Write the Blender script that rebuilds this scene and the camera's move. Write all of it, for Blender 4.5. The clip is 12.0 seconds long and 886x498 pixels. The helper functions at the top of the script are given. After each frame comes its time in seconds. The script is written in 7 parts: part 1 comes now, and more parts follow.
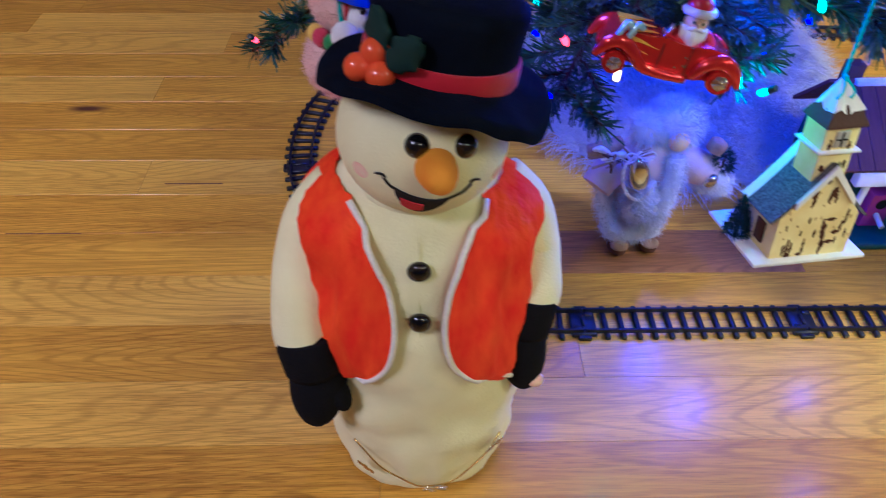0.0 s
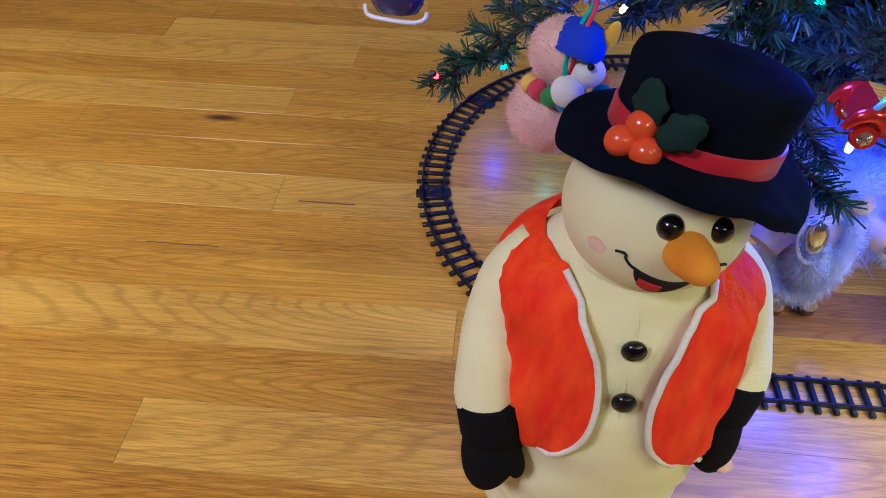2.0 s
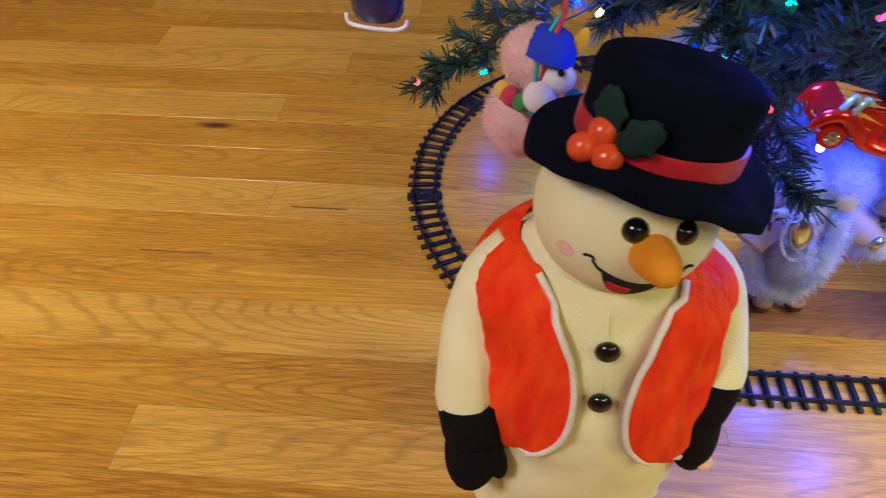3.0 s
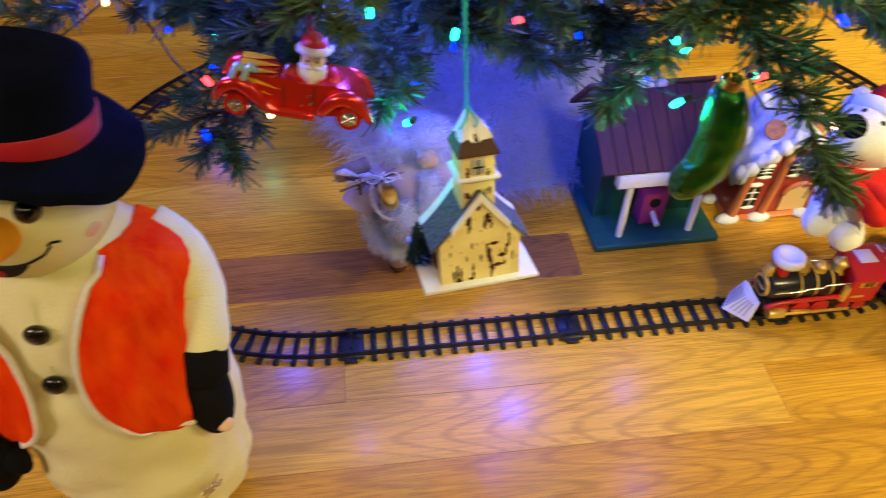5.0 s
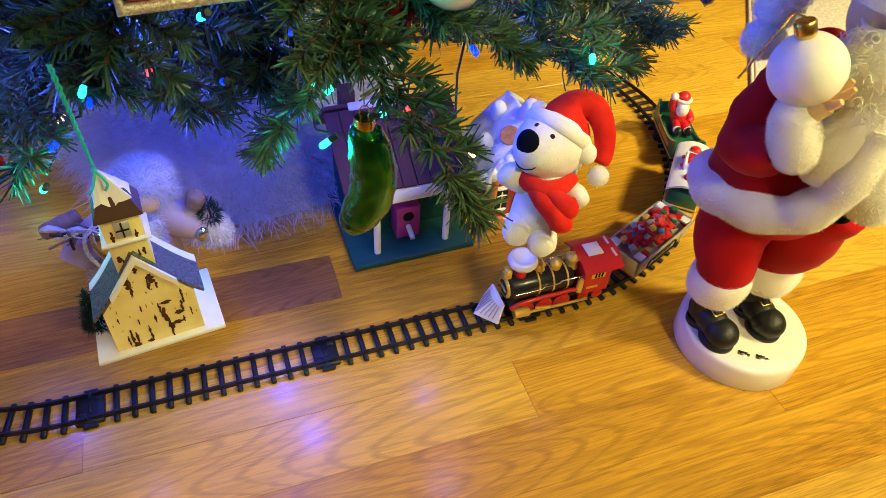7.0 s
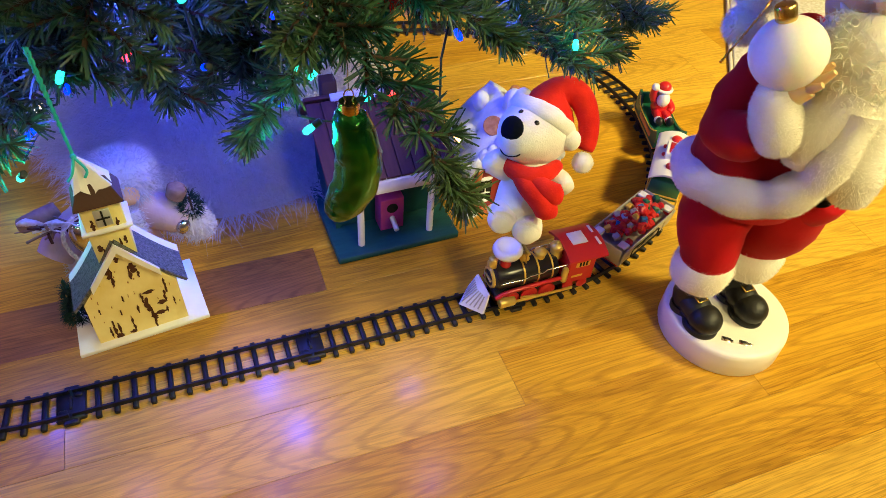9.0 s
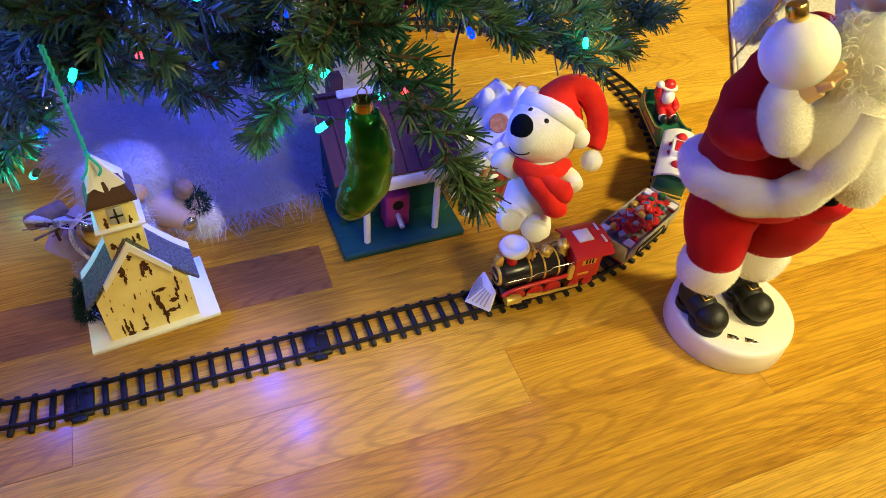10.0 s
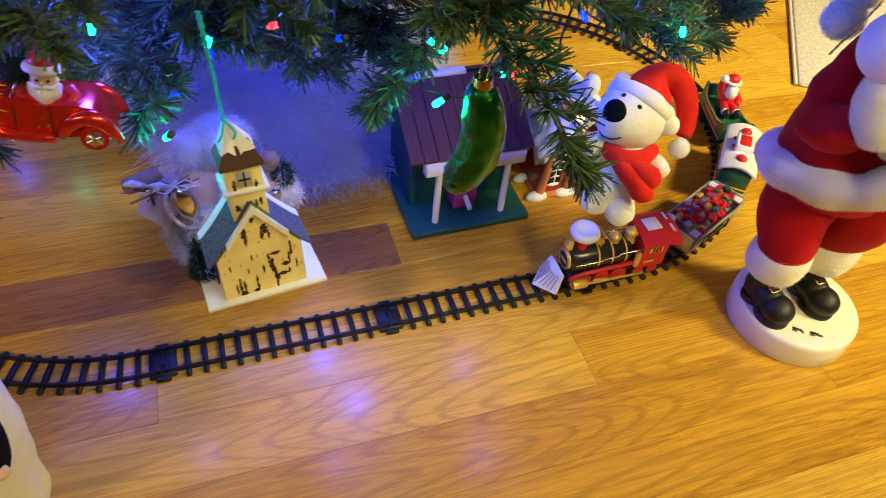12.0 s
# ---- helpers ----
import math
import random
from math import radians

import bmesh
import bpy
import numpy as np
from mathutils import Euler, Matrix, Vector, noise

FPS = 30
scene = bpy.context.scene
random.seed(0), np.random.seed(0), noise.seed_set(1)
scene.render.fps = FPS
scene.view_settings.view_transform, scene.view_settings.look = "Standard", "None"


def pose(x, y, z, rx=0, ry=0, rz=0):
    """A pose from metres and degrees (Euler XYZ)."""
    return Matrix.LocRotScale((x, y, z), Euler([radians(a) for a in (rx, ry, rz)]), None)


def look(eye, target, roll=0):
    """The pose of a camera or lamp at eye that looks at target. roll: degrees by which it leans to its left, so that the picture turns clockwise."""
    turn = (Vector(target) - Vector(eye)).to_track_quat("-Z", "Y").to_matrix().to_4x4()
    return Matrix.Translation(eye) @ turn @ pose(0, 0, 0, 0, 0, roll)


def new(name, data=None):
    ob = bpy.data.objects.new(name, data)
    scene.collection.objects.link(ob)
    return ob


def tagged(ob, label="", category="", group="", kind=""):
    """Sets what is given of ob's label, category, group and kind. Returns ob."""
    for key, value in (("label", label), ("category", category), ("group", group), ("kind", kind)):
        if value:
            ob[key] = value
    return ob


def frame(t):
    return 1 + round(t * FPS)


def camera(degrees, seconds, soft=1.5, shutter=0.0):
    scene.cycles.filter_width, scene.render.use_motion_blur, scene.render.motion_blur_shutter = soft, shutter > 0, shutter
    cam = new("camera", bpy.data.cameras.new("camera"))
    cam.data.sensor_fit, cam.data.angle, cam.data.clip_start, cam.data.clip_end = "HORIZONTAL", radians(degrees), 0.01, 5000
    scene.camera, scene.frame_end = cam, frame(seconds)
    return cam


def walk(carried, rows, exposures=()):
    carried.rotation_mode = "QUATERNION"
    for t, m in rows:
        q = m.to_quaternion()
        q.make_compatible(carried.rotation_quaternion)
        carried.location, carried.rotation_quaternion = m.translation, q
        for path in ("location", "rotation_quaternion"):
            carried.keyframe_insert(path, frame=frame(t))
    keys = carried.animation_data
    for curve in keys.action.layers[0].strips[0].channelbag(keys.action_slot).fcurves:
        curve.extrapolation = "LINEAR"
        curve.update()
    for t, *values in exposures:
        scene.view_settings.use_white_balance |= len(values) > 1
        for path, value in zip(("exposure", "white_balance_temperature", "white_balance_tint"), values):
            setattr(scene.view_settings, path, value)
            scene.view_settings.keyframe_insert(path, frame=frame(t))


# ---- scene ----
cam = camera(65.0, 12.0, soft=0.72, shutter=0.4)
PATH = [
    (0, (-0.004, 0.086, 0.737), (0.036, 1.504, -0.673), 0.8),
    (0.5, (-0.086, 0.109, 0.752), (-0.068, 1.525, -0.66), 2.1),
    (1, (-0.129, 0.138, 0.744), (-0.176, 1.549, -0.673), 0.9),
    (1.5, (-0.132, 0.133, 0.749), (-0.23, 1.549, -0.66), 1.0),
    (2, (-0.125, 0.14, 0.747), (-0.251, 1.56, -0.656), 0.6),
    (2.5, (-0.126, 0.139, 0.75), (-0.273, 1.557, -0.654), -0.2),
    (2.7, (-0.123, 0.141, 0.751), (-0.282, 1.558, -0.652), -0.7),
    (4.3, (0.134, 0.108, 0.79), (0.21, 1.515, -0.629), -1.3),
    (4.5, (0.173, 0.106, 0.767), (0.27, 1.503, -0.661), -0.7),
    (5, (0.256, 0.104, 0.762), (0.426, 1.499, -0.66), 0.5),
    (5.5, (0.342, 0.099, 0.797), (0.73, 1.467, -0.609), 3.9),
    (6, (0.395, 0.097, 0.799), (0.867, 1.436, -0.61), 4.4),
    (6.5, (0.424, 0.106, 0.797), (0.918, 1.431, -0.617), 4.2),
    (7, (0.433, 0.101, 0.792), (0.956, 1.408, -0.629), 4.2),
    (9, (0.428, 0.097, 0.782), (0.999, 1.383, -0.64), 5.0),
    (9.5, (0.427, 0.098, 0.786), (1.002, 1.379, -0.638), 5.2),
    (10, (0.417, 0.102, 0.783), (0.991, 1.378, -0.646), 5.3),
    (10.5, (0.404, 0.103, 0.777), (0.973, 1.373, -0.66), 5.3),
    (11, (0.392, 0.108, 0.771), (0.958, 1.372, -0.671), 5.5),
    (11.5, (0.375, 0.109, 0.775), (0.929, 1.37, -0.675), 5.9),
    (12, (0.335, 0.104, 0.782), (0.86, 1.376, -0.668), 6.5),
]
EXPOSURES = [(0.0, -0.03, 4350, 29), (0.6, 0.02, 4000, 22), (1.0, 0.05, 4150, 22), (2.5, 0.16, 4700, 23), (4.5, 0.14, 6250, 18), (5.5, -0.13, 6200, 18), (7.0, -0.19, 6250, 16), (12.0, -0.26, 6150, 17)]
walk(cam, [(t, look(eye, target, roll)) for t, eye, target, roll in PATH], EXPOSURES)

# ---- light: three unseen warm area lamps, the closed room, and glow lights in the tree ----


def area_lamp(name, eye, target, w, h, power, colour, spread):
    d = bpy.data.lights.new(name, "AREA")
    d.spread = radians(spread)
    d.shape, d.size, d.size_y, d.energy, d.color = "RECTANGLE", w, h, power, colour
    o = new(name, d)
    o.matrix_world = look(eye, target)
    return o


def bulb_lamp(name, at, power, colour, r=0.014):
    d = bpy.data.lights.new(name, "POINT")
    d.energy, d.color, d.shadow_soft_size = power, colour, r
    o = new(name, d)
    o.location = at
    return o


world = bpy.data.worlds.new("world")
scene.world = world
world.use_nodes = True
world.node_tree.nodes["Background"].inputs[0].default_value = (0.02, 0.02, 0.03, 1)
world.node_tree.nodes["Background"].inputs[1].default_value = 0.3

# unseen lamps added under the ceiling, two at the right and one at the left
area_lamp("unseen_right_lamp", (1.30, -1.45, 2.36), (1.35, 0.45, 0.2), 0.6, 0.6, 11.5, (1.0, 0.86, 0.36), 62)
area_lamp("unseen_right_lamp", (2.55, -0.45, 2.36), (1.50, 1.45, 0), 0.45, 0.45, 34, (1.0, 0.86, 0.34), 70)
area_lamp("unseen_left_lamp", (-1.60, -0.55, 2.36), (-0.95, 1.05, 0), 0.8, 0.8, 18, (1.0, 0.80, 0.64), 68)
BLUE, TEAL = (0.05, 0.08, 1.0), (0.0, 0.9, 0.55)
# added point lights that spread the string's blue and teal glow; most have no bulb
for at, power, colour in (
    ((0.302, 0.745, 0.40), 0.4, BLUE), ((0.476, 0.790, 0.39), 2.6, BLUE), ((0.06, 0.95, 0.42), 2.4, BLUE), ((0.414, 0.68, 0.40), 0.5, BLUE),
    ((0.700, 0.815, 0.39), 0.9, BLUE), ((0.20, 0.76, 0.40), 0.6, BLUE), ((0.44, 0.95, 0.46), 3.8, BLUE), ((0.30, 0.98, 0.44), 1.6, BLUE), ((-0.124, 1.52, 0.325), 0.9, BLUE), ((0.004, 1.44, 0.325), 0.35, TEAL),
    ((0.12, 0.62, 0.50), 0.5, BLUE), ((0.26, 0.65, 0.49), 1.0, BLUE), ((0.39, 0.66, 0.52), 1.35, BLUE), ((0.54, 0.68, 0.55), 1.4, BLUE), ((0.71, 0.69, 0.535), 1.1, BLUE), ((0.935, 0.735, 0.475), 0.45, BLUE), ((-0.03, 0.86, 0.43), 0.5, BLUE),
    ((0.503, 0.578, 0.425), 0.22, TEAL), ((0.28, 0.62, 0.405), 0.22, TEAL), ((0.81, 0.67, 0.425), 0.07, TEAL), ((0.598, 0.578, 0.560), 0.08, TEAL)):
    bulb_lamp("tree_glow_light", at, power * (0.93 if colour is BLUE else 1.0), colour)

# ---- materials ----


def shader(name):
    m = bpy.data.materials.new(name)
    m.use_nodes = True
    nt = m.node_tree
    return m, nt.nodes, nt.links, nt.nodes["Principled BSDF"]


def mat(name, col, rough=0.6, metal=0.0, col2=None, scale=40.0, bump=0.0, bscale=300.0, sheen=0.0, coat=0.0, trans=0.0,
        ior=1.45, island=0.0, obrand=0.0, sss=0.0, stretch=(1, 1, 1), lo=0.35, hi=0.65, grime=0.12, spec=0.5, bdist=0.002):
    m, n, l, p = shader(name)
    p.inputs["Roughness"].default_value, p.inputs["Metallic"].default_value = rough, metal
    p.inputs["IOR"].default_value, p.inputs["Transmission Weight"].default_value = ior, trans
    p.inputs["Sheen Weight"].default_value, p.inputs["Coat Weight"].default_value = sheen, coat
    p.inputs["Sheen Roughness"].default_value, p.inputs["Specular IOR Level"].default_value = 0.45, spec
    if sss:
        p.inputs["Subsurface Weight"].default_value, p.inputs["Subsurface Scale"].default_value = sss, 0.008
    tc, mp = n.new("ShaderNodeTexCoord"), n.new("ShaderNodeMapping")
    mp.inputs["Scale"].default_value = stretch
    l.new(tc.outputs["Object"], mp.inputs[0])
    no, ra, mx = n.new("ShaderNodeTexNoise"), n.new("ShaderNodeMapRange"), n.new("ShaderNodeMix")
    no.inputs["Scale"].default_value, no.inputs["Detail"].default_value = scale, 6
    l.new(mp.outputs[0], no.inputs["Vector"])
    ra.inputs["From Min"].default_value, ra.inputs["From Max"].default_value = lo, hi
    l.new(no.outputs[0], ra.inputs["Value"])
    mx.data_type = "RGBA"
    c2 = col2 or tuple(c * (1 - grime) for c in col)
    mx.inputs["A"].default_value, mx.inputs["B"].default_value = (*col, 1), (*c2, 1)
    l.new(ra.outputs[0], mx.inputs["Factor"])
    out = mx.outputs["Result"]
    if island or obrand:
        src = n.new("ShaderNodeNewGeometry").outputs["Random Per Island"] if island else n.new("ShaderNodeObjectInfo").outputs["Random"]
        hs, mr = n.new("ShaderNodeHueSaturation"), n.new("ShaderNodeMapRange")
        mr.inputs["To Min"].default_value, mr.inputs["To Max"].default_value = 1 - (island or obrand), 1 + (island or obrand)
        l.new(src, mr.inputs["Value"])
        l.new(mr.outputs[0], hs.inputs["Value"])
        l.new(out, hs.inputs["Color"])
        out = hs.outputs[0]
    l.new(out, p.inputs["Base Color"])
    if bump:
        bn, bp = n.new("ShaderNodeTexNoise"), n.new("ShaderNodeBump")
        bn.inputs["Scale"].default_value, bn.inputs["Detail"].default_value = bscale, 4
        l.new(mp.outputs[0], bn.inputs["Vector"])
        bp.inputs["Strength"].default_value, bp.inputs["Distance"].default_value = bump, bdist
        l.new(bn.outputs[0], bp.inputs["Height"])
        l.new(bp.outputs[0], p.inputs["Normal"])
    return m


def glow(name, col, strength):
    m, n, l, p = shader(name)
    p.inputs["Base Color"].default_value = (*col, 1)
    p.inputs["Emission Color"].default_value, p.inputs["Emission Strength"].default_value = (*col, 1), strength
    p.inputs["Roughness"].default_value = 0.25
    return m


def wood(name, light, dark, knot=None):
    """Varnished oak strip: long grain along x, streaks and pores, a tone of its own for every board."""
    m, n, l, p = shader(name)
    geo, info = n.new("ShaderNodeNewGeometry"), n.new("ShaderNodeObjectInfo")
    off = n.new("ShaderNodeVectorMath")
    off.operation = "MULTIPLY_ADD"
    off.inputs[1].default_value = (7.0, 3.0, 0.0)
    l.new(info.outputs["Random"], off.inputs[0])
    l.new(geo.outputs["Position"], off.inputs[2])

    def grain(sx, sy, detail, dist=0.0):
        mp, t = n.new("ShaderNodeMapping"), n.new("ShaderNodeTexNoise")
        mp.inputs["Scale"].default_value = (sx, sy, 1)
        l.new(off.outputs[0], mp.inputs[0])
        l.new(mp.outputs[0], t.inputs["Vector"])
        t.inputs["Scale"].default_value, t.inputs["Detail"].default_value, t.inputs["Distortion"].default_value = 1.0, detail, dist
        return t.outputs[0]

    wv, mpw = n.new("ShaderNodeTexWave"), n.new("ShaderNodeMapping")
    mpw.inputs["Scale"].default_value = (2.2, 14.0, 1)
    l.new(off.outputs[0], mpw.inputs[0])
    l.new(mpw.outputs[0], wv.inputs["Vector"])
    wv.bands_direction = "Y"
    wv.inputs["Scale"].default_value, wv.inputs["Distortion"].default_value = 1.8, 10.0
    wv.inputs["Detail"].default_value, wv.inputs["Detail Scale"].default_value = 3.0, 1.6
    fine, broad, pores, flow, figure = grain(10, 300, 3), grain(1.6, 14, 4, 0.6), grain(24, 520, 2, 0.15), grain(2.4, 80, 3, 1.3), grain(0.85, 7.0, 0.8, 0.12)

    def math_node(op, a, b):
        q = n.new("ShaderNodeMath")
        q.operation = op
        for i, x in enumerate((a, b)):
            if isinstance(x, (int, float)):
                q.inputs[i].default_value = x
            else:
                l.new(x, q.inputs[i])
        return q.outputs[0]

    mixv = math_node("ADD", math_node("MULTIPLY", wv.outputs["Fac"], 0.15), math_node("ADD", math_node("MULTIPLY", fine, 0.30), math_node("MULTIPLY", broad, 0.64)))
    ramp = n.new("ShaderNodeValToRGB")
    ramp.color_ramp.elements[0].position, ramp.color_ramp.elements[0].color = 0.27, (*dark, 1)
    ramp.color_ramp.elements[1].position, ramp.color_ramp.elements[1].color = 0.80, (*light, 1)
    e = ramp.color_ramp.elements.new(0.50)
    e.color = (*[0.45 * a + 0.55 * b for a, b in zip(dark, light)], 1)
    l.new(mixv, ramp.inputs[0])
    hs, mr = n.new("ShaderNodeHueSaturation"), n.new("ShaderNodeMapRange")
    mr.inputs["To Min"].default_value, mr.inputs["To Max"].default_value = 0.95, 1.06
    l.new(info.outputs["Random"], mr.inputs["Value"])
    l.new(mr.outputs[0], hs.inputs["Value"])
    l.new(ramp.outputs[0], hs.inputs["Color"])
    streak, tone = n.new("ShaderNodeMapRange"), n.new("ShaderNodeMix")
    streak.inputs["From Min"].default_value, streak.inputs["From Max"].default_value = 0.38, 0.50
    streak.inputs["To Min"].default_value, streak.inputs["To Max"].default_value = 0.50, 0.0
    l.new(pores, streak.inputs["Value"])
    tone.data_type = "RGBA"
    tone.inputs["B"].default_value = (*[0.45 * c for c in dark], 1)
    patch = n.new("ShaderNodeMapRange")
    patch.inputs["From Min"].default_value, patch.inputs["From Max"].default_value = 0.36, 0.62
    patch.inputs["To Min"].default_value, patch.inputs["To Max"].default_value = 1.15, 0.35
    l.new(broad, patch.inputs["Value"])
    l.new(math_node("MULTIPLY", streak.outputs[0], patch.outputs[0]), tone.inputs["Factor"])
    l.new(hs.outputs[0], tone.inputs["A"])
    vein = n.new("ShaderNodeMix")
    vein.data_type = "RGBA"
    vein.inputs["B"].default_value = (*[0.58 * c for c in dark], 1)
    contour, arch = n.new("ShaderNodeMath"), n.new("ShaderNodeMapRange")
    contour.operation = "SINE"
    l.new(math_node("ADD", math_node("MULTIPLY", figure, 250.0), math_node("MULTIPLY", fine, 2.2)), contour.inputs[0])
    arch.inputs["From Min"].default_value, arch.inputs["From Max"].default_value = 0.30, 1.0
    arch.inputs["To Min"].default_value, arch.inputs["To Max"].default_value = 0.0, 0.64
    l.new(contour.outputs[0], arch.inputs["Value"])
    line, much = n.new("ShaderNodeMapRange"), n.new("ShaderNodeMapRange")
    line.inputs["From Min"].default_value, line.inputs["From Max"].default_value = 0.34, 0.54
    line.inputs["To Min"].default_value, line.inputs["To Max"].default_value = 1.0, 0.0
    l.new(flow, line.inputs["Value"])
    much.inputs["To Min"].default_value, much.inputs["To Max"].default_value = 0.10, 0.40
    l.new(info.outputs["Random"], much.inputs["Value"])
    l.new(math_node("MAXIMUM", math_node("MULTIPLY", arch.outputs[0], math_node("ADD", fine, 0.15)), math_node("MULTIPLY", line.outputs[0], much.outputs[0])), vein.inputs["Factor"])
    l.new(tone.outputs["Result"], vein.inputs["A"])
    out = vein.outputs["Result"]
    if knot:
        vm, ln, rg, mx = n.new("ShaderNodeMapping"), n.new("ShaderNodeVectorMath"), n.new("ShaderNodeMapRange"), n.new("ShaderNodeMix")
        vm.vector_type = "TEXTURE"
        vm.inputs["Location"].default_value, vm.inputs["Scale"].default_value = (knot[0], knot[1], 0), (0.048, 0.013, 1)
        l.new(geo.outputs["Position"], vm.inputs[0])
        ln.operation = "LENGTH"
        l.new(vm.outputs[0], ln.inputs[0])
        rg.inputs["From Min"].default_value, rg.inputs["From Max"].default_value = 0.45, 1.15
        l.new(math_node("ADD", ln.outputs["Value"], math_node("MULTIPLY", broad, 0.3)), rg.inputs["Value"])
        mx.data_type = "RGBA"
        mx.inputs["A"].default_value = (0.09, 0.03, 0.015, 1)
        l.new(rg.outputs[0], mx.inputs["Factor"])
        l.new(out, mx.inputs["B"])
        out = mx.outputs["Result"]
    l.new(out, p.inputs["Base Color"])
    rr = n.new("ShaderNodeMapRange")
    rr.inputs["To Min"].default_value, rr.inputs["To Max"].default_value = 0.24, 0.44
    l.new(broad, rr.inputs["Value"])
    l.new(rr.outputs[0], p.inputs["Roughness"])
    p.inputs["Coat Weight"].default_value, p.inputs["Coat Roughness"].default_value = 0.22, 0.17
    bp = n.new("ShaderNodeBump")
    bp.inputs["Strength"].default_value, bp.inputs["Distance"].default_value = 0.16, 0.0006
    l.new(math_node("ADD", fine, math_node("MULTIPLY", broad, 0.5)), bp.inputs["Height"])
    l.new(bp.outputs[0], p.inputs["Normal"])
    return m


OAK = wood("oak", (0.72, 0.40, 0.020), (0.42, 0.178, 0.009))
OAK_LIGHT = wood("oak_light", (0.80, 0.49, 0.045), (0.56, 0.285, 0.020))
OAK_DARK = wood("oak_dark", (0.38, 0.168, 0.040), (0.20, 0.08, 0.020))
OAK_KNOT = wood("oak_knot", (0.72, 0.40, 0.020), (0.42, 0.178, 0.009), (-0.640, 1.205))
WALL = mat("wall_paint", (0.78, 0.74, 0.66), 0.8, scale=3, grime=0.04, bump=0.1)
CEIL = mat("ceiling_paint", (0.82, 0.80, 0.76), 0.85, scale=3, grime=0.03)
FLEECE = mat("cream_fleece", (0.93, 0.89, 0.48), 0.95, col2=(0.88, 0.83, 0.42), scale=26, bump=0.45, bscale=420, sheen=0.1, spec=0.2)
# velvet's bright sheen and darker folds are mottled into the orange
VELVET_O = mat("orange_velvet", (1.0, 0.090, 0.0), 0.5, col2=(0.90, 0.026, 0.0), scale=34, bump=0.75, bscale=44, spec=0.05, lo=0.34, hi=0.70, stretch=(1.9, 1.9, 0.7), bdist=0.004)
PIPING = mat("white_piping", (0.90, 0.87, 0.72), 0.8, scale=300, bump=0.2)
FELT_BLACK = mat("black_plush", (0.003, 0.0045, 0.010), 0.95, col2=(0.005, 0.0075, 0.017), scale=30, bump=0.3, bscale=500, spec=0.08)
KNIT_BLACK = mat("black_knit", (0.008, 0.008, 0.010), 0.9, scale=300, bump=0.4, bscale=600, spec=0.12)
RIBBON = mat("red_satin", (0.55, 0.012, 0.025), 0.42, scale=60, bump=0.1, sheen=0.2)
BERRY = mat("orange_berry", (0.85, 0.10, 0.012), 0.22, coat=0.5, scale=20, grime=0.08)
LEAF = mat("green_felt_leaf", (0.004, 0.030, 0.022), 0.85, scale=60, bump=0.2)
EYE = mat("black_gloss", (0.006, 0.006, 0.007), 0.12, coat=0.6)
CARROT = mat("orange_plush", (0.95, 0.42, 0.0), 0.8, col2=(0.90, 0.32, 0.0), scale=25, bump=0.2, spec=0.2)
INK = mat("black_thread", (0.01, 0.01, 0.01), 0.8)
TONGUE = mat("red_felt", (0.60, 0.03, 0.03), 0.85, bump=0.2)
BLUSH = mat("pink_blush", (0.90, 0.50, 0.34), 0.95, col2=(0.90, 0.70, 0.45), scale=90, bump=0.3, bscale=420)
SILVER = mat("silver", (0.75, 0.74, 0.70), 0.22, metal=1.0, scale=80)
GOLD = mat("gold", (0.80, 0.55, 0.14), 0.25, metal=1.0, scale=80)
BRASS = mat("gold_plastic", (0.86, 0.62, 0.12), 0.30, metal=0.55, scale=60)
PLASTIC_BLACK = mat("black_plastic", (0.012, 0.012, 0.015), 0.42, scale=60, bump=0.06, bscale=200, grime=0.3)
VELOUR = mat("red_velour", (0.50, 0.005, 0.010), 0.75, col2=(0.34, 0.002, 0.005), scale=12, bump=0.3, bscale=90, sheen=0.05, spec=0.2, lo=0.3, hi=0.7)
FUR = mat("white_fur", (0.90, 0.88, 0.80), 0.85, col2=(0.86, 0.82, 0.72), scale=30, island=0.05, sheen=0.2)
HAT_FUR = mat("pale_blue_fur", (0.90, 0.95, 0.95), 0.85, col2=(0.84, 0.91, 0.92), scale=30, island=0.1, sheen=0.2)
FUR_COOL = mat("white_faux_fur", (0.62, 0.62, 0.67), 0.7, scale=20, island=0.12, sheen=0.2)
HAIR = mat("white_curls", (0.92, 0.89, 0.78), 0.45, scale=40, island=0.06, sss=0.15)
SKIN = mat("doll_skin", (0.86, 0.58, 0.28), 0.5, scale=20, sss=0.2)
BASE_W = mat("white_plastic", (0.84, 0.81, 0.76), 0.38, scale=8, grime=0.05, bump=0.05)
LEATHER = mat("black_vinyl", (0.010, 0.010, 0.011), 0.48, scale=60, bump=0.3, bscale=160, grime=0.4)
FROST = mat("frosted_glass", (0.88, 0.87, 0.84), 0.5, scale=300, grime=0.03, bump=0.12, bscale=900, sss=0.3)
PLUSH_W = mat("white_plush", (0.84, 0.83, 0.80), 0.95, col2=(0.76, 0.75, 0.72), scale=70, bump=0.4, bscale=520, sheen=0.25)
FELT_RED = mat("red_fleece", (0.74, 0.026, 0.010), 0.92, col2=(0.60, 0.014, 0.006), scale=50, bump=0.35, bscale=500, sheen=0.06, spec=0.2)
PICKLE = mat("pickle_glass", (0.006, 0.095, 0.012), 0.26, metal=0.7, col2=(0.014, 0.230, 0.020), scale=45, coat=0.5, bump=0.08, bscale=160, lo=0.42, hi=0.70)
TEALCORD = mat("teal_cord", (0.02, 0.55, 0.48), 0.5)
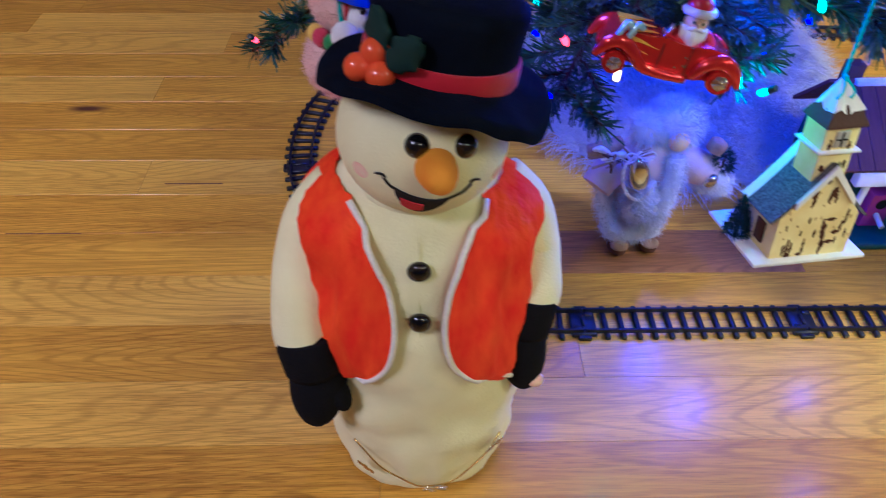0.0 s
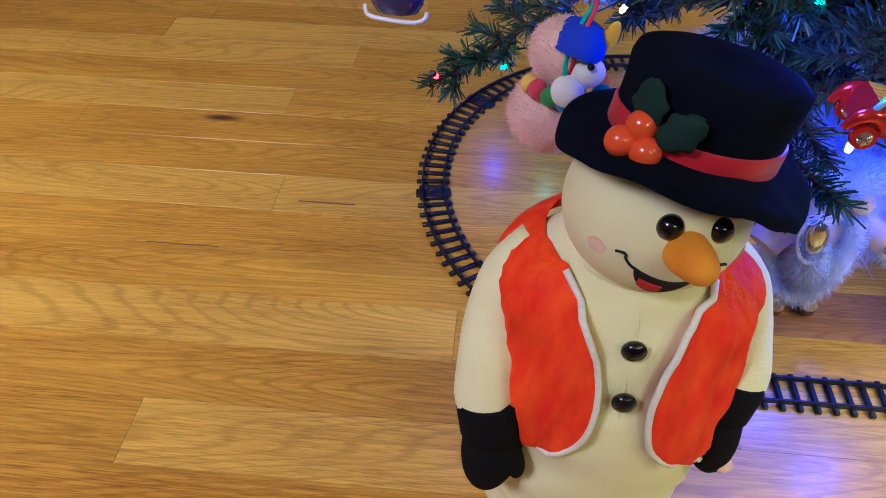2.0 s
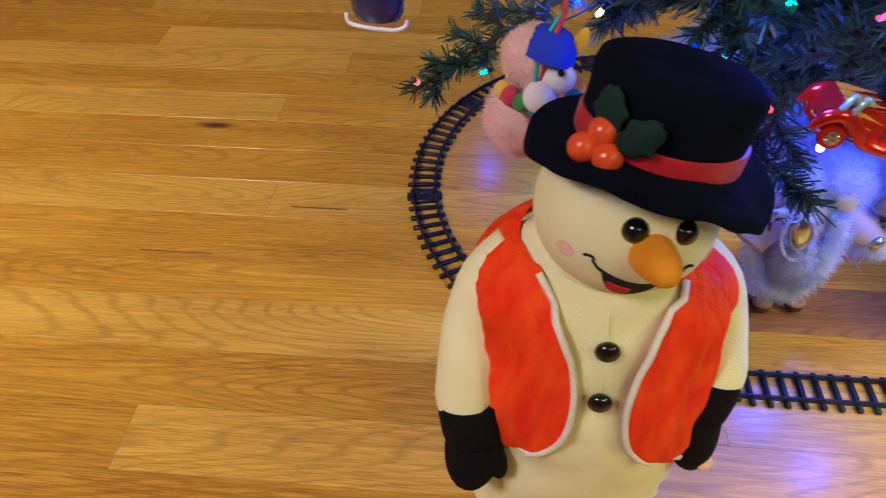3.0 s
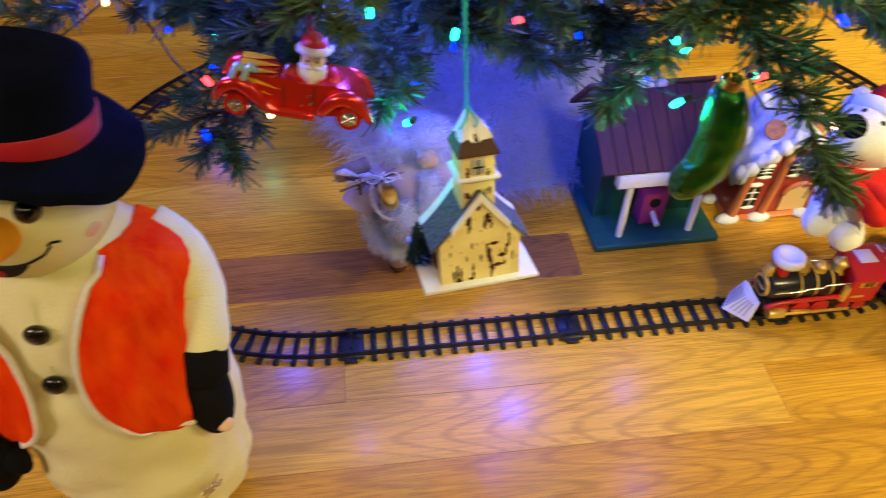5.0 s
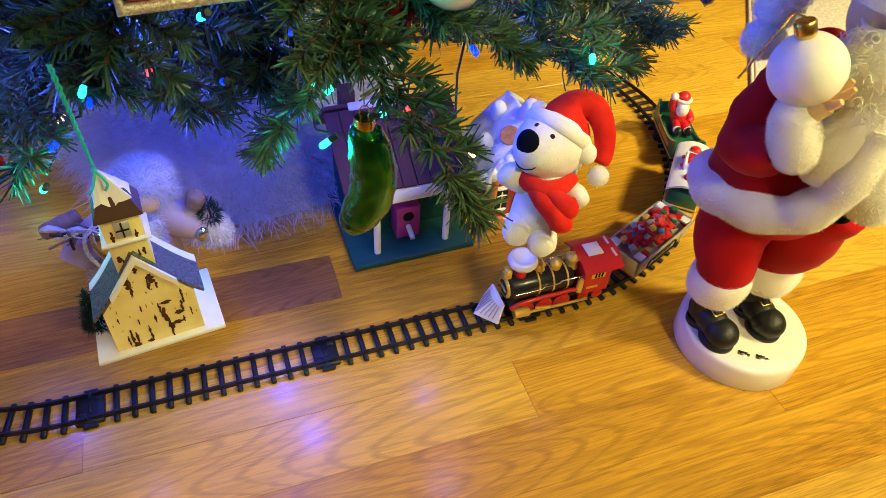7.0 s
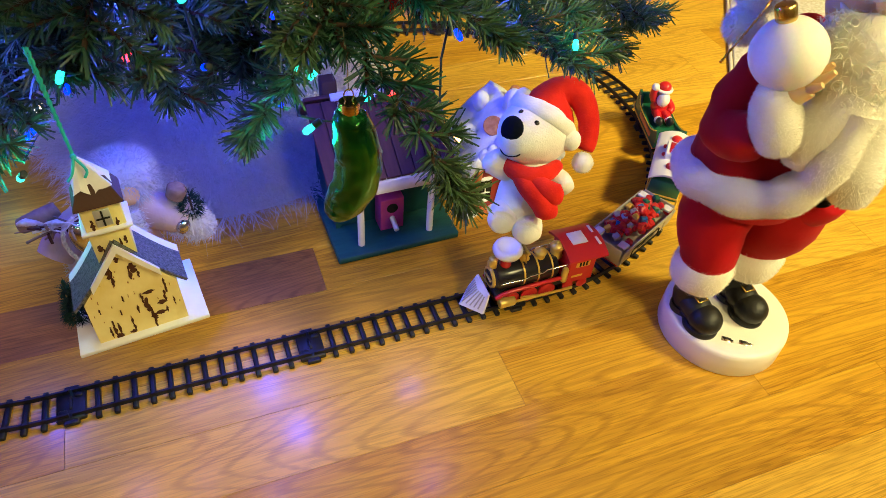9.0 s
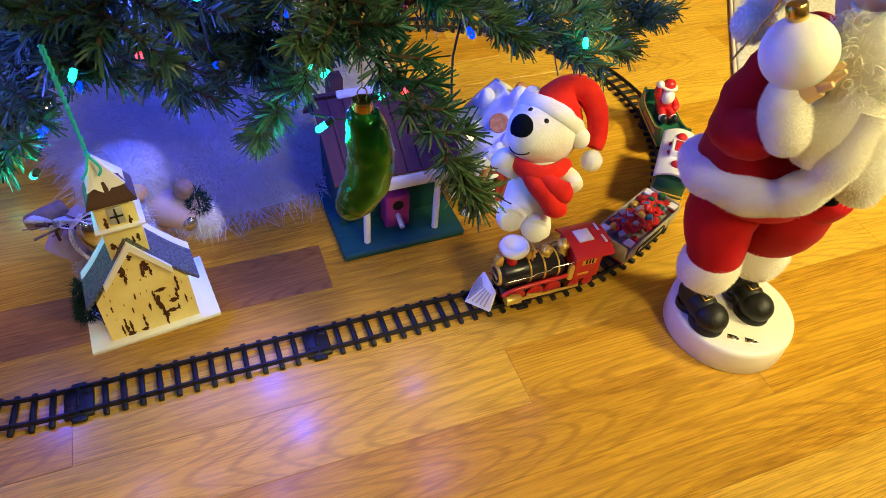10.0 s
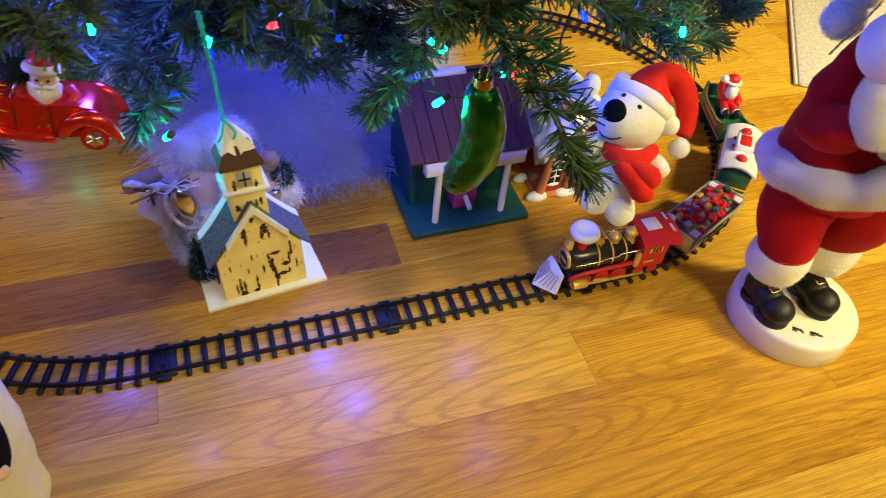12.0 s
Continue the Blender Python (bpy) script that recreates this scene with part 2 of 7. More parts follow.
CREAM_WOOD = mat("cream_birch_bark", (0.86, 0.74, 0.32), 0.75, col2=(0.76, 0.60, 0.20), scale=28, bump=0.3, bscale=160)
BARK = mat("dark_bark", (0.075, 0.024, 0.008), 0.9, bump=0.3)
SNOW_PAPER = mat("white_card", (0.84, 0.83, 0.80), 0.7, scale=60, grime=0.06, bump=0.15)
GLIT_ROOF = mat("grey_glitter_roof", (0.035, 0.035, 0.034), 0.6, col2=(0.15, 0.148, 0.14), scale=420, bump=0.5, bscale=700)
RUST = mat("rusty_bark", (0.34, 0.16, 0.045), 0.9, bump=0.3)
BROWN = mat("brown_card", (0.075, 0.035, 0.022), 0.8, scale=40, bump=0.2)
TEAL_WOOD = mat("teal_painted_wood", (0.006, 0.078, 0.078), 0.6, col2=(0.005, 0.060, 0.064), scale=25, bump=0.2, stretch=(1, 6, 1))
MAROON = mat("maroon_painted_wood", (0.105, 0.032, 0.030), 0.62, col2=(0.080, 0.022, 0.022), scale=20, bump=0.25, stretch=(8, 1, 1))
WHITE_WOOD = mat("white_painted_wood", (0.84, 0.83, 0.82), 0.55, scale=40, grime=0.07, bump=0.15)
PINK = mat("pink_painted_wood", (0.55, 0.06, 0.36), 0.6, scale=40)
DARK = mat("dark_hole", (0.01, 0.008, 0.008), 0.9)
GINGER = mat("red_glazed_clay", (0.34, 0.030, 0.025), 0.35, scale=40, coat=0.3)
TERRA = mat("orange_glazed_clay", (0.62, 0.20, 0.07), 0.35, scale=40, coat=0.3)
COOKIE = mat("brown_gingerbread", (0.30, 0.12, 0.06), 0.6, col2=(0.44, 0.20, 0.13), scale=120, bump=0.4)
ICING = mat("glitter_snow", (0.80, 0.83, 0.88), 0.55, col2=(0.62, 0.70, 0.84), scale=50, bump=0.6, bscale=260, coat=0.2)
CARPAINT = mat("red_chrome", (0.76, 0.030, 0.013), 0.20, metal=0.6, coat=0.8, scale=20, grime=0.06)
FLAME = mat("yellow_enamel", (0.85, 0.50, 0.02), 0.3, coat=0.5)
PAINT_RED = mat("red_toy_plastic", (0.62, 0.020, 0.022), 0.30, scale=30, coat=0.2)
PAINT_GREEN = mat("green_toy_plastic", (0.010, 0.115, 0.060), 0.32, scale=30, coat=0.2)
PAINT_WHITE = mat("white_toy_plastic", (0.84, 0.84, 0.85), 0.32, scale=30, coat=0.2, grime=0.05)
PAINT_GREY = mat("silver_toy_plastic", (0.52, 0.50, 0.46), 0.36, metal=0.4, scale=40)
PAINT_BLACK = mat("boiler_black", (0.015, 0.015, 0.018), 0.3, scale=40, coat=0.2)
PAINT_YELLOW = mat("yellow_toy_plastic", (0.80, 0.48, 0.05), 0.35, scale=40)
PAINT_BLUE = mat("blue_toy_plastic", (0.05, 0.18, 0.42), 0.35, scale=40)
LABEL_W = mat("white_sticker", (0.80, 0.72, 0.72), 0.4)
PINKFLUFF = mat("pink_fluff", (0.88, 0.58, 0.50), 0.9, island=0.1, sheen=0.3)
NEEDLE = mat("pine_needles", (0.020, 0.080, 0.044), 0.40, col2=(0.082, 0.145, 0.055), scale=9, island=0.35, lo=0.4, hi=0.6)
STEM = mat("brown_twig", (0.06, 0.032, 0.016), 0.8, scale=60, bump=0.3)
WIRE = mat("green_wire", (0.008, 0.020, 0.012), 0.5)
MAT_CREAM = mat("cream_rug", (0.80, 0.76, 0.72), 0.95, col2=(0.60, 0.54, 0.46), scale=120, bump=0.6, bscale=420)
SEQUIN = mat("red_sequins", (0.60, 0.02, 0.02), 0.3, metal=0.4, col2=(0.42, 0.01, 0.012), scale=500, bump=0.6, bscale=420)
BEADS = mat("silver_beads", (0.78, 0.74, 0.64), 0.3, metal=0.5, col2=(0.45, 0.40, 0.30), scale=500, bump=0.8, bscale=420)
PEARL_TEAL = mat("teal_pearl", (0.30, 0.72, 0.72), 0.25, metal=0.3, col2=(0.75, 0.78, 0.86), scale=9, coat=0.8)
FILLER = mat("walnut_filler", (0.15, 0.065, 0.028), 0.6, scale=200)
BINDING = mat("tan_binding", (0.62, 0.54, 0.48), 0.9, scale=200, bump=0.3)
NAVY = mat("navy_glass", (0.02, 0.03, 0.16), 0.2, metal=0.4, coat=0.8)

# ---- mesh tools ----


class Geo:
    """Collects shapes, each with a material slot, into one mesh."""

    def __init__(self):
        self.v, self.f, self.m = [], [], []

    def add(self, shape, m=None, slot=0):
        verts, faces = shape
        k = len(self.v)
        self.v += [tuple(m @ Vector(p)) for p in verts] if m else [tuple(p) for p in verts]
        self.f += [[i + k for i in q] for q in faces]
        self.m += [slot] * len(faces)
        return self

    def make(self, name, mats, parent=None, label="", smooth=45):
        me = bpy.data.meshes.new(name)
        me.from_pydata(self.v, [], self.f)
        for x in mats if isinstance(mats, (list, tuple)) else [mats]:
            me.materials.append(x)
        me.polygons.foreach_set("material_index", self.m)
        me.update()
        if smooth:
            me.polygons.foreach_set("use_smooth", [True] * len(self.f))
            if smooth < 180:
                me.set_sharp_from_angle(angle=radians(smooth))
        o = new(name, me)
        o.parent = parent
        return tagged(o, label) if label else o


def one(name, shape, material, parent=None, label="", m=None, smooth=45):
    return Geo().add(shape, m).make(name, material, parent, label, smooth)


def thing(name, label, category, at, turn=0.0, group="", kind="", lean=(0, 0)):
    o = new(name)
    o.matrix_world = pose(*at, lean[0], lean[1], turn)
    return tagged(o, label, category, group, kind)


def T(x=0, y=0, z=0, rx=0, ry=0, rz=0, s=1.0):
    return pose(x, y, z, rx, ry, rz) @ Matrix.Diagonal((*(s if isinstance(s, tuple) else (s, s, s)), 1))


def lathe(prof, n=32, sx=1.0, sy=1.0, wob=0.0):
    v, f, rings = [], [], []
    for r, z in prof:
        if r < 1e-6:
            rings.append([len(v)] * n)
            v.append((0, 0, z))
        else:
            rings.append(list(range(len(v), len(v) + n)))
            for j in range(n):
                a = 2 * math.pi * j / n
                rr = r * (1 + wob * math.sin(3 * a + 9 * z) + wob * 0.6 * math.sin(5 * a - 31 * z))
                v.append((sx * rr * math.cos(a), sy * rr * math.sin(a), z))
    for a, b in zip(rings, rings[1:]):
        for j in range(n):
            q = [a[j], a[(j + 1) % n], b[(j + 1) % n], b[j]]
            q = [x for i, x in enumerate(q) if x not in q[:i]]
            if len(q) > 2:
                f.append(q)
    return v, f


def ball(rx, ry=None, rz=None, n=24, k=14):
    ry, rz = ry or rx, rz or rx
    return lathe([(max(0.0, math.sin(math.pi * i / k)) if 0 < i < k else 0, -rz * math.cos(math.pi * i / k)) for i in range(k + 1)], n, rx, ry)


def tube(pts, r, n=8, closed=False):
    pts = [Vector(p) for p in pts]
    rs = r if isinstance(r, (list, tuple)) else [r] * len(pts)
    v, f, up = [], [], None
    for i, p in enumerate(pts):
        a, b = pts[i - 1] if (i or closed) else p, pts[(i + 1) % len(pts)] if (i < len(pts) - 1 or closed) else p
        t = (b - a).normalized()
        if up is None:
            up = t.orthogonal().normalized()
        up = (up - t * up.dot(t)).normalized()
        side = t.cross(up)
        v += [tuple(p + rs[i] * (math.cos(2 * math.pi * j / n) * up + math.sin(2 * math.pi * j / n) * side)) for j in range(n)]
    m = len(pts)
    for i in range(m if closed else m - 1):
        for j in range(n):
            f.append([i * n + j, i * n + (j + 1) % n, ((i + 1) % m) * n + (j + 1) % n, ((i + 1) % m) * n + j])
    if not closed:
        f += [list(range(n))[::-1], [(m - 1) * n + j for j in range(n)]]
    return v, f


def box(x, y, z, b=0.001):
    """A box with chamfered edges, standing on its base's centre."""
    b = min(b, 0.45 * min(x, y, z))
    v, at = [], {}
    for sx in (-1, 1):
        for sy in (-1, 1):
            for sz in (-1, 1):
                for ax in range(3):
                    h = [x / 2 - b, y / 2 - b, z / 2 - b]
                    h[ax] += b
                    at[sx, sy, sz, ax] = len(v)
                    v.append((sx * h[0], sy * h[1], sz * h[2] + z / 2))
    f = []
    for ax in range(3):
        o = [i for i in range(3) if i != ax]
        for s in (-1, 1):
            q = []
            for p, r in ((-1, -1), (1, -1), (1, 1), (-1, 1)):
                k = [0, 0, 0]
                k[ax], k[o[0]], k[o[1]] = s, p, r
                q.append(at[(*k, ax)])
            f.append(q if (s > 0) == (ax != 1) else q[::-1])
    for ax in range(3):
        o = [i for i in range(3) if i != ax]
        for p in (-1, 1):
            for r in (-1, 1):
                q = []
                for s, who in ((-1, o[0]), (1, o[0]), (1, o[1]), (-1, o[1])):
                    k = [0, 0, 0]
                    k[ax], k[o[0]], k[o[1]] = s, p, r
                    q.append(at[(*k, who)])
                f.append(q)
    for sx in (-1, 1):
        for sy in (-1, 1):
            for sz in (-1, 1):
                f.append([at[sx, sy, sz, a] for a in range(3)])
    mid = Vector((0, 0, z / 2))
    for i, q in enumerate(f):
        p = [Vector(v[k]) for k in q]
        if (p[1] - p[0]).cross(p[2] - p[0]).dot(sum(p, Vector()) / len(p) - mid) < 0:
            f[i] = q[::-1]
    return v, f


def prism(poly, y0, y1):
    """A polygon in x and z, drawn out along y."""
    n = len(poly)
    v = [(x, y0, z) for x, z in poly] + [(x, y1, z) for x, z in poly]
    return v, [list(range(n)), list(range(n, 2 * n))[::-1]] + [[i, i + n, (i + 1) % n + n, (i + 1) % n] for i in range(n)]


def sheet(fn, nu, nv):
    v = [fn(i / nu, j / nv) for j in range(nv + 1) for i in range(nu + 1)]
    w = nu + 1
    return v, [[j * w + i, j * w + i + 1, (j + 1) * w + i + 1, (j + 1) * w + i] for j in range(nv) for i in range(nu)]


def shell(fn, nu, nv, thick):
    """A sheet with thickness: fn(u, v, d) gives the point d above the surface."""
    a, f = sheet(lambda u, v: fn(u, v, thick), nu, nv)
    b, g = sheet(lambda u, v: fn(u, v, 0.0), nu, nv)
    k, w = len(a), nu + 1
    faces = [list(q) for q in f] + [[i + k for i in q][::-1] for q in g]
    rim = [i for i in range(w)] + [j * w + nu for j in range(1, nv + 1)] + [nv * w + i for i in range(nu - 1, -1, -1)] + [j * w for j in range(nv - 1, 0, -1)]
    faces += [[rim[i], rim[i] + k, rim[(i + 1) % len(rim)] + k, rim[(i + 1) % len(rim)]] for i in range(len(rim))]
    return list(a) + list(b), faces


def fur(shape, count, length, width, wild=0.5, fall=0.4, seed=1):
    """Thin bent hairs, rooted all over a shape."""
    rng = np.random.default_rng(seed)
    v = np.array(shape[0], float)
    tri = np.array([(q[0], q[i], q[i + 1]) for q in shape[1] for i in range(1, len(q) - 1)])
    a, b, c = v[tri[:, 0]], v[tri[:, 1]], v[tri[:, 2]]
    nn = np.cross(b - a, c - a)
    area = np.linalg.norm(nn, axis=1)
    pick = rng.choice(len(tri), count, p=area / area.sum())
    r1, r2 = np.sqrt(rng.random((count, 1))), rng.random((count, 1))
    root = a[pick] * (1 - r1) + b[pick] * r1 * (1 - r2) + c[pick] * r1 * r2
    nrm = nn[pick] / np.maximum(area[pick][:, None], 1e-12)
    out = nrm + wild * rng.normal(size=(count, 3)) + (0, 0, -0.3 * fall)
    out /= np.linalg.norm(out, axis=1, keepdims=True)
    ln = length * (0.6 + 0.6 * rng.random((count, 1)))
    side = np.cross(out, rng.normal(size=(count, 3)))
    side *= width / 2 / np.linalg.norm(side, axis=1, keepdims=True)
    midp = root + out * ln * 0.55
    tip = midp + (out + (0, 0, -fall) + 0.35 * rng.normal(size=(count, 3))) * ln * 0.45
    vv = np.stack([root - side, root + side, midp + side * 0.8, midp - side * 0.8, tip], 1).reshape(-1, 3)
    k = np.arange(count)[:, None] * 5
    faces = (k + [0, 1, 2, 3]).tolist() + (k + [3, 2, 4]).tolist()
    return vv.tolist(), faces


def moved(shape, m):
    return [tuple(m @ Vector(p)) for p in shape[0]], shape[1]


def joined(*shapes):
    v, f = [], []
    for a, b in shapes:
        k = len(v)
        v += list(a)
        f += [[i + k for i in q] for q in b]
    return v, f


def smoothed(pts, k=4):
    """A rounder path through the same points."""
    p = [Vector(q) for q in pts]
    out = []
    for i in range(len(p) - 1):
        a, b, c, d = p[max(i - 1, 0)], p[i], p[i + 1], p[min(i + 2, len(p) - 1)]
        for j in range(k):
            t = j / k
            out.append(0.5 * (2 * b + (c - a) * t + (2 * a - 5 * b + 4 * c - d) * t * t + (3 * b - a - 3 * c + d) * t ** 3))
    return out + [p[-1]]


def blend(rs, k=4):
    return [rs[i] + (rs[i + 1] - rs[i]) * j / k for i in range(len(rs) - 1) for j in range(k)] + [rs[-1]]


def limb(pts, rs, n=20):
    return tube(smoothed(pts), blend(rs), n)

# ---- the room ----
X0, X1, Y0, Y1, ZC = -2.6, 3.8, -2.2, 3.6, 2.45
floor = tagged(one("floor", moved(box(X1 - X0, Y1 - Y0, 0.06, 0.0), T((X0 + X1) / 2, (Y0 + Y1) / 2, -0.066)), OAK_DARK), "honey oak strip floor with a satin varnish", "floor", kind="structure")
tagged(one("ceiling", moved(box(X1 - X0 + 0.2, Y1 - Y0 + 0.2, 0.1, 0.0), T((X0 + X1) / 2, (Y0 + Y1) / 2, ZC)), CEIL), "plain white painted ceiling", "ceiling", kind="structure")
for nm, cx, cy, sx, sy in (("wall_north", (X0 + X1) / 2, Y1 + 0.05, X1 - X0 + 0.2, 0.1), ("wall_south", (X0 + X1) / 2, Y0 - 0.05, X1 - X0 + 0.2, 0.1),
                           ("wall_east", X1 + 0.05, (Y0 + Y1) / 2, 0.1, Y1 - Y0), ("wall_west", X0 - 0.05, (Y0 + Y1) / 2, 0.1, Y1 - Y0)):
    tagged(one(nm, moved(box(sx, sy, ZC, 0.0), T(cx, cy, 0)), WALL), "plain cream painted wall", "wall", kind="structure")

# a cream rug, of which one edge shows beyond the bowing figure
rug = thing("rug", "cream woven rug with a thin tan bound edge", "rug", (1.50, 1.07, 0.0), 54.6)
one("rug_surface", moved(box(1.1, 0.75, 0.008, 0.003), T(0.55, -0.375 - 0.006, 0.001)), MAT_CREAM, rug)
one("binding", moved(box(1.1, 0.008, 0.007, 0.002), T(0.55, 0.0, 0.001)), BINDING, rug, "tan bound edge")

# ---- the toy railway: an oval of straights and curves ----
TX0, TX1, TY, TR = 0.18, 0.85, 1.085, 0.405
OVAL = 2 * (TX1 - TX0) + 2 * math.pi * TR
SECTIONS = 13
SPAN = OVAL / SECTIONS


def along(s):
    """The place and heading (degrees) on the oval, s metres from the start of the front straight."""
    s %= OVAL
    st, arc = TX1 - TX0, math.pi * TR
    if s < st:
        return TX0 + s, TY - TR, 0.0
    if s < st + arc:
        a = (s - st) / TR
        return TX1 + TR * math.sin(a), TY - TR * math.cos(a), math.degrees(a)
    if s < 2 * st + arc:
        return TX1 - (s - st - arc), TY + TR, 180.0
    a = (s - 2 * st - arc) / TR
    return TX0 - TR * math.sin(a), TY + TR * math.cos(a), 180 + math.degrees(a)


tie_mesh = Geo().add(box(0.0068, 0.056, 0.0065, 0.0012)).make("tie", PLASTIC_BLACK).data
bpy.data.objects.remove(bpy.data.objects["tie"])
JOINT0 = 0.203 - TX0
for i in range(SECTIONS):
    a, b = JOINT0 + i * SPAN, JOINT0 + (i + 1) * SPAN
    x, y, h = along((a + b) / 2)
    sec = thing("track_section", "black plastic toy railway track section on the floor", "toy track", (x, y, 0), h, group="oval of toy track")
    inv = sec.matrix_world.inverted()
    for off in (-0.0178, 0.0178):
        pts = []
        for j in range(13):
            px, py, ph = along(a + 0.002 + (b - a - 0.004) * j / 12)
            pts.append(inv @ (pose(px, py, 0, 0, 0, ph) @ Vector((0, off, 0))))
        prof = ((-0.0020, 0.0055), (0.0020, 0.0055), (0.0013, 0.0125), (-0.0013, 0.0125))
        v, f = [], []
        for j, p in enumerate(pts):
            d = (pts[min(j + 1, 12)] - pts[max(j - 1, 0)]).normalized()
            sd = Vector((-d.y, d.x, 0))
            v += [tuple(p + sd * q + Vector((0, 0, z))) for q, z in prof]
        for j in range(12):
            f += [[j * 4 + q, (j + 1) * 4 + q, (j + 1) * 4 + (q + 1) % 4, j * 4 + (q + 1) % 4] for q in range(4)]
        f += [[0, 1, 2, 3], [51, 50, 49, 48]]
        one("rail", (v, f), PLASTIC_BLACK, sec, smooth=30)
    for j in range(12):
        px, py, ph = along(a + SPAN * (1.4 + j) / 13.8)
        o = new("tie", tie_mesh)
        o.parent = sec
        o.matrix_local = inv @ pose(px, py, 0, 0, 0, ph + random.uniform(-1, 1))
    px, py, ph = along(a)
    g = Geo().add(box(0.034, 0.046, 0.0075, 0.0015)).add(box(0.018, 0.058, 0.006, 0.0015)).add(box(0.004, 0.018, 0.0105, 0.001)).add(box(0.010, 0.007, 0.0095, 0.001), T(0.009, 0.012)).add(box(0.010, 0.007, 0.0095, 0.001), T(-0.009, -0.012))
    o = g.make("joint_plate", PLASTIC_BLACK, sec)
    o.matrix_local = inv @ pose(px, py, 0, 0, 0, ph)

# ---- the plush snowman ----
BODY = [(0.0, 0.002), (0.086, 0.002), (0.096, 0.012), (0.100, 0.05), (0.103, 0.11), (0.106, 0.17), (0.106, 0.22), (0.098, 0.265), (0.088, 0.305), (0.076, 0.340), (0.062, 0.368), (0.050, 0.388), (0.0, 0.392)]


def body_r(z):
    for (r0, z0), (r1, z1) in zip(BODY, BODY[1:]):
        if z0 <= z <= z1 and z1 > z0:
            return r0 + (r1 - r0) * (z - z0) / (z1 - z0)
    return BODY[-2][0]


def shoulder(a, z):
    """How far the shoulders stand out at the sides."""
    return 0.024 * math.exp(-((z - 0.352) / 0.030) ** 2) * math.sin(radians(a)) ** 2


def settle(x, y, z):
    """The foot of the body, slumped forward and flattened at the back."""
    k = max(0.0, 1 - z / 0.19) ** 0.7
    return (x, y + k * (y * (-0.15 if y < 0 else -0.55) - 0.022), z)


def on_body(a, z, d=0.0):
    """A point on the belly: a degrees from the front towards its left hand side (+x), height z, d above the cloth."""
    r = body_r(z) + shoulder(a, z) + d
    return settle(r * math.sin(radians(a)), -r * math.cos(radians(a)), z)


snow = thing("plush_snowman", "cream plush snowman in black top hat and orange velvet vest", "snowman", (-0.012, 0.545, 0.0), 0)
fine = []
for i in range(len(BODY) - 1):
    (r0, z0), (r1, z1) = BODY[i], BODY[i + 1]
    fine += [(r0 + (r1 - r0) * t / 4, z0 + (z1 - z0) * t / 4) for t in range(4)]
fine.append(BODY[-1])
v, f = lathe(fine, 64)
v2 = []
for p in v:
    q = Vector(p)
    k = 0.0045 * noise.noise(Vector((q.x * 14, q.y * 14, q.z * 26))) + 0.0032 * noise.noise(q * 45)
    low = max(0.0, 1 - abs(q.z - 0.045) / 0.05)
    k += shoulder(math.degrees(math.atan2(q.x, -q.y)), q.z) if q.z > 0.2 else 0.0
    k += 0.004 * low * math.sin(9 * math.atan2(q.y, q.x) + 3 * math.sin(4 * math.atan2(q.y, q.x)))
    k += 0.009 * max(0.0, 1 - abs(q.z - 0.13) / 0.08) * noise.noise(Vector((q.x * 16 + 3, q.y * 16, q.z * 38)))
    d = Vector((q.x, q.y, 0))
    q += d.normalized() * k if d.length > 0.02 and q.z > 0.004 else Vector()
    v2.append(settle(q.x, q.y * (0.62 if q.y > 0 else 1.0), q.z))
one("body", (v2, f), FLEECE, snow, "slumped cream fleece body", smooth=180)

OPENING = [(0.0, 42), (0.06, 29), (0.16, 18), (0.32, 12.5), (0.52, 12.0), (0.68, 16), (0.80, 22), (0.90, 32), (1.0, 50)]


def curve(table, t):
    """Smooth reading of a table of (place, value)."""
    for k, ((a, p), (b, q)) in enumerate(zip(table, table[1:])):
        if t <= b:
            p0, q1 = table[max(k - 1, 0)], table[min(k + 2, len(table) - 1)]
            h, m0, m1 = b - a, (q - p0[1]) / (b - p0[0]), (q1[1] - p) / (q1[0] - a)
            x = (t - a) / h
            return p * (1 + 2 * x) * (1 - x) ** 2 + q * x * x * (3 - 2 * x) + h * x * (1 - x) * (m0 * (1 - x) - m1 * x)
    return table[-1][1]


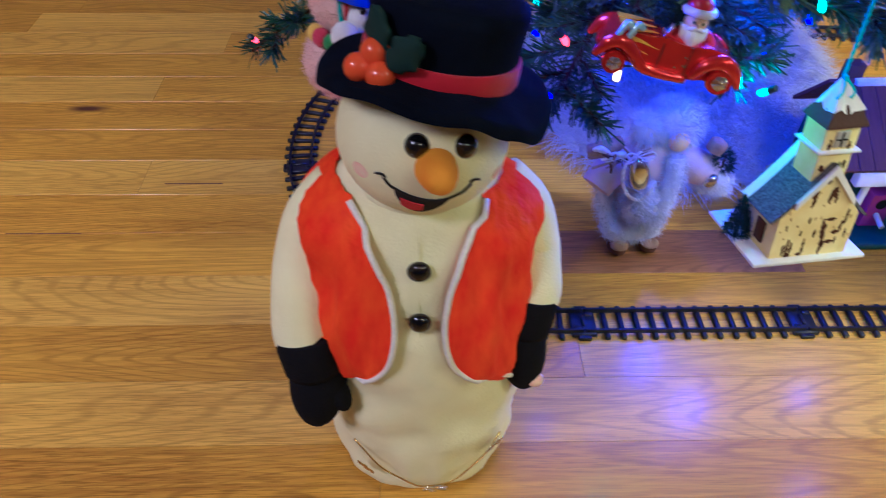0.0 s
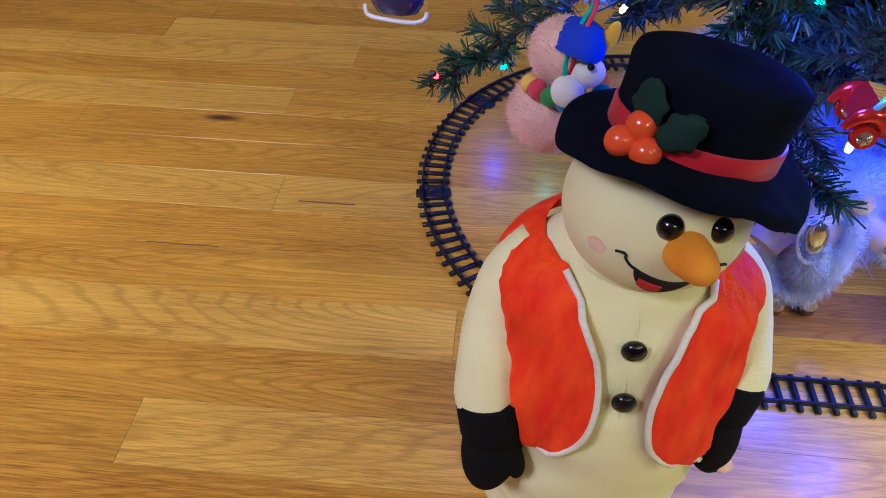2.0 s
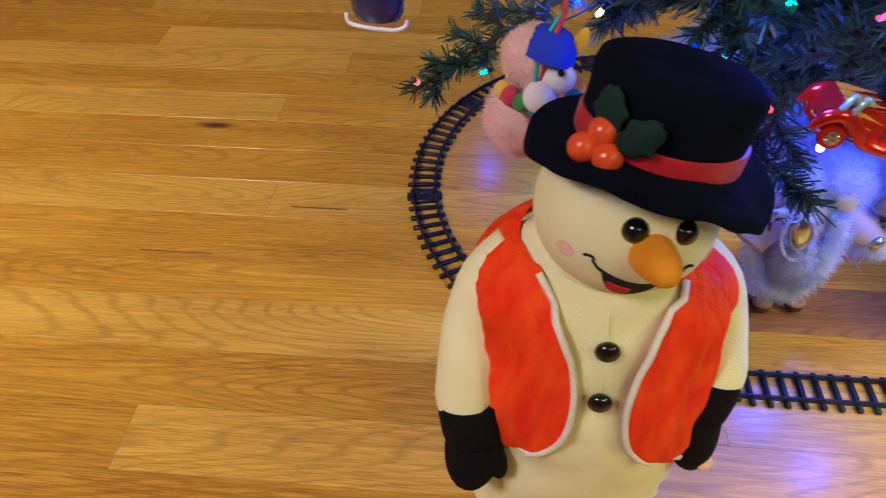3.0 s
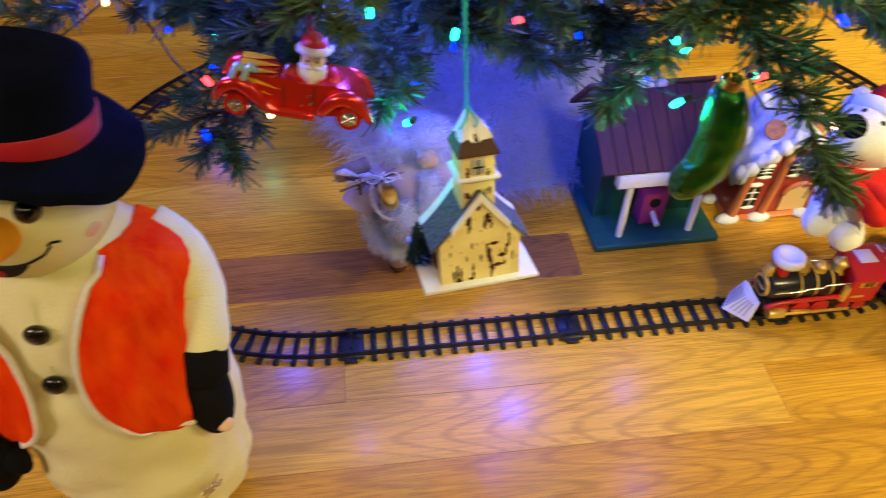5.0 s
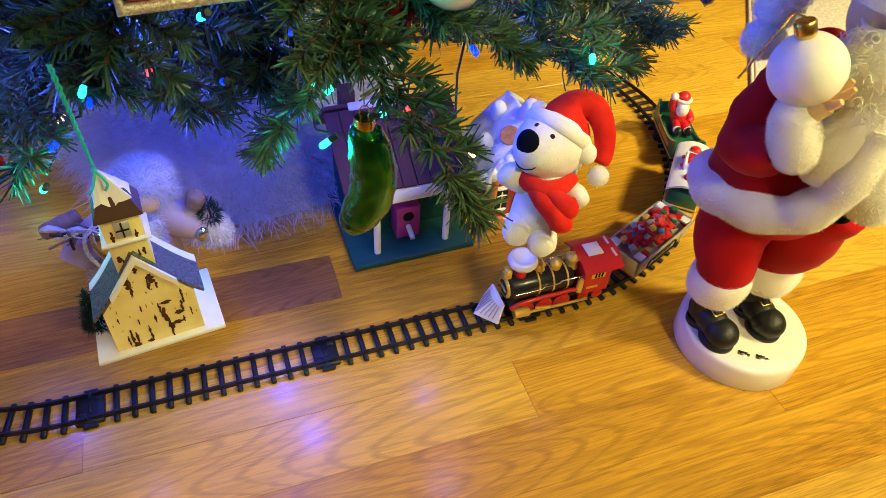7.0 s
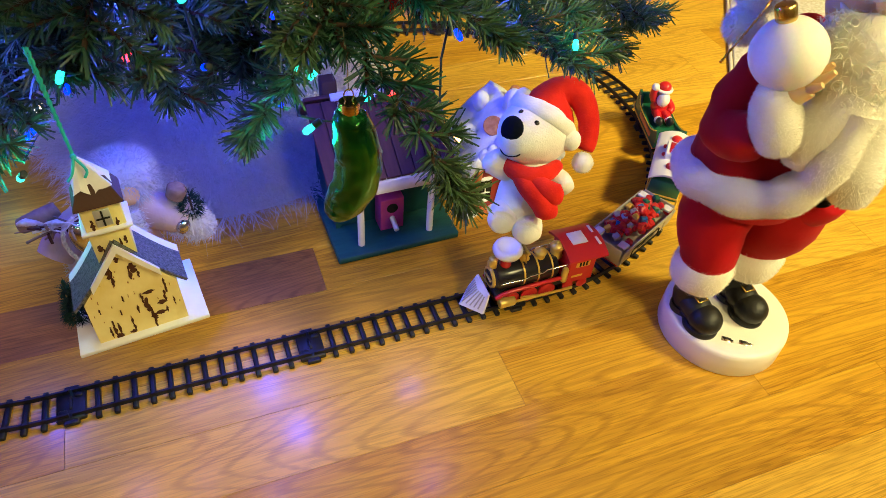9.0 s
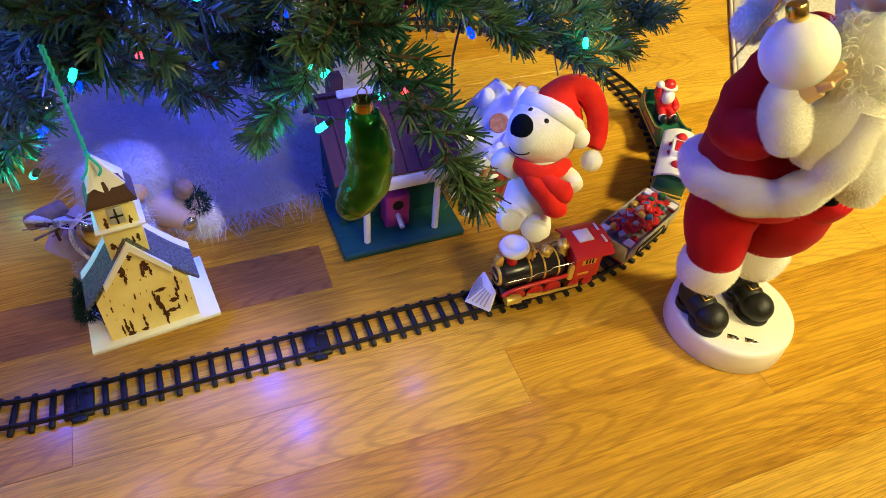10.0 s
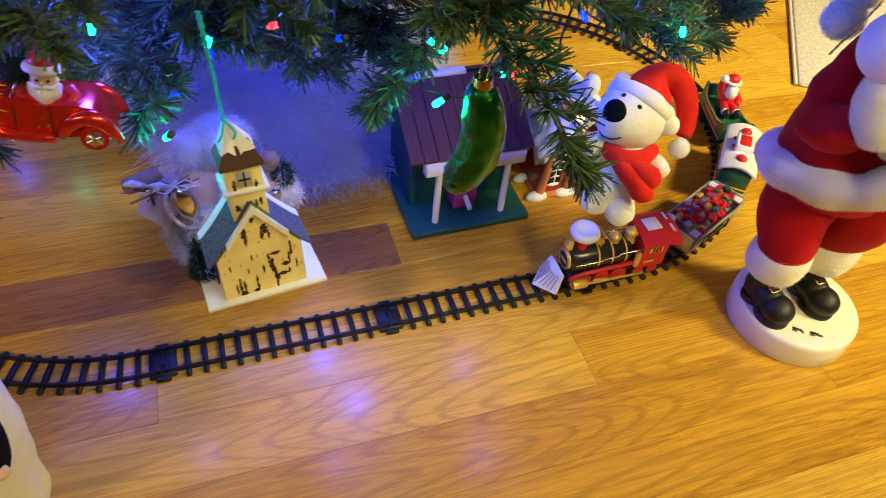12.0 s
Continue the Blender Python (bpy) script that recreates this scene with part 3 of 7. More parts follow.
# vest: two fronts that open in a V, joined over the back
for side in (-1, 1):
    edge_a, top_a = (72, 100) if side > 0 else (81, 180)

    def vest(u, w, d, side=side, edge_a=edge_a, top_a=top_a):
        lowz = 0.192 + 0.012 * max(0, 1 - u * 3.2) ** 2 + 0.014 * u ** 3
        z = lowz + (0.380 - lowz) * w
        open_a = curve(OPENING, w)
        k = min(1.0, max(0.0, (w - 0.55) / 0.4))
        a = open_a + (edge_a + (top_a - edge_a) * k * k * (3 - 2 * k) - open_a) * u
        fold = (0.0030 * math.sin(a * 0.17 + 6 * w + side) + 0.0022 * math.sin(a * 0.34 - 8 * w) + 0.0012 * math.sin(a * 0.55 + 13 * w)) * math.exp(-((a - 42) / 30) ** 2)
        bulge = 0.011 * math.sin(math.pi * w) * math.exp(-((a - 55) / 40) ** 2)
        return on_body(side * a, z, 0.004 + d + fold + bulge)
    sh = shell(vest, 60, 22, 0.0035)
    if side < 0:
        sh = (sh[0], [q[::-1] for q in sh[1]])
    one("vest_front", sh, VELVET_O, snow, "bright orange crushed velvet vest front", smooth=60)
    rim = [vest(0.0, w / 24, 0.003) for w in range(24, -1, -1)] + [vest(u / 30, 0.0, 0.0045) for u in range(1, 31)]
    one("piping", tube(rim, 0.0028, 9), PIPING, snow, "cream satin piping along the vest's edge", smooth=180)
    # arm and mitten
    up, wide, fat, back = (0.066, 0.002, 0.88, 0.024) if side > 0 else (0.042, 0.004, 1.0, 0.0)
    path = [(0.068 * side, 0.004 + 0.3 * back, 0.356), (0.090 * side, -0.010 + 0.5 * back, 0.332), ((0.099 if side > 0 else 0.101) * side, -0.030 + 0.7 * back, 0.300), ((0.101 if side > 0 else 0.104) * side, -0.050 + back, 0.255 + 0.5 * up), ((0.101 + wide) * side, -0.066 + back, 0.205 + up), ((0.097 + wide) * side, -0.071 + back, 0.196 + up)]
    one("arm", limb(path, [0.024, 0.0265, 0.027, 0.027 * fat ** 0.5, 0.0275 * fat, 0.027 * fat], 24), FLEECE, snow, smooth=180)
    mit = Geo().add(ball(0.027 * fat, 0.025, 0.056, 24, 16), T((0.092 + wide) * side, -0.082 + back, 0.150 + up, -14, -6 * side, 0)).add(ball(0.011, 0.012, 0.024, 16, 10), T((0.074 + wide) * side, -0.091 + back, 0.142 + up, -10, 18 * side, 0))
    mit.add(limb([((0.0975 + wide) * side, -0.069 + back, 0.204 + up), ((0.096 + wide) * side, -0.073 + back, 0.192 + up), ((0.094 + wide) * side, -0.078 + back, 0.168 + up)], [0.0285 * fat, 0.0295 * fat, 0.0275 * fat], 24))
    mt = mit.make("mitten", KNIT_BLACK, snow, "black knitted mitten", smooth=180)
    if side > 0:
        one("press_patch", moved(ball(0.008, 0.008, 0.004, 16, 8), T(0.1085, -0.0800, 0.184, 62, 34, 0)), BLUSH, mt, "small peach press patch")
for z in (0.336, 0.290):
    x, y, zz = on_body(0, z, 0.004)
    one("button", moved(ball(0.0098, 0.0066, 0.0098, 24, 12), T(x, y, zz, 0, 0, 0)), EYE, snow, "glossy black button")
# a seam down the front
one("seam", tube([on_body(0.5 * math.sin(z * 60), z, 0.0002) for z in [0.215 + i * 0.012 for i in range(14)]], 0.0009, 5), FLEECE, snow)

# head, with its face turned a little to its left
HC, HR = Vector((0.004, -0.017, 0.425)), (0.0665, 0.0645, 0.0620)
HT = T(*HC, 0, 8, 10)


def on_head(a, e, d=0.0):
    ca = math.cos(radians(e))
    return HT @ Vector(((HR[0] + d) * math.sin(radians(a)) * ca, -(HR[1] + d) * math.cos(radians(a)) * ca, (HR[2] + d) * math.sin(radians(e))))


head = one("head", moved(ball(*HR, 48, 28), HT), FLEECE, snow, "round cream fleece head", smooth=180)
one("neck", moved(ball(0.058, 0.056, 0.022, 32, 12), T(0, -0.004, 0.380)), FLEECE, snow, smooth=180)
for a in (-17, 17):
    p = on_head(a, 25, -0.003)
    one("eye", moved(ball(0.0092, 0.0092, 0.0092, 24, 14), T(*p)), EYE, head, "glossy black bead eye")
p0, p1 = on_head(-3, 10, -0.008), on_head(-4, 15, 0.036)
ps = [p0.lerp(p1, t) for t in (0, 0.18, 0.4, 0.62, 0.8, 0.92, 0.985, 1.0)]
one("nose", tube(ps, [0.0148, 0.0150, 0.0142, 0.0126, 0.0104, 0.0078, 0.0044, 0.0008], 24), CARROT, head, "stubby orange carrot nose", smooth=180)


def lip(a):
    return -4.5 - 10.5 * math.cos(radians(a * (2.6 if a < 0 else 3.9))) + (2.5 if a < -30 or a > 20 else 0)


one("mouth_line", tube(smoothed([on_head(a, lip(a), 0.0008) for a in range(-34, 23, 4)], 3), 0.0010, 6), INK, head, smooth=180)
for a in (-33, 21):
    d = 1 if a > 0 else -1
    one("mouth_line", tube(smoothed([on_head(a, -1.5, 0.0008), on_head(a + d * 2.5, 0.2, 0.0008), on_head(a + d * 7, -1.2, 0.0008)]), 0.0010, 6), INK, head, smooth=180)


def gape(u, w, d):
    a = -27 + 36 * u
    top = lip(a)
    bot = top - 17 * math.sin(math.pi * min(1, max(0, u)) ** 0.85) ** 0.8
    return tuple(on_head(a, bot + (top - bot) * w, 0.0006 + d))


def lick(u, w, d):
    a = -22 + 15 * u
    return tuple(on_head(a, lip(a) - 4.0 - 9.0 * (1 - w) * math.sin(math.pi * (0.18 + 0.64 * u)) ** 0.7, 0.0020 + d))


one("mouth", shell(gape, 24, 8, 0.0010), INK, head, "open black felt mouth")
one("tongue", shell(lick, 12, 6, 0.0010), TONGUE, head, "red felt tongue")
for a in (-52, 50):
    one("cheek", shell(lambda u, w, d: tuple(on_head(a + 6.5 * w * math.cos(2 * math.pi * u), -6 + 5.5 * w * math.sin(2 * math.pi * u), 0.0004 + d)), 20, 3, 0.0004), BLUSH, head, "faint pink blush")

# top hat, tipped to one side and back
hat = new("top_hat")
hat.parent, hat.matrix_local = snow, T(0.0156, -0.0115, 0.4705, -9, 10, 0)
tagged(hat, "black plush top hat with a drooping brim")
DROOP = [(-180, -0.019), (-147, -0.012), (-118, -0.003), (-81, -0.006), (-58, -0.017), (-30, -0.026), (0, -0.020), (30, -0.012), (90, -0.006), (180, -0.019)]


def brim(u, w, d):
    deg = 360 * u - 180
    for (a0, z0), (a1, z1) in zip(DROOP, DROOP[1:]):
        if a0 <= deg <= a1:
            t = (deg - a0) / (a1 - a0)
            drop = z0 + (z1 - z0) * (3 * t * t - 2 * t ** 3)
            break
    a, r = radians(deg), 0.046 + 0.041 * w
    curl = 0.006 * math.sin(math.pi * w) * math.cos(a) ** 2
    return (r * math.cos(a), r * 0.95 * math.sin(a), 0.005 + drop * w ** 1.3 - curl * 0.4 + 0.0016 * w * math.sin(5 * a + 1) + d)


one("brim", shell(brim, 72, 8, 0.008), FELT_BLACK, hat, "floppy black plush brim", smooth=80)
crown = lathe([(0.0555, 0.004), (0.0555, 0.015), (0.0550, 0.026), (0.0552, 0.036), (0.0560, 0.046), (0.0566, 0.052), (0.0550, 0.058), (0.048, 0.0605), (0.025, 0.059), (0.0, 0.058)], 56, wob=0.010)
one("crown", crown, FELT_BLACK, hat, "soft black plush crown", smooth=180)
one("hat_band", lathe([(0.0568, 0.006), (0.0576, 0.008), (0.0574, 0.021), (0.0566, 0.023), (0.0540, 0.023)], 56, wob=0.004), RIBBON, hat, "red satin hat band")


def leaf(u, w, d):
    return ((u - 0.5) * 0.023 * math.sin(math.pi * (0.10 + 0.86 * w)) ** 0.8 * (1 + 0.12 * math.sin(w * 16)), -0.003 * math.cos((u - 0.5) * 3) - d, w * 0.030)


for k, (x, y, z, rx, ry, rz) in enumerate(((-0.045, -0.041, 0.025, 4, -10, -48), (-0.037, -0.050, 0.021, 2, 42, -28))):
    one("holly_leaf", shell(leaf, 8, 16, 0.002), LEAF, hat, "dark green felt holly leaf", T(x, y, z, rx, ry, rz), smooth=80)
for x, y, z in ((-0.0480, -0.0410, 0.0250), (-0.0575, -0.0420, 0.0130), (-0.0430, -0.0500, 0.0125)):
    one("holly_berry", moved(ball(0.0100, n=28, k=18), T(x, y, z)), BERRY, hat, "shiny orange holly berry", smooth=180)


def snowflake(r):
    g = Geo()
    for k in range(6):
        m = T(0, 0, 0, 0, 60 * k, 0)
        g.add(box(0.0018, 0.0014, r, 0.0004), m)
        for s in (-1, 1):
            for q in (0.5, 0.75):
                g.add(box(0.0014, 0.0012, r * 0.32, 0.0003), m @ T(0, 0, r * q, 0, 50 * s, 0))
    return g


cord = thing("snowflake_garland", "thin gold cord with silver snowflakes round the snowman's foot", "garland", (-0.012, 0.545, 0.0), 2)
one("cord", tube([on_body(a, 0.030 + 0.050 * abs((a - 4) / 38) ** 1.5 + 0.002 * math.sin(a * 0.3), 0.0065) for a in range(-42, 50, 4)], 0.0009, 6), GOLD, cord, smooth=180)
for a, z, r in ((5, 0.026, 0.014), (-35, 0.050, 0.011), (40, 0.076, 0.012)):
    g = snowflake(r)
    o = g.make("snowflake", SILVER if a > 0 else GOLD, cord, "small glittering metal snowflake")
    x, y, zz = on_body(a, z + 0.006, 0.0105)
    o.matrix_local = T(x, y, zz, 14, 12, a)

# ---- the Christmas tree ----
TRUNK = Vector((0.47, 1.17, 0.0))
tree = thing("christmas_tree", "artificial green Christmas tree hung with ornaments and coloured lights", "Christmas tree", tuple(TRUNK))
one("trunk", lathe([(0.0, 0.0), (0.024, 0.0), (0.024, 0.5), (0.020, 1.3), (0.006, 1.92), (0.0, 1.93)], 16), STEM, tree, "brown wrapped steel trunk", smooth=60)
stand = Geo()
for k in range(4):
    stand.add(box(0.26, 0.030, 0.022, 0.004), T(0.13 * math.cos(radians(45 + 90 * k)), 0.13 * math.sin(radians(45 + 90 * k)), 0.0, 0, 0, 45 + 90 * k))
stand.add(lathe([(0.034, 0.0), (0.034, 0.12), (0.026, 0.125)], 16))
stand.make("stand", WIRE, tree, "dark green metal tree stand")
rngt = np.random.default_rng(7)
TWIG_ENDS = []


def needles(a, b, count, ln, rng):
    """Flat needles set round a twig from a to b."""
    a, b = np.array(a), np.array(b)
    ax = (b - a) / np.linalg.norm(b - a)
    u = np.cross(ax, (0.3, 0.2, 1.0))
    u /= np.linalg.norm(u)
    w = np.cross(ax, u)
    t = rng.random((count, 1)) ** 0.85
    ang = rng.random((count, 1)) * 2 * math.pi
    rad = u * np.cos(ang) + w * np.sin(ang)
    d = rad * (0.75 + 0.3 * rng.random((count, 1))) + ax * (0.45 + 0.7 * t + 0.25 * rng.normal(size=(count, 1)))
    d /= np.linalg.norm(d, axis=1, keepdims=True)
    l = ln * (0.65 + 0.6 * rng.random((count, 1)))
    root = a + (b - a) * t
    side = np.cross(d, rng.normal(size=(count, 3)))
    side *= 0.00100 / np.linalg.norm(side, axis=1, keepdims=True)
    tip = root + d * l + rng.normal(size=(count, 3)) * 0.0015
    v = np.stack([root - side, root + side, tip + side * 0.7, tip - side * 0.7], 1).reshape(-1, 3)
    k = np.arange(count)[:, None] * 4
    return v.tolist(), (k + [0, 1, 2, 3]).tolist()


def branch(tip, z0, twigs, dens, rng, droop=0.03, start=0.30, spread=0.098, root=None):
    """A main stem from the trunk to its tip, side twigs in pairs, needles on all of them."""
    g = Geo()
    tip = Vector(tip) - TRUNK
    root = Vector(root) - TRUNK if root else Vector((0, 0, z0))
    lift = 0.018 if root.y < -0.3 else 0.07 + droop
    ctrl = (root + tip) / 2 + Vector((0, 0, lift))
    at = lambda t: root * (1 - t) ** 2 + ctrl * 2 * t * (1 - t) + tip * t * t
    stem = [at(i / 10) for i in range(11)]
    g.add(tube(stem, [(0.0055 - 0.0035 * i / 10) * (1.0 if lift > 0.05 else 0.5) for i in range(11)], 6), slot=1)
    g.add(needles(at(0.78), tip, int(dens * 1.5), 0.0205, rng))
    ends = [tip]
    for k in range(twigs):
        t = start + (0.97 - start) * (k + 0.5 * rng.random()) / twigs
        p, d = at(t), (at(min(1, t + 0.02)) - at(t - 0.02)).normalized()
        s = Vector((-d.y, d.x, 0)).normalized() * (1 if k % 2 else -1)
        up = Vector((0, 0, abs(rng.normal()) * 0.30 - 0.06))
        ln = spread * (0.65 + 0.6 * rng.random()) * (1.15 - 0.45 * t)
        q = p + (d * (0.55 + 0.3 * rng.random()) + s * (0.55 + 0.35 * rng.random()) + up).normalized() * ln
        g.add(tube([p, q], [0.0024, 0.0014], 5), slot=1)
        g.add(needles(p, q, int(dens * 1.5 * ln / 0.12), 0.0195, rng))
        ends.append(q)
    TWIG_ENDS.extend(Vector(e) + TRUNK for e in ends)
    return g.make("branch", [NEEDLE, STEM], tree, smooth=0)


# the low front branches, whose tips are seen one by one
FRONT = [(-0.20, 0.795, 0.345), (0.00, 0.86, 0.395), (-0.08, 0.77, 0.500), (0.10, 0.62, 0.375), (0.20, 0.585, 0.520), (0.262, 0.615, 0.412), (0.36, 0.60, 0.515), 
         (0.54, 0.555, 0.510), (0.835, 0.655, 0.390), (0.905, 0.70, 0.385), (0.965, 0.735, 0.392), (0.17, 0.66, 0.44), (0.42, 0.66, 0.490), (0.62, 0.62, 0.500), (0.15, 0.71, 0.405), (0.22, 0.70, 0.425), (0.07, 0.74, 0.450), (0.05, 0.68, 0.51), (0.29, 0.69, 0.47)]
for i, tip in enumerate(FRONT):
    far = tip[0] > 0.5
    slim = tip[0] < 0.03 and tip[2] < 0.45 or 0.21 < tip[0] < 0.27
    branch(tip, 0.47 + 0.5 * max(0, tip[2] - 0.40), 18 if far or slim else 24, 210, rngt, droop=0.02 + 0.02 * (tip[2] < 0.38), start=0.58 if far or slim else 0.34, spread=0.048 if slim else 0.075 if far else 0.098)
# three short sprigs that hang in front of the birdhouse and the cottage
for root, tip in (((0.545, 0.600, 0.520), (0.617, 0.484, 0.400)), ((0.560, 0.640, 0.540), (0.700, 0.598, 0.476)), ((0.575, 0.640, 0.515), (0.457, 0.605, 0.412))):
    branch(tip, 0, 14, 210, rngt, start=0.05, spread=0.026, root=root)
# a second row between and above them, then the sides, the back and the upper tree
for i in range(15):
    x = -0.12 + 1.14 * (i + 0.3 * rngt.random()) / 14
    branch((x, 0.70 + 0.05 * math.sin(5 * i) + 0.25 * abs(x - 0.47) ** 1.6, 0.53 + 0.06 * rngt.random()), 0.52, 20, 190, rngt, start=0.22)
for i in range(10):
    x = 0.05 + 0.85 * (i + 0.4 * rngt.random()) / 9
    branch((x, 0.80 + 0.05 * math.sin(7 * i), 0.51 + 0.05 * rngt.random()), 0.50, 18, 170, rngt, start=0.22)
for lay, (z0, reach, count, dens) in enumerate(((0.36, 0.66, 9, 60), (0.50, 0.62, 10, 50), (0.66, 0.56, 14, 60), (0.84, 0.49, 13, 50), (1.02, 0.42, 12, 45), (1.20, 0.35, 11, 40), (1.38, 0.28, 10, 36), (1.56, 0.20, 9, 32), (1.74, 0.12, 7, 28))):
    for i in range(count):
        a = (-20 + 220 * (i + 0.5) / count) if lay < 2 else 360 * (i + 0.5 * (lay % 2)) / count + 7 * lay
        front = max(0.0, -math.sin(radians(a)))
        rr = reach * (0.92 + 0.16 * rngt.random()) * (1 - 0.16 * front)
        branch((TRUNK.x + rr * math.cos(radians(a)), TRUNK.y + rr * math.sin(radians(a)), z0 + 0.03 + 0.05 * rngt.random()), z0, 9, dens, rngt)

# ---- string of lights ----
C_BLUE = glow("blue_bulb", (0.002, 0.010, 1.0), 13)
C_TEAL = glow("teal_bulb", (0.012, 1.0, 0.62), 6)
C_RED = glow("red_bulb", (1.0, 0.03, 0.03), 8)
C_AMBER = glow("amber_bulb", (1.0, 0.60, 0.22), 8)
lights = thing("string_lights", "string of small coloured LED bulbs on green wire", "string lights", (0, 0, 0))
BULBS = [((-0.192, 0.801, 0.347), C_RED), ((-0.007, 0.832, 0.416), C_AMBER), ((0.117, 0.66, 0.421), C_RED), ((0.106, 0.65, 0.372), C_BLUE), ((0.166, 0.65, 0.392), C_AMBER), ((0.285, 0.615, 0.397), C_TEAL),
         ((0.293, 0.655, 0.408), C_BLUE), ((0.286, 0.75, 0.373), C_AMBER), ((0.330, 0.655, 0.455), C_TEAL), ((0.383, 0.655, 0.466), C_RED), ((0.439, 0.655, 0.449), C_BLUE), ((0.432, 0.595, 0.538), C_TEAL),
         ((0.508, 0.615, 0.462), C_TEAL), ((0.508, 0.586, 0.420), C_TEAL), ((0.583, 0.597, 0.432), C_RED), ((0.624, 0.542, 0.420), C_AMBER), ((0.649, 0.613, 0.472), C_BLUE), ((0.802, 0.663, 0.414), C_TEAL), ((0.925, 0.71, 0.45), C_BLUE)]
rl = random.Random(5)
cand = [e for e in TWIG_ENDS if 0.34 < e.z < 0.72 and e.y < 1.0]
rl.shuffle(cand)
for e in cand[:64]:
    BULBS.append((tuple(e + Vector((0, 0, -0.012))), rl.choice([C_BLUE] * 6 + [C_TEAL] * 3 + [C_RED, C_AMBER])))
for i, (p, c) in enumerate(BULBS):
    b = lathe([(0.0, -0.0036), (0.0014, -0.0033), (0.0023, -0.0016), (0.0024, 0.001), (0.0021, 0.005)], 10)
    m = T(*p, rl.uniform(-70, 70), rl.uniform(-70, 70), 0, 1.25 if i < 19 else 1.0)
    if i < 19:
        m = Matrix.Translation((0, -0.013, 0.015)) @ m
    bulb = one("bulb", moved(b, m), c, lights, smooth=180)
    one("socket", moved(lathe([(0.0024, 0.005), (0.0026, 0.006), (0.0023, 0.011), (0.0, 0.0115)], 8), m), WIRE, bulb)
order = sorted(BULBS[:19], key=lambda q: q[0][0])
pts = []
for (p, _), (q, _) in zip(order, order[1:]):
    p, q = Vector(p), Vector(q)
    pts += [p + Vector((0, 0.012, 0.012))] + [p.lerp(q, t) + Vector((0, 0.035 + 0.02 * math.sin(9 * q.x), 0.02 - 0.035 * math.sin(math.pi * t))) for t in (0.25, 0.5, 0.75)]
one("wire", tube(pts, 0.0012, 6), WIRE, lights, smooth=180)

# low inner sprigs between the front branches
rngs = np.random.default_rng(21)
for root, tip in (((0.40, 0.84, 0.50), (0.405, 0.655, 0.430)), ((0.30, 0.84, 0.50), (0.262, 0.665, 0.437)), ((0.33, 0.84, 0.52), (0.335, 0.66, 0.464)), ((0.50, 0.84, 0.50), (0.470, 0.66, 0.445))):
    branch(tip, 0, 18, 210, rngs, start=0.08, spread=0.055, root=root)

# ---- white fur mat heaped over the stand ----
mound = lathe([(0.30, 0.004), (0.285, 0.018), (0.24, 0.055), (0.17, 0.115), (0.10, 0.165), (0.05, 0.19), (0.02, 0.195)], 48, wob=0.05)
skirt = thing("fur_tree_skirt", "white shaggy faux fur tree skirt under the tree", "tree skirt", (0.46, 1.275, 0.0))
one("backing", mound, FUR_COOL, skirt, smooth=180)
tagged(one("shag", fur(mound, 42000, 0.070, 0.0012, 0.45, 0.8, 3), FUR_COOL, skirt, "long shaggy white strands", smooth=0), kind="stuff")


# ---- painted wooden birdhouse with a porch ----
bh = thing("birdhouse", "teal wooden birdhouse with maroon roof and white porch posts", "birdhouse", (0.578, 0.817, 0.0), 1.2)
one("base_board", moved(box(0.197, 0.190, 0.012, 0.002), T(0.0985, 0.095, 0)), TEAL_WOOD, bh, "flat teal base board")
gable = [(0.068, 0.012), (0.182, 0.012), (0.182, 0.128), (0.130, 0.192), (0.068, 0.140)]


def prism_x(poly, x0, x1):
    v, f = prism(poly, x0, x1)
    return [(y, x, z) for x, y, z in v], [q[::-1] for q in f]


one("wall", joined(prism_x(gable, 0.014, 0.022), prism_x(gable, 0.170, 0.178), moved(box(0.148, 0.008, 0.120, 0.001), T(0.096, 0.074, 0.012)), moved(box(0.148, 0.008, 0.116, 0.001), T(0.096, 0.178, 0.012))), TEAL_WOOD, bh, "dark teal wooden walls", smooth=20)
for k in range(9):
    w = 0.196 / 9
    L = math.hypot(0.112, 0.068)
    one("roof_board", moved(box(w - 0.0010, L, 0.006, 0.0008), T(-0.006 + w * (k + 0.5), 0.018 + 0.056, 0.136 + 0.034, math.degrees(math.atan2(0.068, 0.112)), 0, 0)), MAROON, bh, "grooved maroon roof board" if k == 0 else "", smooth=20)
one("back_roof", moved(box(0.196, 0.098, 0.006, 0.001), T(0.092, 0.165, 0.175, -46, 0, 0)), MAROON, bh, smooth=20)
one("ridge_cap", moved(box(0.080, 0.012, 0.008, 0.001), T(0.072, 0.131, 0.2065)), WHITE_WOOD, bh, "white painted ridge strip")
one("chimney", moved(box(0.022, 0.022, 0.050, 0.001), T(0.034, 0.150, 0.182)), BROWN, bh, "brown wooden chimney")
one("gutter_beam", moved(box(0.160, 0.016, 0.024, 0.002), T(0.098, 0.022, 0.112)), WHITE_WOOD, bh, "white porch beam")
for x in (0.042, 0.154):
    one("porch_post", moved(lathe([(0.0052, 0.012), (0.0054, 0.05), (0.0050, 0.113)], 14), T(x, 0.022, 0)), WHITE_WOOD, bh, "round white porch post", smooth=60)
pink = one("nest_box", moved(box(0.038, 0.030, 0.062, 0.001), T(0.098, 0.056, 0.012)), PINK, bh, "small pink nest box")
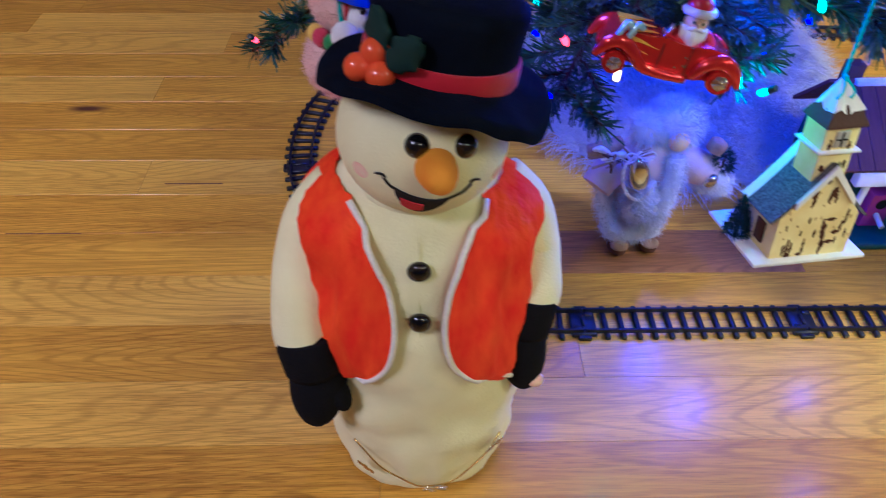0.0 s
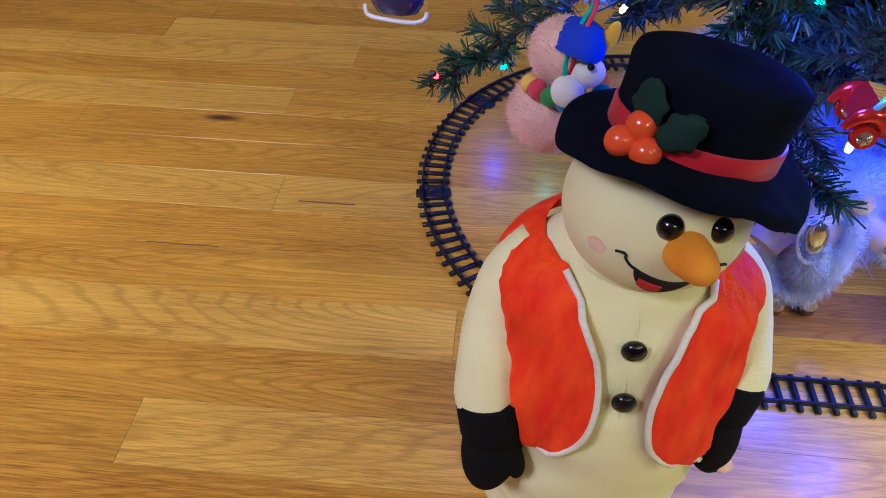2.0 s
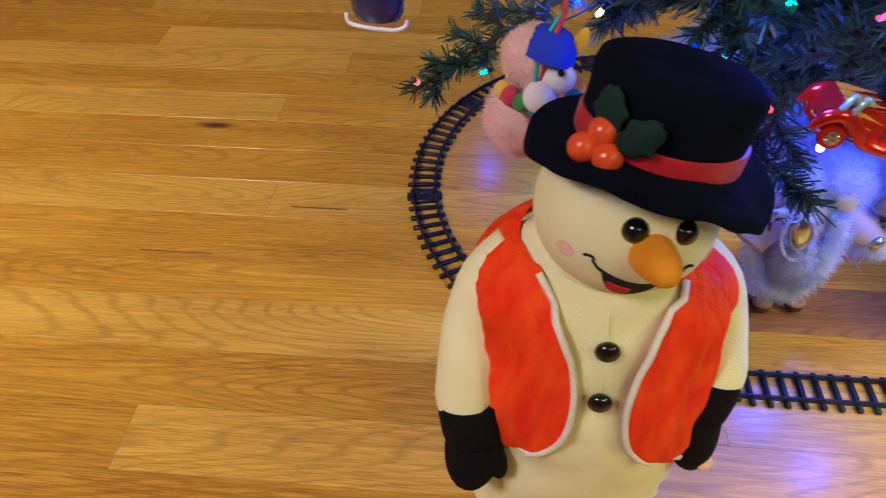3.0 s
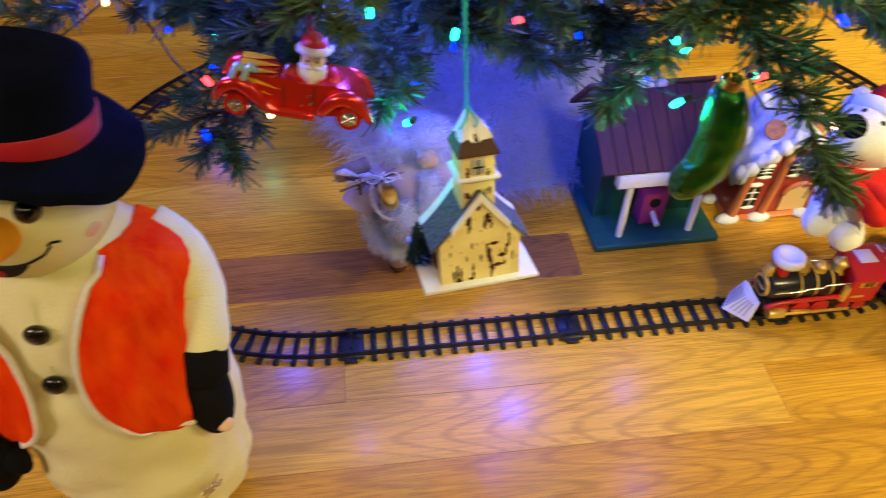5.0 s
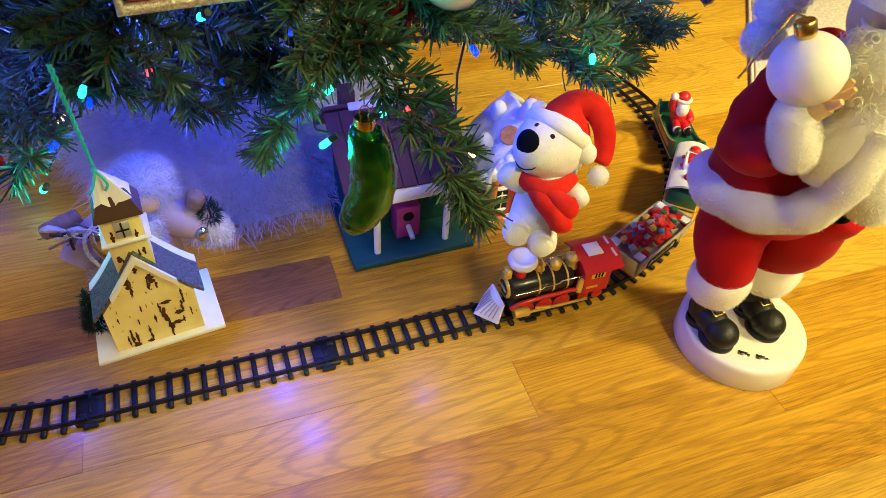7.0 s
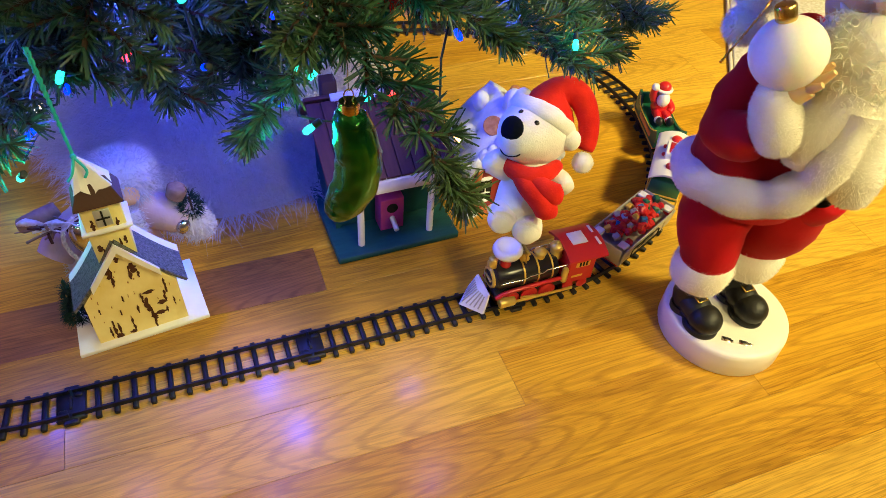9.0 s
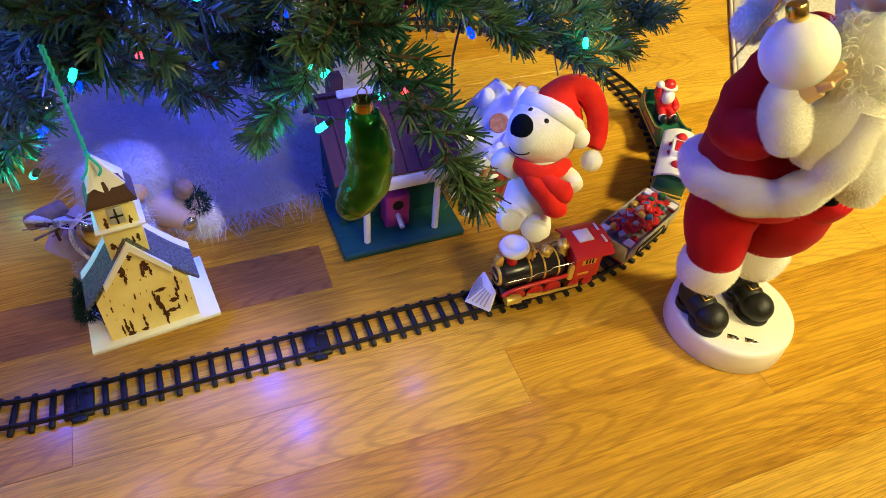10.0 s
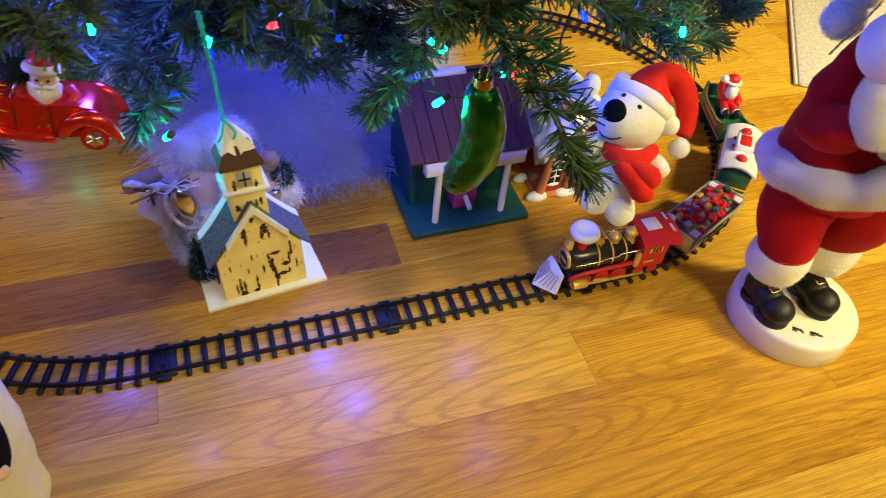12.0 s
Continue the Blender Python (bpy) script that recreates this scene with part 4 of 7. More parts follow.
one("entrance_hole", moved(lathe([(0.0, 0.0), (0.009, 0.0), (0.009, 0.001), (0.0, 0.001)], 18), T(0.098, 0.0408, 0.056, 90, 0, 0)), DARK, pink)
one("perch", tube([(0.098, 0.042, 0.036), (0.098, 0.018, 0.030)], 0.0042, 10), WHITE_WOOD, pink, "white perch peg")

# ---- glazed gingerbread house ----
gb = thing("ceramic_house", "red glazed ceramic cottage with glittering snowy roof", "ceramic house", (0.878, 0.918, 0.0), 2)
wall = [(-0.070, 0.006), (0.075, 0.006), (0.075, 0.092), (0.004, 0.150), (-0.062, 0.100)]
one("wall_shell", prism(wall, -0.046, 0.050), GINGER, gb, "glossy red front with a gable", smooth=20)
for x, lean_a, h in ((-0.066, 5, 0.098), (-0.016, 5, 0.120), (0.070, -3, 0.092)):
    one("corner_post", moved(limb([(0, 0, 0), (0.001, 0, h * 0.5), (0.0, 0, h)], [0.0075, 0.0065, 0.0070], 14), T(x, -0.0470, 0.006, 0, lean_a, 0)), TERRA, gb, "orange glazed post", smooth=180)
one("corner_post", moved(limb([(0, 0, 0), (0, 0, 0.092)], [0.0075, 0.0070], 14), T(-0.066, 0.046, 0.006)), TERRA, gb, smooth=180)
for k, (x, z, w, h) in enumerate(((-0.044, 0.026, 0.022, 0.044), (-0.036, 0.086, 0.022, 0.020), (0.014, 0.084, 0.024, 0.030))):
    arch = [(-w / 2, 0), (w / 2, 0)] + [(w / 2 * math.cos(a), h - w / 2 + w / 2 * math.sin(a)) for a in [math.pi * i / 10 for i in range(11)]]
    win = one("window", moved(prism(arch, -0.0015, 0.0015), T(x, -0.0472, z)), DARK, gb, "arched dark window with snowy bars", smooth=20)
    for j in range(2):
        one("bar", moved(limb([(-w * 0.42, 0, 0), (0, -0.001, 0.002), (w * 0.42, 0, 0)], [0.0008, 0.0015, 0.0008], 8), T(x, -0.0490, z + h * (0.34 + 0.30 * j))), ICING, win, smooth=180)
    one("bar", moved(box(0.0022, 0.0020, h * 0.8, 0.0006), T(x, -0.0492, z + 0.002)), WHITE_WOOD, win)
    one("snow_cap", moved(ball(w * 0.55, 0.0040, 0.0036, 18, 10), T(x, -0.0480, z + h)), ICING, win, "snow over the window", smooth=180)
    one("sill", moved(ball(w * 0.52, 0.0045, 0.0032, 18, 10), T(x, -0.0480, z - 0.001)), ICING, win, smooth=180)
arch = [(-0.024, 0), (0.024, 0)] + [(0.024 * math.cos(a), 0.034 + 0.020 * math.sin(a)) for a in [math.pi * i / 12 for i in range(13)]]
one("doorway", moved(prism(arch, -0.0012, 0.0012), T(0.036, -0.0472, 0.010)), SKIN, gb, "pale arched doorway", smooth=20)
one("door_arch", moved(tube([(x * 1.06, 0, z) for x, z in arch[1:]], 0.0038, 10), T(0.036, -0.0480, 0.010)), TERRA, gb, "orange arch round the doorway", smooth=180)


def snowroof(s):
    def fn(u, w, d):
        x = s * (0.000 + 0.082 * u)
        z = 0.163 - 0.066 * u - 0.010 * u * u
        q = Vector((x * 22, (w - 0.5) * 3.0, 5 * s))
        bump = 0.010 * noise.noise(q) + 0.006 * noise.noise(q * 2.3)
        drip = (0.010 + 0.010 * math.sin(w * 19 + s)) * max(0.0, u - 0.82) / 0.18
        front = (0.006 * math.sin(u * 17 + 1) - 0.002) * (1 if w < 0.01 else 0)
        return (x, -0.056 + front + 0.116 * w, z + bump * (d > 0) + d - drip)
    sh = shell(fn, 22, 26, 0.016)
    return sh if s > 0 else (sh[0], [q[::-1] for q in sh[1]])


for s in (-1, 1):
    one("snowy_roof", snowroof(s), ICING, gb, "lumpy glittering snow on the roof", smooth=180)
rg3 = random.Random(14)
for k in range(13):
    t = k / 12
    x = -0.078 + 0.156 * t
    one("snow_lump", moved(ball(rg3.uniform(0.012, 0.018), rg3.uniform(0.008, 0.012), rg3.uniform(0.009, 0.015), 18, 12), T(x, -0.052 + rg3.uniform(-0.003, 0.003), 0.166 - 0.86 * abs(x) - 0.004 * (k % 2), 0, 40 if x > 0 else -40, 0)), ICING, gb, smooth=180)
for x, y, z, r in ((-0.060, 0.000, 0.128, 0.015), (0.004, -0.012, 0.184, 0.016), (0.052, -0.006, 0.142, 0.016), (-0.028, 0.030, 0.164, 0.014)):
    one("snow_peak", moved(ball(r, r * 0.9, r * 1.5, 20, 12), T(x, y, z, 8, x * 300, 0)), ICING, gb, "peak of glittering snow", smooth=180)
for x, y, z in ((-0.032, -0.026, 0.156), (0.034, -0.024, 0.158), (0.026, 0.020, 0.172)):
    one("roof_ornament", moved(lathe([(0.014, 0.0), (0.0155, 0.003), (0.0145, 0.006), (0.010, 0.0055), (0.0, 0.0065)], 22), T(x, y, z, 38, 36 if x > 0 else -36, 0)), COOKIE, gb, "round gingerbread disc set in the snow", smooth=60)
one("base_rim", moved(box(0.156, 0.112, 0.007, 0.003), T(0.002, 0.000, 0.0)), TERRA, gb, "orange base rim")
for x, y, r in ((-0.072, -0.050, 0.020), (-0.020, -0.052, 0.019), (0.060, -0.052, 0.022), (-0.078, 0.0, 0.016), (0.080, 0.0, 0.016)):
    one("snow_drift", moved(ball(r, r * 0.55, 0.008, 20, 12), T(x, y, 0.004)), ICING, gb, smooth=180)

# ---- glass pickle ----
pk = thing("pickle_ornament", "shiny green glass pickle ornament with a gold cap", "ornament", (0.539, 0.554, 0.470))
path = smoothed([(0.0, 0, -0.008), (0.000, 0, -0.015), (0.004, -0.001, -0.034), (0.006, -0.002, -0.060), (0.001, -0.002, -0.086), (-0.010, 0, -0.106), (-0.018, 0, -0.116), (-0.021, 0, -0.1195)], 6)
rr = blend([0.0080, 0.0140, 0.0185, 0.0198, 0.0190, 0.0165, 0.0105, 0.0015], 6)
v, f = tube(path, rr, 36)
rw = random.Random(3)
warts = [(rw.uniform(0.12, 0.9), rw.uniform(0, 6.28)) for _ in range(90)]
nv = []
for i, p in enumerate(v):
    t, a = (i // 36) / (len(path) - 1), 2 * math.pi * (i % 36) / 36
    c = path[i // 36]
    k = sum(0.0014 * math.exp(-(((t - q) * 40) ** 2 + (((a - b + math.pi) % (2 * math.pi) - math.pi) * 6.0) ** 2)) for q, b in warts)
    ridge = 0.0003 * math.cos(7 * a)
    d = Vector(p) - c
    nv.append(tuple(Vector(p) + (d.normalized() * (k + ridge) if d.length > 0.004 else Vector())))
one("body", (nv, f), PICKLE, pk, smooth=180)
one("cap", lathe([(0.0085, -0.013), (0.0088, -0.003), (0.0080, 0.0), (0.0, 0.001)], 20, wob=0.02), GOLD, pk, "crimped gold cap")
one("loop", tube([(0.004 * math.cos(a), 0, 0.005 + 0.006 * math.sin(a)) for a in [2 * math.pi * i / 12 for i in range(12)]], 0.0006, 6, True), GOLD, pk)
one("string", tube([(0, 0, 0.010), (0.001, 0.004, 0.030), (0.0, 0.010, 0.058)], 0.0005, 5), SILVER, pk, "fine silver thread")

# ---- little cardboard church, hung so that it leans back ----
ch = thing("church_ornament", "cream bark church ornament with grey glitter roof and steeple", "ornament", (0.3445, 0.5235, 0.281), 6.5, lean=(-9, -0.6))
one("base_card", moved(box(0.108, 0.092, 0.0040, 0.0006), T(0, 0.046, 0)), SNOW_PAPER, ch, "white card base")
nave = [(-0.0370, 0.004), (0.0370, 0.004), (0.0370, 0.047), (0.0, 0.092), (-0.0370, 0.047)]
one("nave", prism(nave, 0.007, 0.058), [CREAM_WOOD], ch, "cream birch bark nave", smooth=20)
rb = random.Random(8)


def bark_mark(x, z, w, h, y0, seed):
    """A ragged dark patch of bark, taller than wide, a hair proud of the card."""
    r = random.Random(seed)
    n = 7
    left = [(x - w * r.uniform(0.15, 1.0) * (1 - 0.6 * abs(2 * i / n - 1)), z + h * i / n) for i in range(n + 1)]
    right = [(x + w * r.uniform(0.15, 1.0) * (1 - 0.6 * abs(2 * i / n - 1)), z + h * i / n) for i in range(n, -1, -1)]
    return prism(left + right, y0 - 0.0007, y0 + 0.0002)


MARKS = [(-0.022, 0.005, 0.0016, 0.017), (-0.0255, 0.006, 0.0009, 0.011), (-0.0185, 0.006, 0.0010, 0.013), (-0.0205, 0.0045, 0.0045, 0.004),
         (-0.007, 0.006, 0.0014, 0.013), (-0.0085, 0.005, 0.003, 0.003), (0.0105, 0.004, 0.0018, 0.020), (0.0085, 0.022, 0.0026, 0.014), (0.006, 0.033, 0.0012, 0.010),
         (0.011, 0.012, 0.0030, 0.006), (0.017, 0.016, 0.0050, 0.0035), (0.0225, 0.016, 0.0010, 0.006), (0.020, 0.026, 0.0040, 0.004), (0.024, 0.029, 0.0016, 0.010), (0.0265, 0.037, 0.0012, 0.014),
         (0.013, 0.041, 0.0050, 0.003), (-0.011, 0.066, 0.0032, 0.013), (-0.010, 0.058, 0.0014, 0.010), (0.004, 0.060, 0.0016, 0.012), (0.007, 0.066, 0.0034, 0.009), (0.010, 0.060, 0.0012, 0.008),
         (-0.008, 0.040, 0.0009, 0.006), (0.0005, 0.024, 0.0010, 0.008), (-0.013, 0.027, 0.0008, 0.005), (0.030, 0.021, 0.0008, 0.009), (-0.028, 0.034, 0.0008, 0.005), (-0.002, 0.080, 0.0020, 0.005)]
for k, (x, z, w, h) in enumerate(MARKS):
    one("bark_fleck", bark_mark(x, z, w * 1.45, h * 1.1, 0.007, 90 + k), BARK, ch, "dark peeling bark mark" if k == 0 else "", smooth=0)
for k in range(26):
    x, z = rb.uniform(-0.034, 0.034), rb.uniform(0.008, 0.078)
    if abs(x) < 0.036 - max(0, z - 0.050) * 0.90:
        one("bark_fleck", bark_mark(x, z, rb.uniform(0.0004, 0.0009), rb.uniform(0.001, 0.004), 0.007, 300 + k), RUST, ch, smooth=0)


def eave(s, y0, y1, lift):
    """One roof slope, which flares out towards its eave."""
    def fn(u, w, d):
        x = s * 0.0445 * u
        z = 0.0965 - 0.0620 * u + 0.0080 * u * u * u + lift
        return (x + s * 0.6 * d, y0 + (y1 - y0) * w, z + d * 0.8)
    sh = shell(fn, 10, 4, 0.0022)
    return sh if s > 0 else (sh[0], [q[::-1] for q in sh[1]])


for s in (-1, 1):
    one("roof_slab", eave(s, 0.0065, 0.050, 0.0), GLIT_ROOF, ch, "grey glitter roof slab", smooth=40)
    one("roof_snow", eave(s, 0.0495, 0.061, 0.0004), SNOW_PAPER, ch, "white snowy roof edge", smooth=40)
    one("gable_trim", prism([(0, 0.0985), (s * 0.027, 0.0640), (s * 0.027, 0.0575), (0, 0.0905)][::s], 0.0035, 0.0068), SNOW_PAPER, ch, "white card gable trim", smooth=20)
TY0 = 0.028
one("tower", moved(box(0.030, 0.030, 0.064, 0.0006), T(0, TY0, 0.068)), CREAM_WOOD, ch, "cream bark tower")
for k, (x, z, w, h) in enumerate(((-0.008, 0.080, 0.0022, 0.012), (-0.010, 0.090, 0.0030, 0.006), (0.006, 0.086, 0.0014, 0.012), (0.010, 0.092, 0.0020, 0.007), (-0.009, 0.110, 0.0026, 0.010), (0.009, 0.108, 0.0020, 0.009), (0.000, 0.120, 0.0070, 0.004))):
    one("bark_fleck", bark_mark(x, z, w, h, TY0 - 0.015, 150 + k), BARK, ch, smooth=0)
one("ledge", moved(box(0.038, 0.038, 0.0026, 0.0005), T(0, TY0, 0.1075)), SNOW_PAPER, ch, "white ledge")
win = one("belfry_window", moved(box(0.012, 0.0018, 0.015, 0.0004), T(0, TY0 - 0.0154, 0.1125)), PAINT_GREY, ch, "small grey window")
one("window_bar", moved(box(0.0014, 0.0012, 0.014, 0.0003), T(0, TY0 - 0.0166, 0.1128)), DARK, win)
one("window_bar", moved(box(0.010, 0.0012, 0.0014, 0.0003), T(0, TY0 - 0.0166, 0.1190)), DARK, win)
one("steeple_cap", moved(lathe([(0.0215, 0.1305), (0.0262, 0.1310), (0.0254, 0.1335), (0.0150, 0.1480), (0.0, 0.154)], 4), T(0, TY0, 0, 0, 0, 45)), BROWN, ch, "brown card steeple roof", smooth=0)
tip = lathe([(0.0190, 0.1430), (0.0178, 0.1445), (0.0, 0.1700)], 24)
tv = []
for x, y, z in tip[0]:
    a = math.atan2(y, x)
    k = 1.0 / max(abs(math.cos(a)), abs(math.sin(a))) * 0.74
    tv.append((x * k - 0.005 * max(0.0, z - 0.145) / 0.025, y * k + TY0, z + (0.0022 * math.sin(5 * a) + 0.0014 * math.sin(9 * a + 1) if z < 0.155 else 0)))
one("steeple", (tv, tip[1]), SNOW_PAPER, ch, "snowy white steeple tip", smooth=30)
one("side_window", moved(box(0.0016, 0.014, 0.022, 0.0004), T(-0.0390, 0.028, 0.012)), BARK, ch, "arched brown side window")
tr = Geo()
tr.add(lathe([(0.0020, 0.003), (0.0016, 0.050), (0.0, 0.052)], 8), T(-0.050, 0.046, 0.0))
tr.add(fur(moved(lathe([(0.0085, 0.008), (0.0, 0.050)], 12), T(-0.050, 0.046, 0.0)), 1300, 0.0075, 0.0008, 0.6, 0.2, 4))
tr.make("bottle_brush_tree", LEAF, ch, "tiny green bottle brush tree", smooth=0)
lean_up = Matrix.Rotation(radians(9), 4, "X") @ Matrix.Rotation(radians(0.6), 4, "Y")
for k, (dx, r) in enumerate(((0.0, 0.0011), (0.0006, 0.0011))):
    cpts = [Vector((-0.005, TY0, 0.169)) + (lean_up.to_3x3() @ Vector((dx * t * 3 - 0.004 * t, 0.004 * t, 0.088 * t))) for t in (0, 0.25, 0.5, 0.75, 1.0)]
    strand = smoothed(cpts, 12)
    twist = [p + Vector((0.0005 * math.cos(1.9 * i + k * 3), 0.0005 * math.sin(1.9 * i + k * 3), 0)) for i, p in enumerate(strand)]
    one("hanging_cord", tube(twist, r, 6), TEALCORD, ch, "glittering twisted teal cord", smooth=180)
one("bow", joined(*[tube(smoothed([(-0.005, TY0 - 0.003, 0.169), (s * 0.005 - 0.004, TY0 - 0.010, 0.160), (s * 0.006 - 0.008, TY0 - 0.012, 0.155)]), 0.0011, 6) for s in (-1, 1)], moved(ball(0.0024, n=10, k=8), T(-0.005, TY0 - 0.002, 0.169))), TEALCORD, ch, "teal bow at the tip", smooth=180)

# ---- polar bear ornament, hung by its hat and tilted back ----
br = thing("bear_ornament", "white plush polar bear ornament in a red hat and scarf", "ornament", (0.768, 0.642, 0.335))
br.matrix_world = Matrix(((0.893, 0.430, 0.154, 0.768), (-0.431, 0.703, 0.559, 0.642), (0.128, -0.567, 0.806, 0.335), (0, 0, 0, 1)))


def plush(shape, lump, seed):
    """A shape with the slightly uneven skin of stuffed plush."""
    o = Vector((seed * 3.7, seed * 1.3, 0))
    return [tuple(Vector(p) + Vector(p).normalized() * lump * noise.noise(Vector(p) * 70 + o)) for p in shape[0]], shape[1]


FACE = T(0, 0, 0, 0, 0, -33)
muzzle = (FACE.to_3x3() @ Vector((0, -1, -0.26))).normalized()
skull = ball(0.0395, 0.0385, 0.0385, 56, 36)
skull = ([tuple(Vector(p) * (1 + 0.36 * math.exp(-(Vector(p).angle(muzzle) / 0.62) ** 2))) for p in skull[0]], skull[1])
hd = one("head", plush(skull, 0.0008, 300), PLUSH_W, br, "round white plush head with a short muzzle", smooth=180)
one("nose", moved(ball(0.0140, 0.0090, 0.0165, 26, 16), FACE @ T(0.0005, -0.0445, 0.0005, 10, 14, 0)), FELT_BLACK, hd, "large black nose", smooth=180)
for x, z in ((-0.0150, 0.0200), (0.0010, 0.0085)):
    y = -math.sqrt(max(0.0, 0.0395 ** 2 - x * x - z * z))
    one("eye", moved(ball(0.0033, n=16, k=10), T(x, y - 0.0005, z)), EYE, hd, "tiny black bead eye", smooth=180)
for x, y, z, r in ((0.0370, -0.0130, -0.0090, 0.0120), (-0.0140, 0.0060, 0.0385, 0.0095)):
    one("ear", plush(ball(r, r * 0.75, r, 18, 12), 0.0012, 310), PLUSH_W, hd, "", T(x, y, z), smooth=180)
smile = [FACE @ Vector((x, y, z)) for x, y, z in ((-0.0185, -0.0400, -0.0170), (-0.0140, -0.0420, -0.0225), (-0.0050, -0.0436, -0.0262), (0.0050, -0.0432, -0.0258), (0.0090, -0.0420, -0.0235))]
one("smile", tube(smoothed(smile), 0.0008, 6), INK, hd, smooth=180)
ht = one("hat", limb([(0.0120, 0.0080, 0.0150), (0.0190, 0.0085, 0.0310), (0.0320, 0.0080, 0.0430), (0.0480, 0.0050, 0.0370), (0.0570, 0.0010, 0.0160), (0.0575, -0.0030, -0.0080), (0.0545, -0.0050, -0.0200)], [0.0330, 0.0270, 0.0180, 0.0145, 0.0120, 0.0105, 0.0085], 32), FELT_RED, br, "drooping red fleece hat", smooth=180)
BRIM = Matrix.Translation((0.0075, 0.0030, 0.0135)) @ Vector((0.50, 0.16, 0.85)).to_track_quat("Z", "X").to_matrix().to_4x4()
one("hat_trim", plush(moved(lathe([(0.0372, -0.0075), (0.0400, -0.0062), (0.0408, 0.0), (0.0398, 0.0070), (0.0372, 0.0092), (0.0330, 0.0085)], 44), BRIM), 0.0012, 312), PLUSH_W, ht, "white plush hat brim", smooth=180)
pm = Geo().add(ball(0.0115, n=20, k=14), T(0.0520, -0.0070, -0.0335))
pm.add(fur(moved(ball(0.0115, n=14, k=10), T(0.0520, -0.0070, -0.0335)), 900, 0.0018, 0.0004, 0.5, 0.1, 6))
pm.make("pompom", PLUSH_W, ht, "fluffy white pompom", smooth=0)
one("body", plush(limb([(0.000, 0.004, -0.030), (-0.003, 0.005, -0.048), (-0.010, 0.006, -0.070), (-0.017, 0.005, -0.088), (-0.020, 0.004, -0.098)], [0.0200, 0.0265, 0.0310, 0.0290, 0.0180], 30), 0.0012, 313), PLUSH_W, br, smooth=180)
one("scarf", limb([(-0.0300, -0.0080, -0.0320), (-0.0230, -0.0220, -0.0410), (-0.0060, -0.0295, -0.0480), (0.0120, -0.0250, -0.0450), (0.0250, -0.0060, -0.0370)], [0.0070, 0.0095, 0.0105, 0.0095, 0.0070], 20), FELT_RED, br, "red fleece scarf", smooth=180)
one("scarf_end", limb([(-0.0180, -0.0240, -0.0440), (-0.0080, -0.0320, -0.0580), (0.0060, -0.0350, -0.0730), (0.0140, -0.0340, -0.0850), (0.0160, -0.0330, -0.0920)], [0.0080, 0.0105, 0.0120, 0.0130, 0.0080], 20), FELT_RED, br, "rounded red scarf end", smooth=180)
one("scarf_end", limb([(-0.0020, -0.0300, -0.0500), (0.0110, -0.0350, -0.0600), (0.0220, -0.0350, -0.0670), (0.0280, -0.0330, -0.0690)], [0.0080, 0.0110, 0.0130, 0.0080], 20), FELT_RED, br, "rounded red scarf end", smooth=180)
one("arm", plush(limb([(-0.0170, 0.002, -0.044), (-0.0330, -0.006, -0.040), (-0.0450, -0.012, -0.031), (-0.0500, -0.014, -0.026)], [0.0130, 0.0150, 0.0155, 0.0090], 20), 0.0012, 314), PLUSH_W, br, smooth=180)
one("arm", plush(limb([(0.0160, 0.000, -0.046), (0.0290, -0.010, -0.054), (0.0360, -0.018, -0.062)], [0.0120, 0.0120, 0.0085], 18), 0.0012, 315), PLUSH_W, br, smooth=180)
for k, (x, z) in enumerate(((-0.0345, -0.0990), (-0.0070, -0.1110))):
    one("leg", plush(limb([(x * 0.4 - 0.012, 0.004, -0.084), (x * 0.9, -0.006, z + 0.010), (x, -0.016, z), (x, -0.022, z - 0.003)], [0.0150, 0.0165, 0.0165, 0.0100], 20), 0.0012, 316 + k), PLUSH_W, br, smooth=180)
one("hook", tube(smoothed([(0.014, 0.010, 0.058), (0.010, 0.012, 0.078), (0.012, 0.014, 0.090), (0.017, 0.014, 0.084)]), 0.0007, 5), WIRE, br)

# ---- bowing Santa doll on a round base, one mesh; x runs across it as it leans, y towards its back ----
sm = [BASE_W, LEATHER, FUR, VELOUR, SKIN, HAIR, GOLD, SILVER, KNIT_BLACK, HAT_FUR]
g = Geo()
g.add(lathe([(0.0, 0.0), (0.0865, 0.0), (0.0878, 0.0014), (0.0872, 0.0340), (0.0862, 0.0385), (0.0838, 0.0412), (0.0800, 0.0420), (0.0, 0.0420)], 72), slot=0)
for x, y, w, h in ((0.0180, -0.0560, 0.013, 0.008), (0.0255, -0.0545, 0.004, 0.006), (0.0395, -0.0470, 0.012, 0.008), (0.0480, -0.0440, 0.006, 0.003)):
    g.add(box(w, h, 0.0008, 0.0002), T(x, y, 0.0419, 0, 0, 17), slot=7)
    g.add(box(w * 0.55, h * 0.45, 0.0008, 0.0002), T(x - 0.001, y + 0.001, 0.0424, 0, 0, 40), slot=1)
furry = []
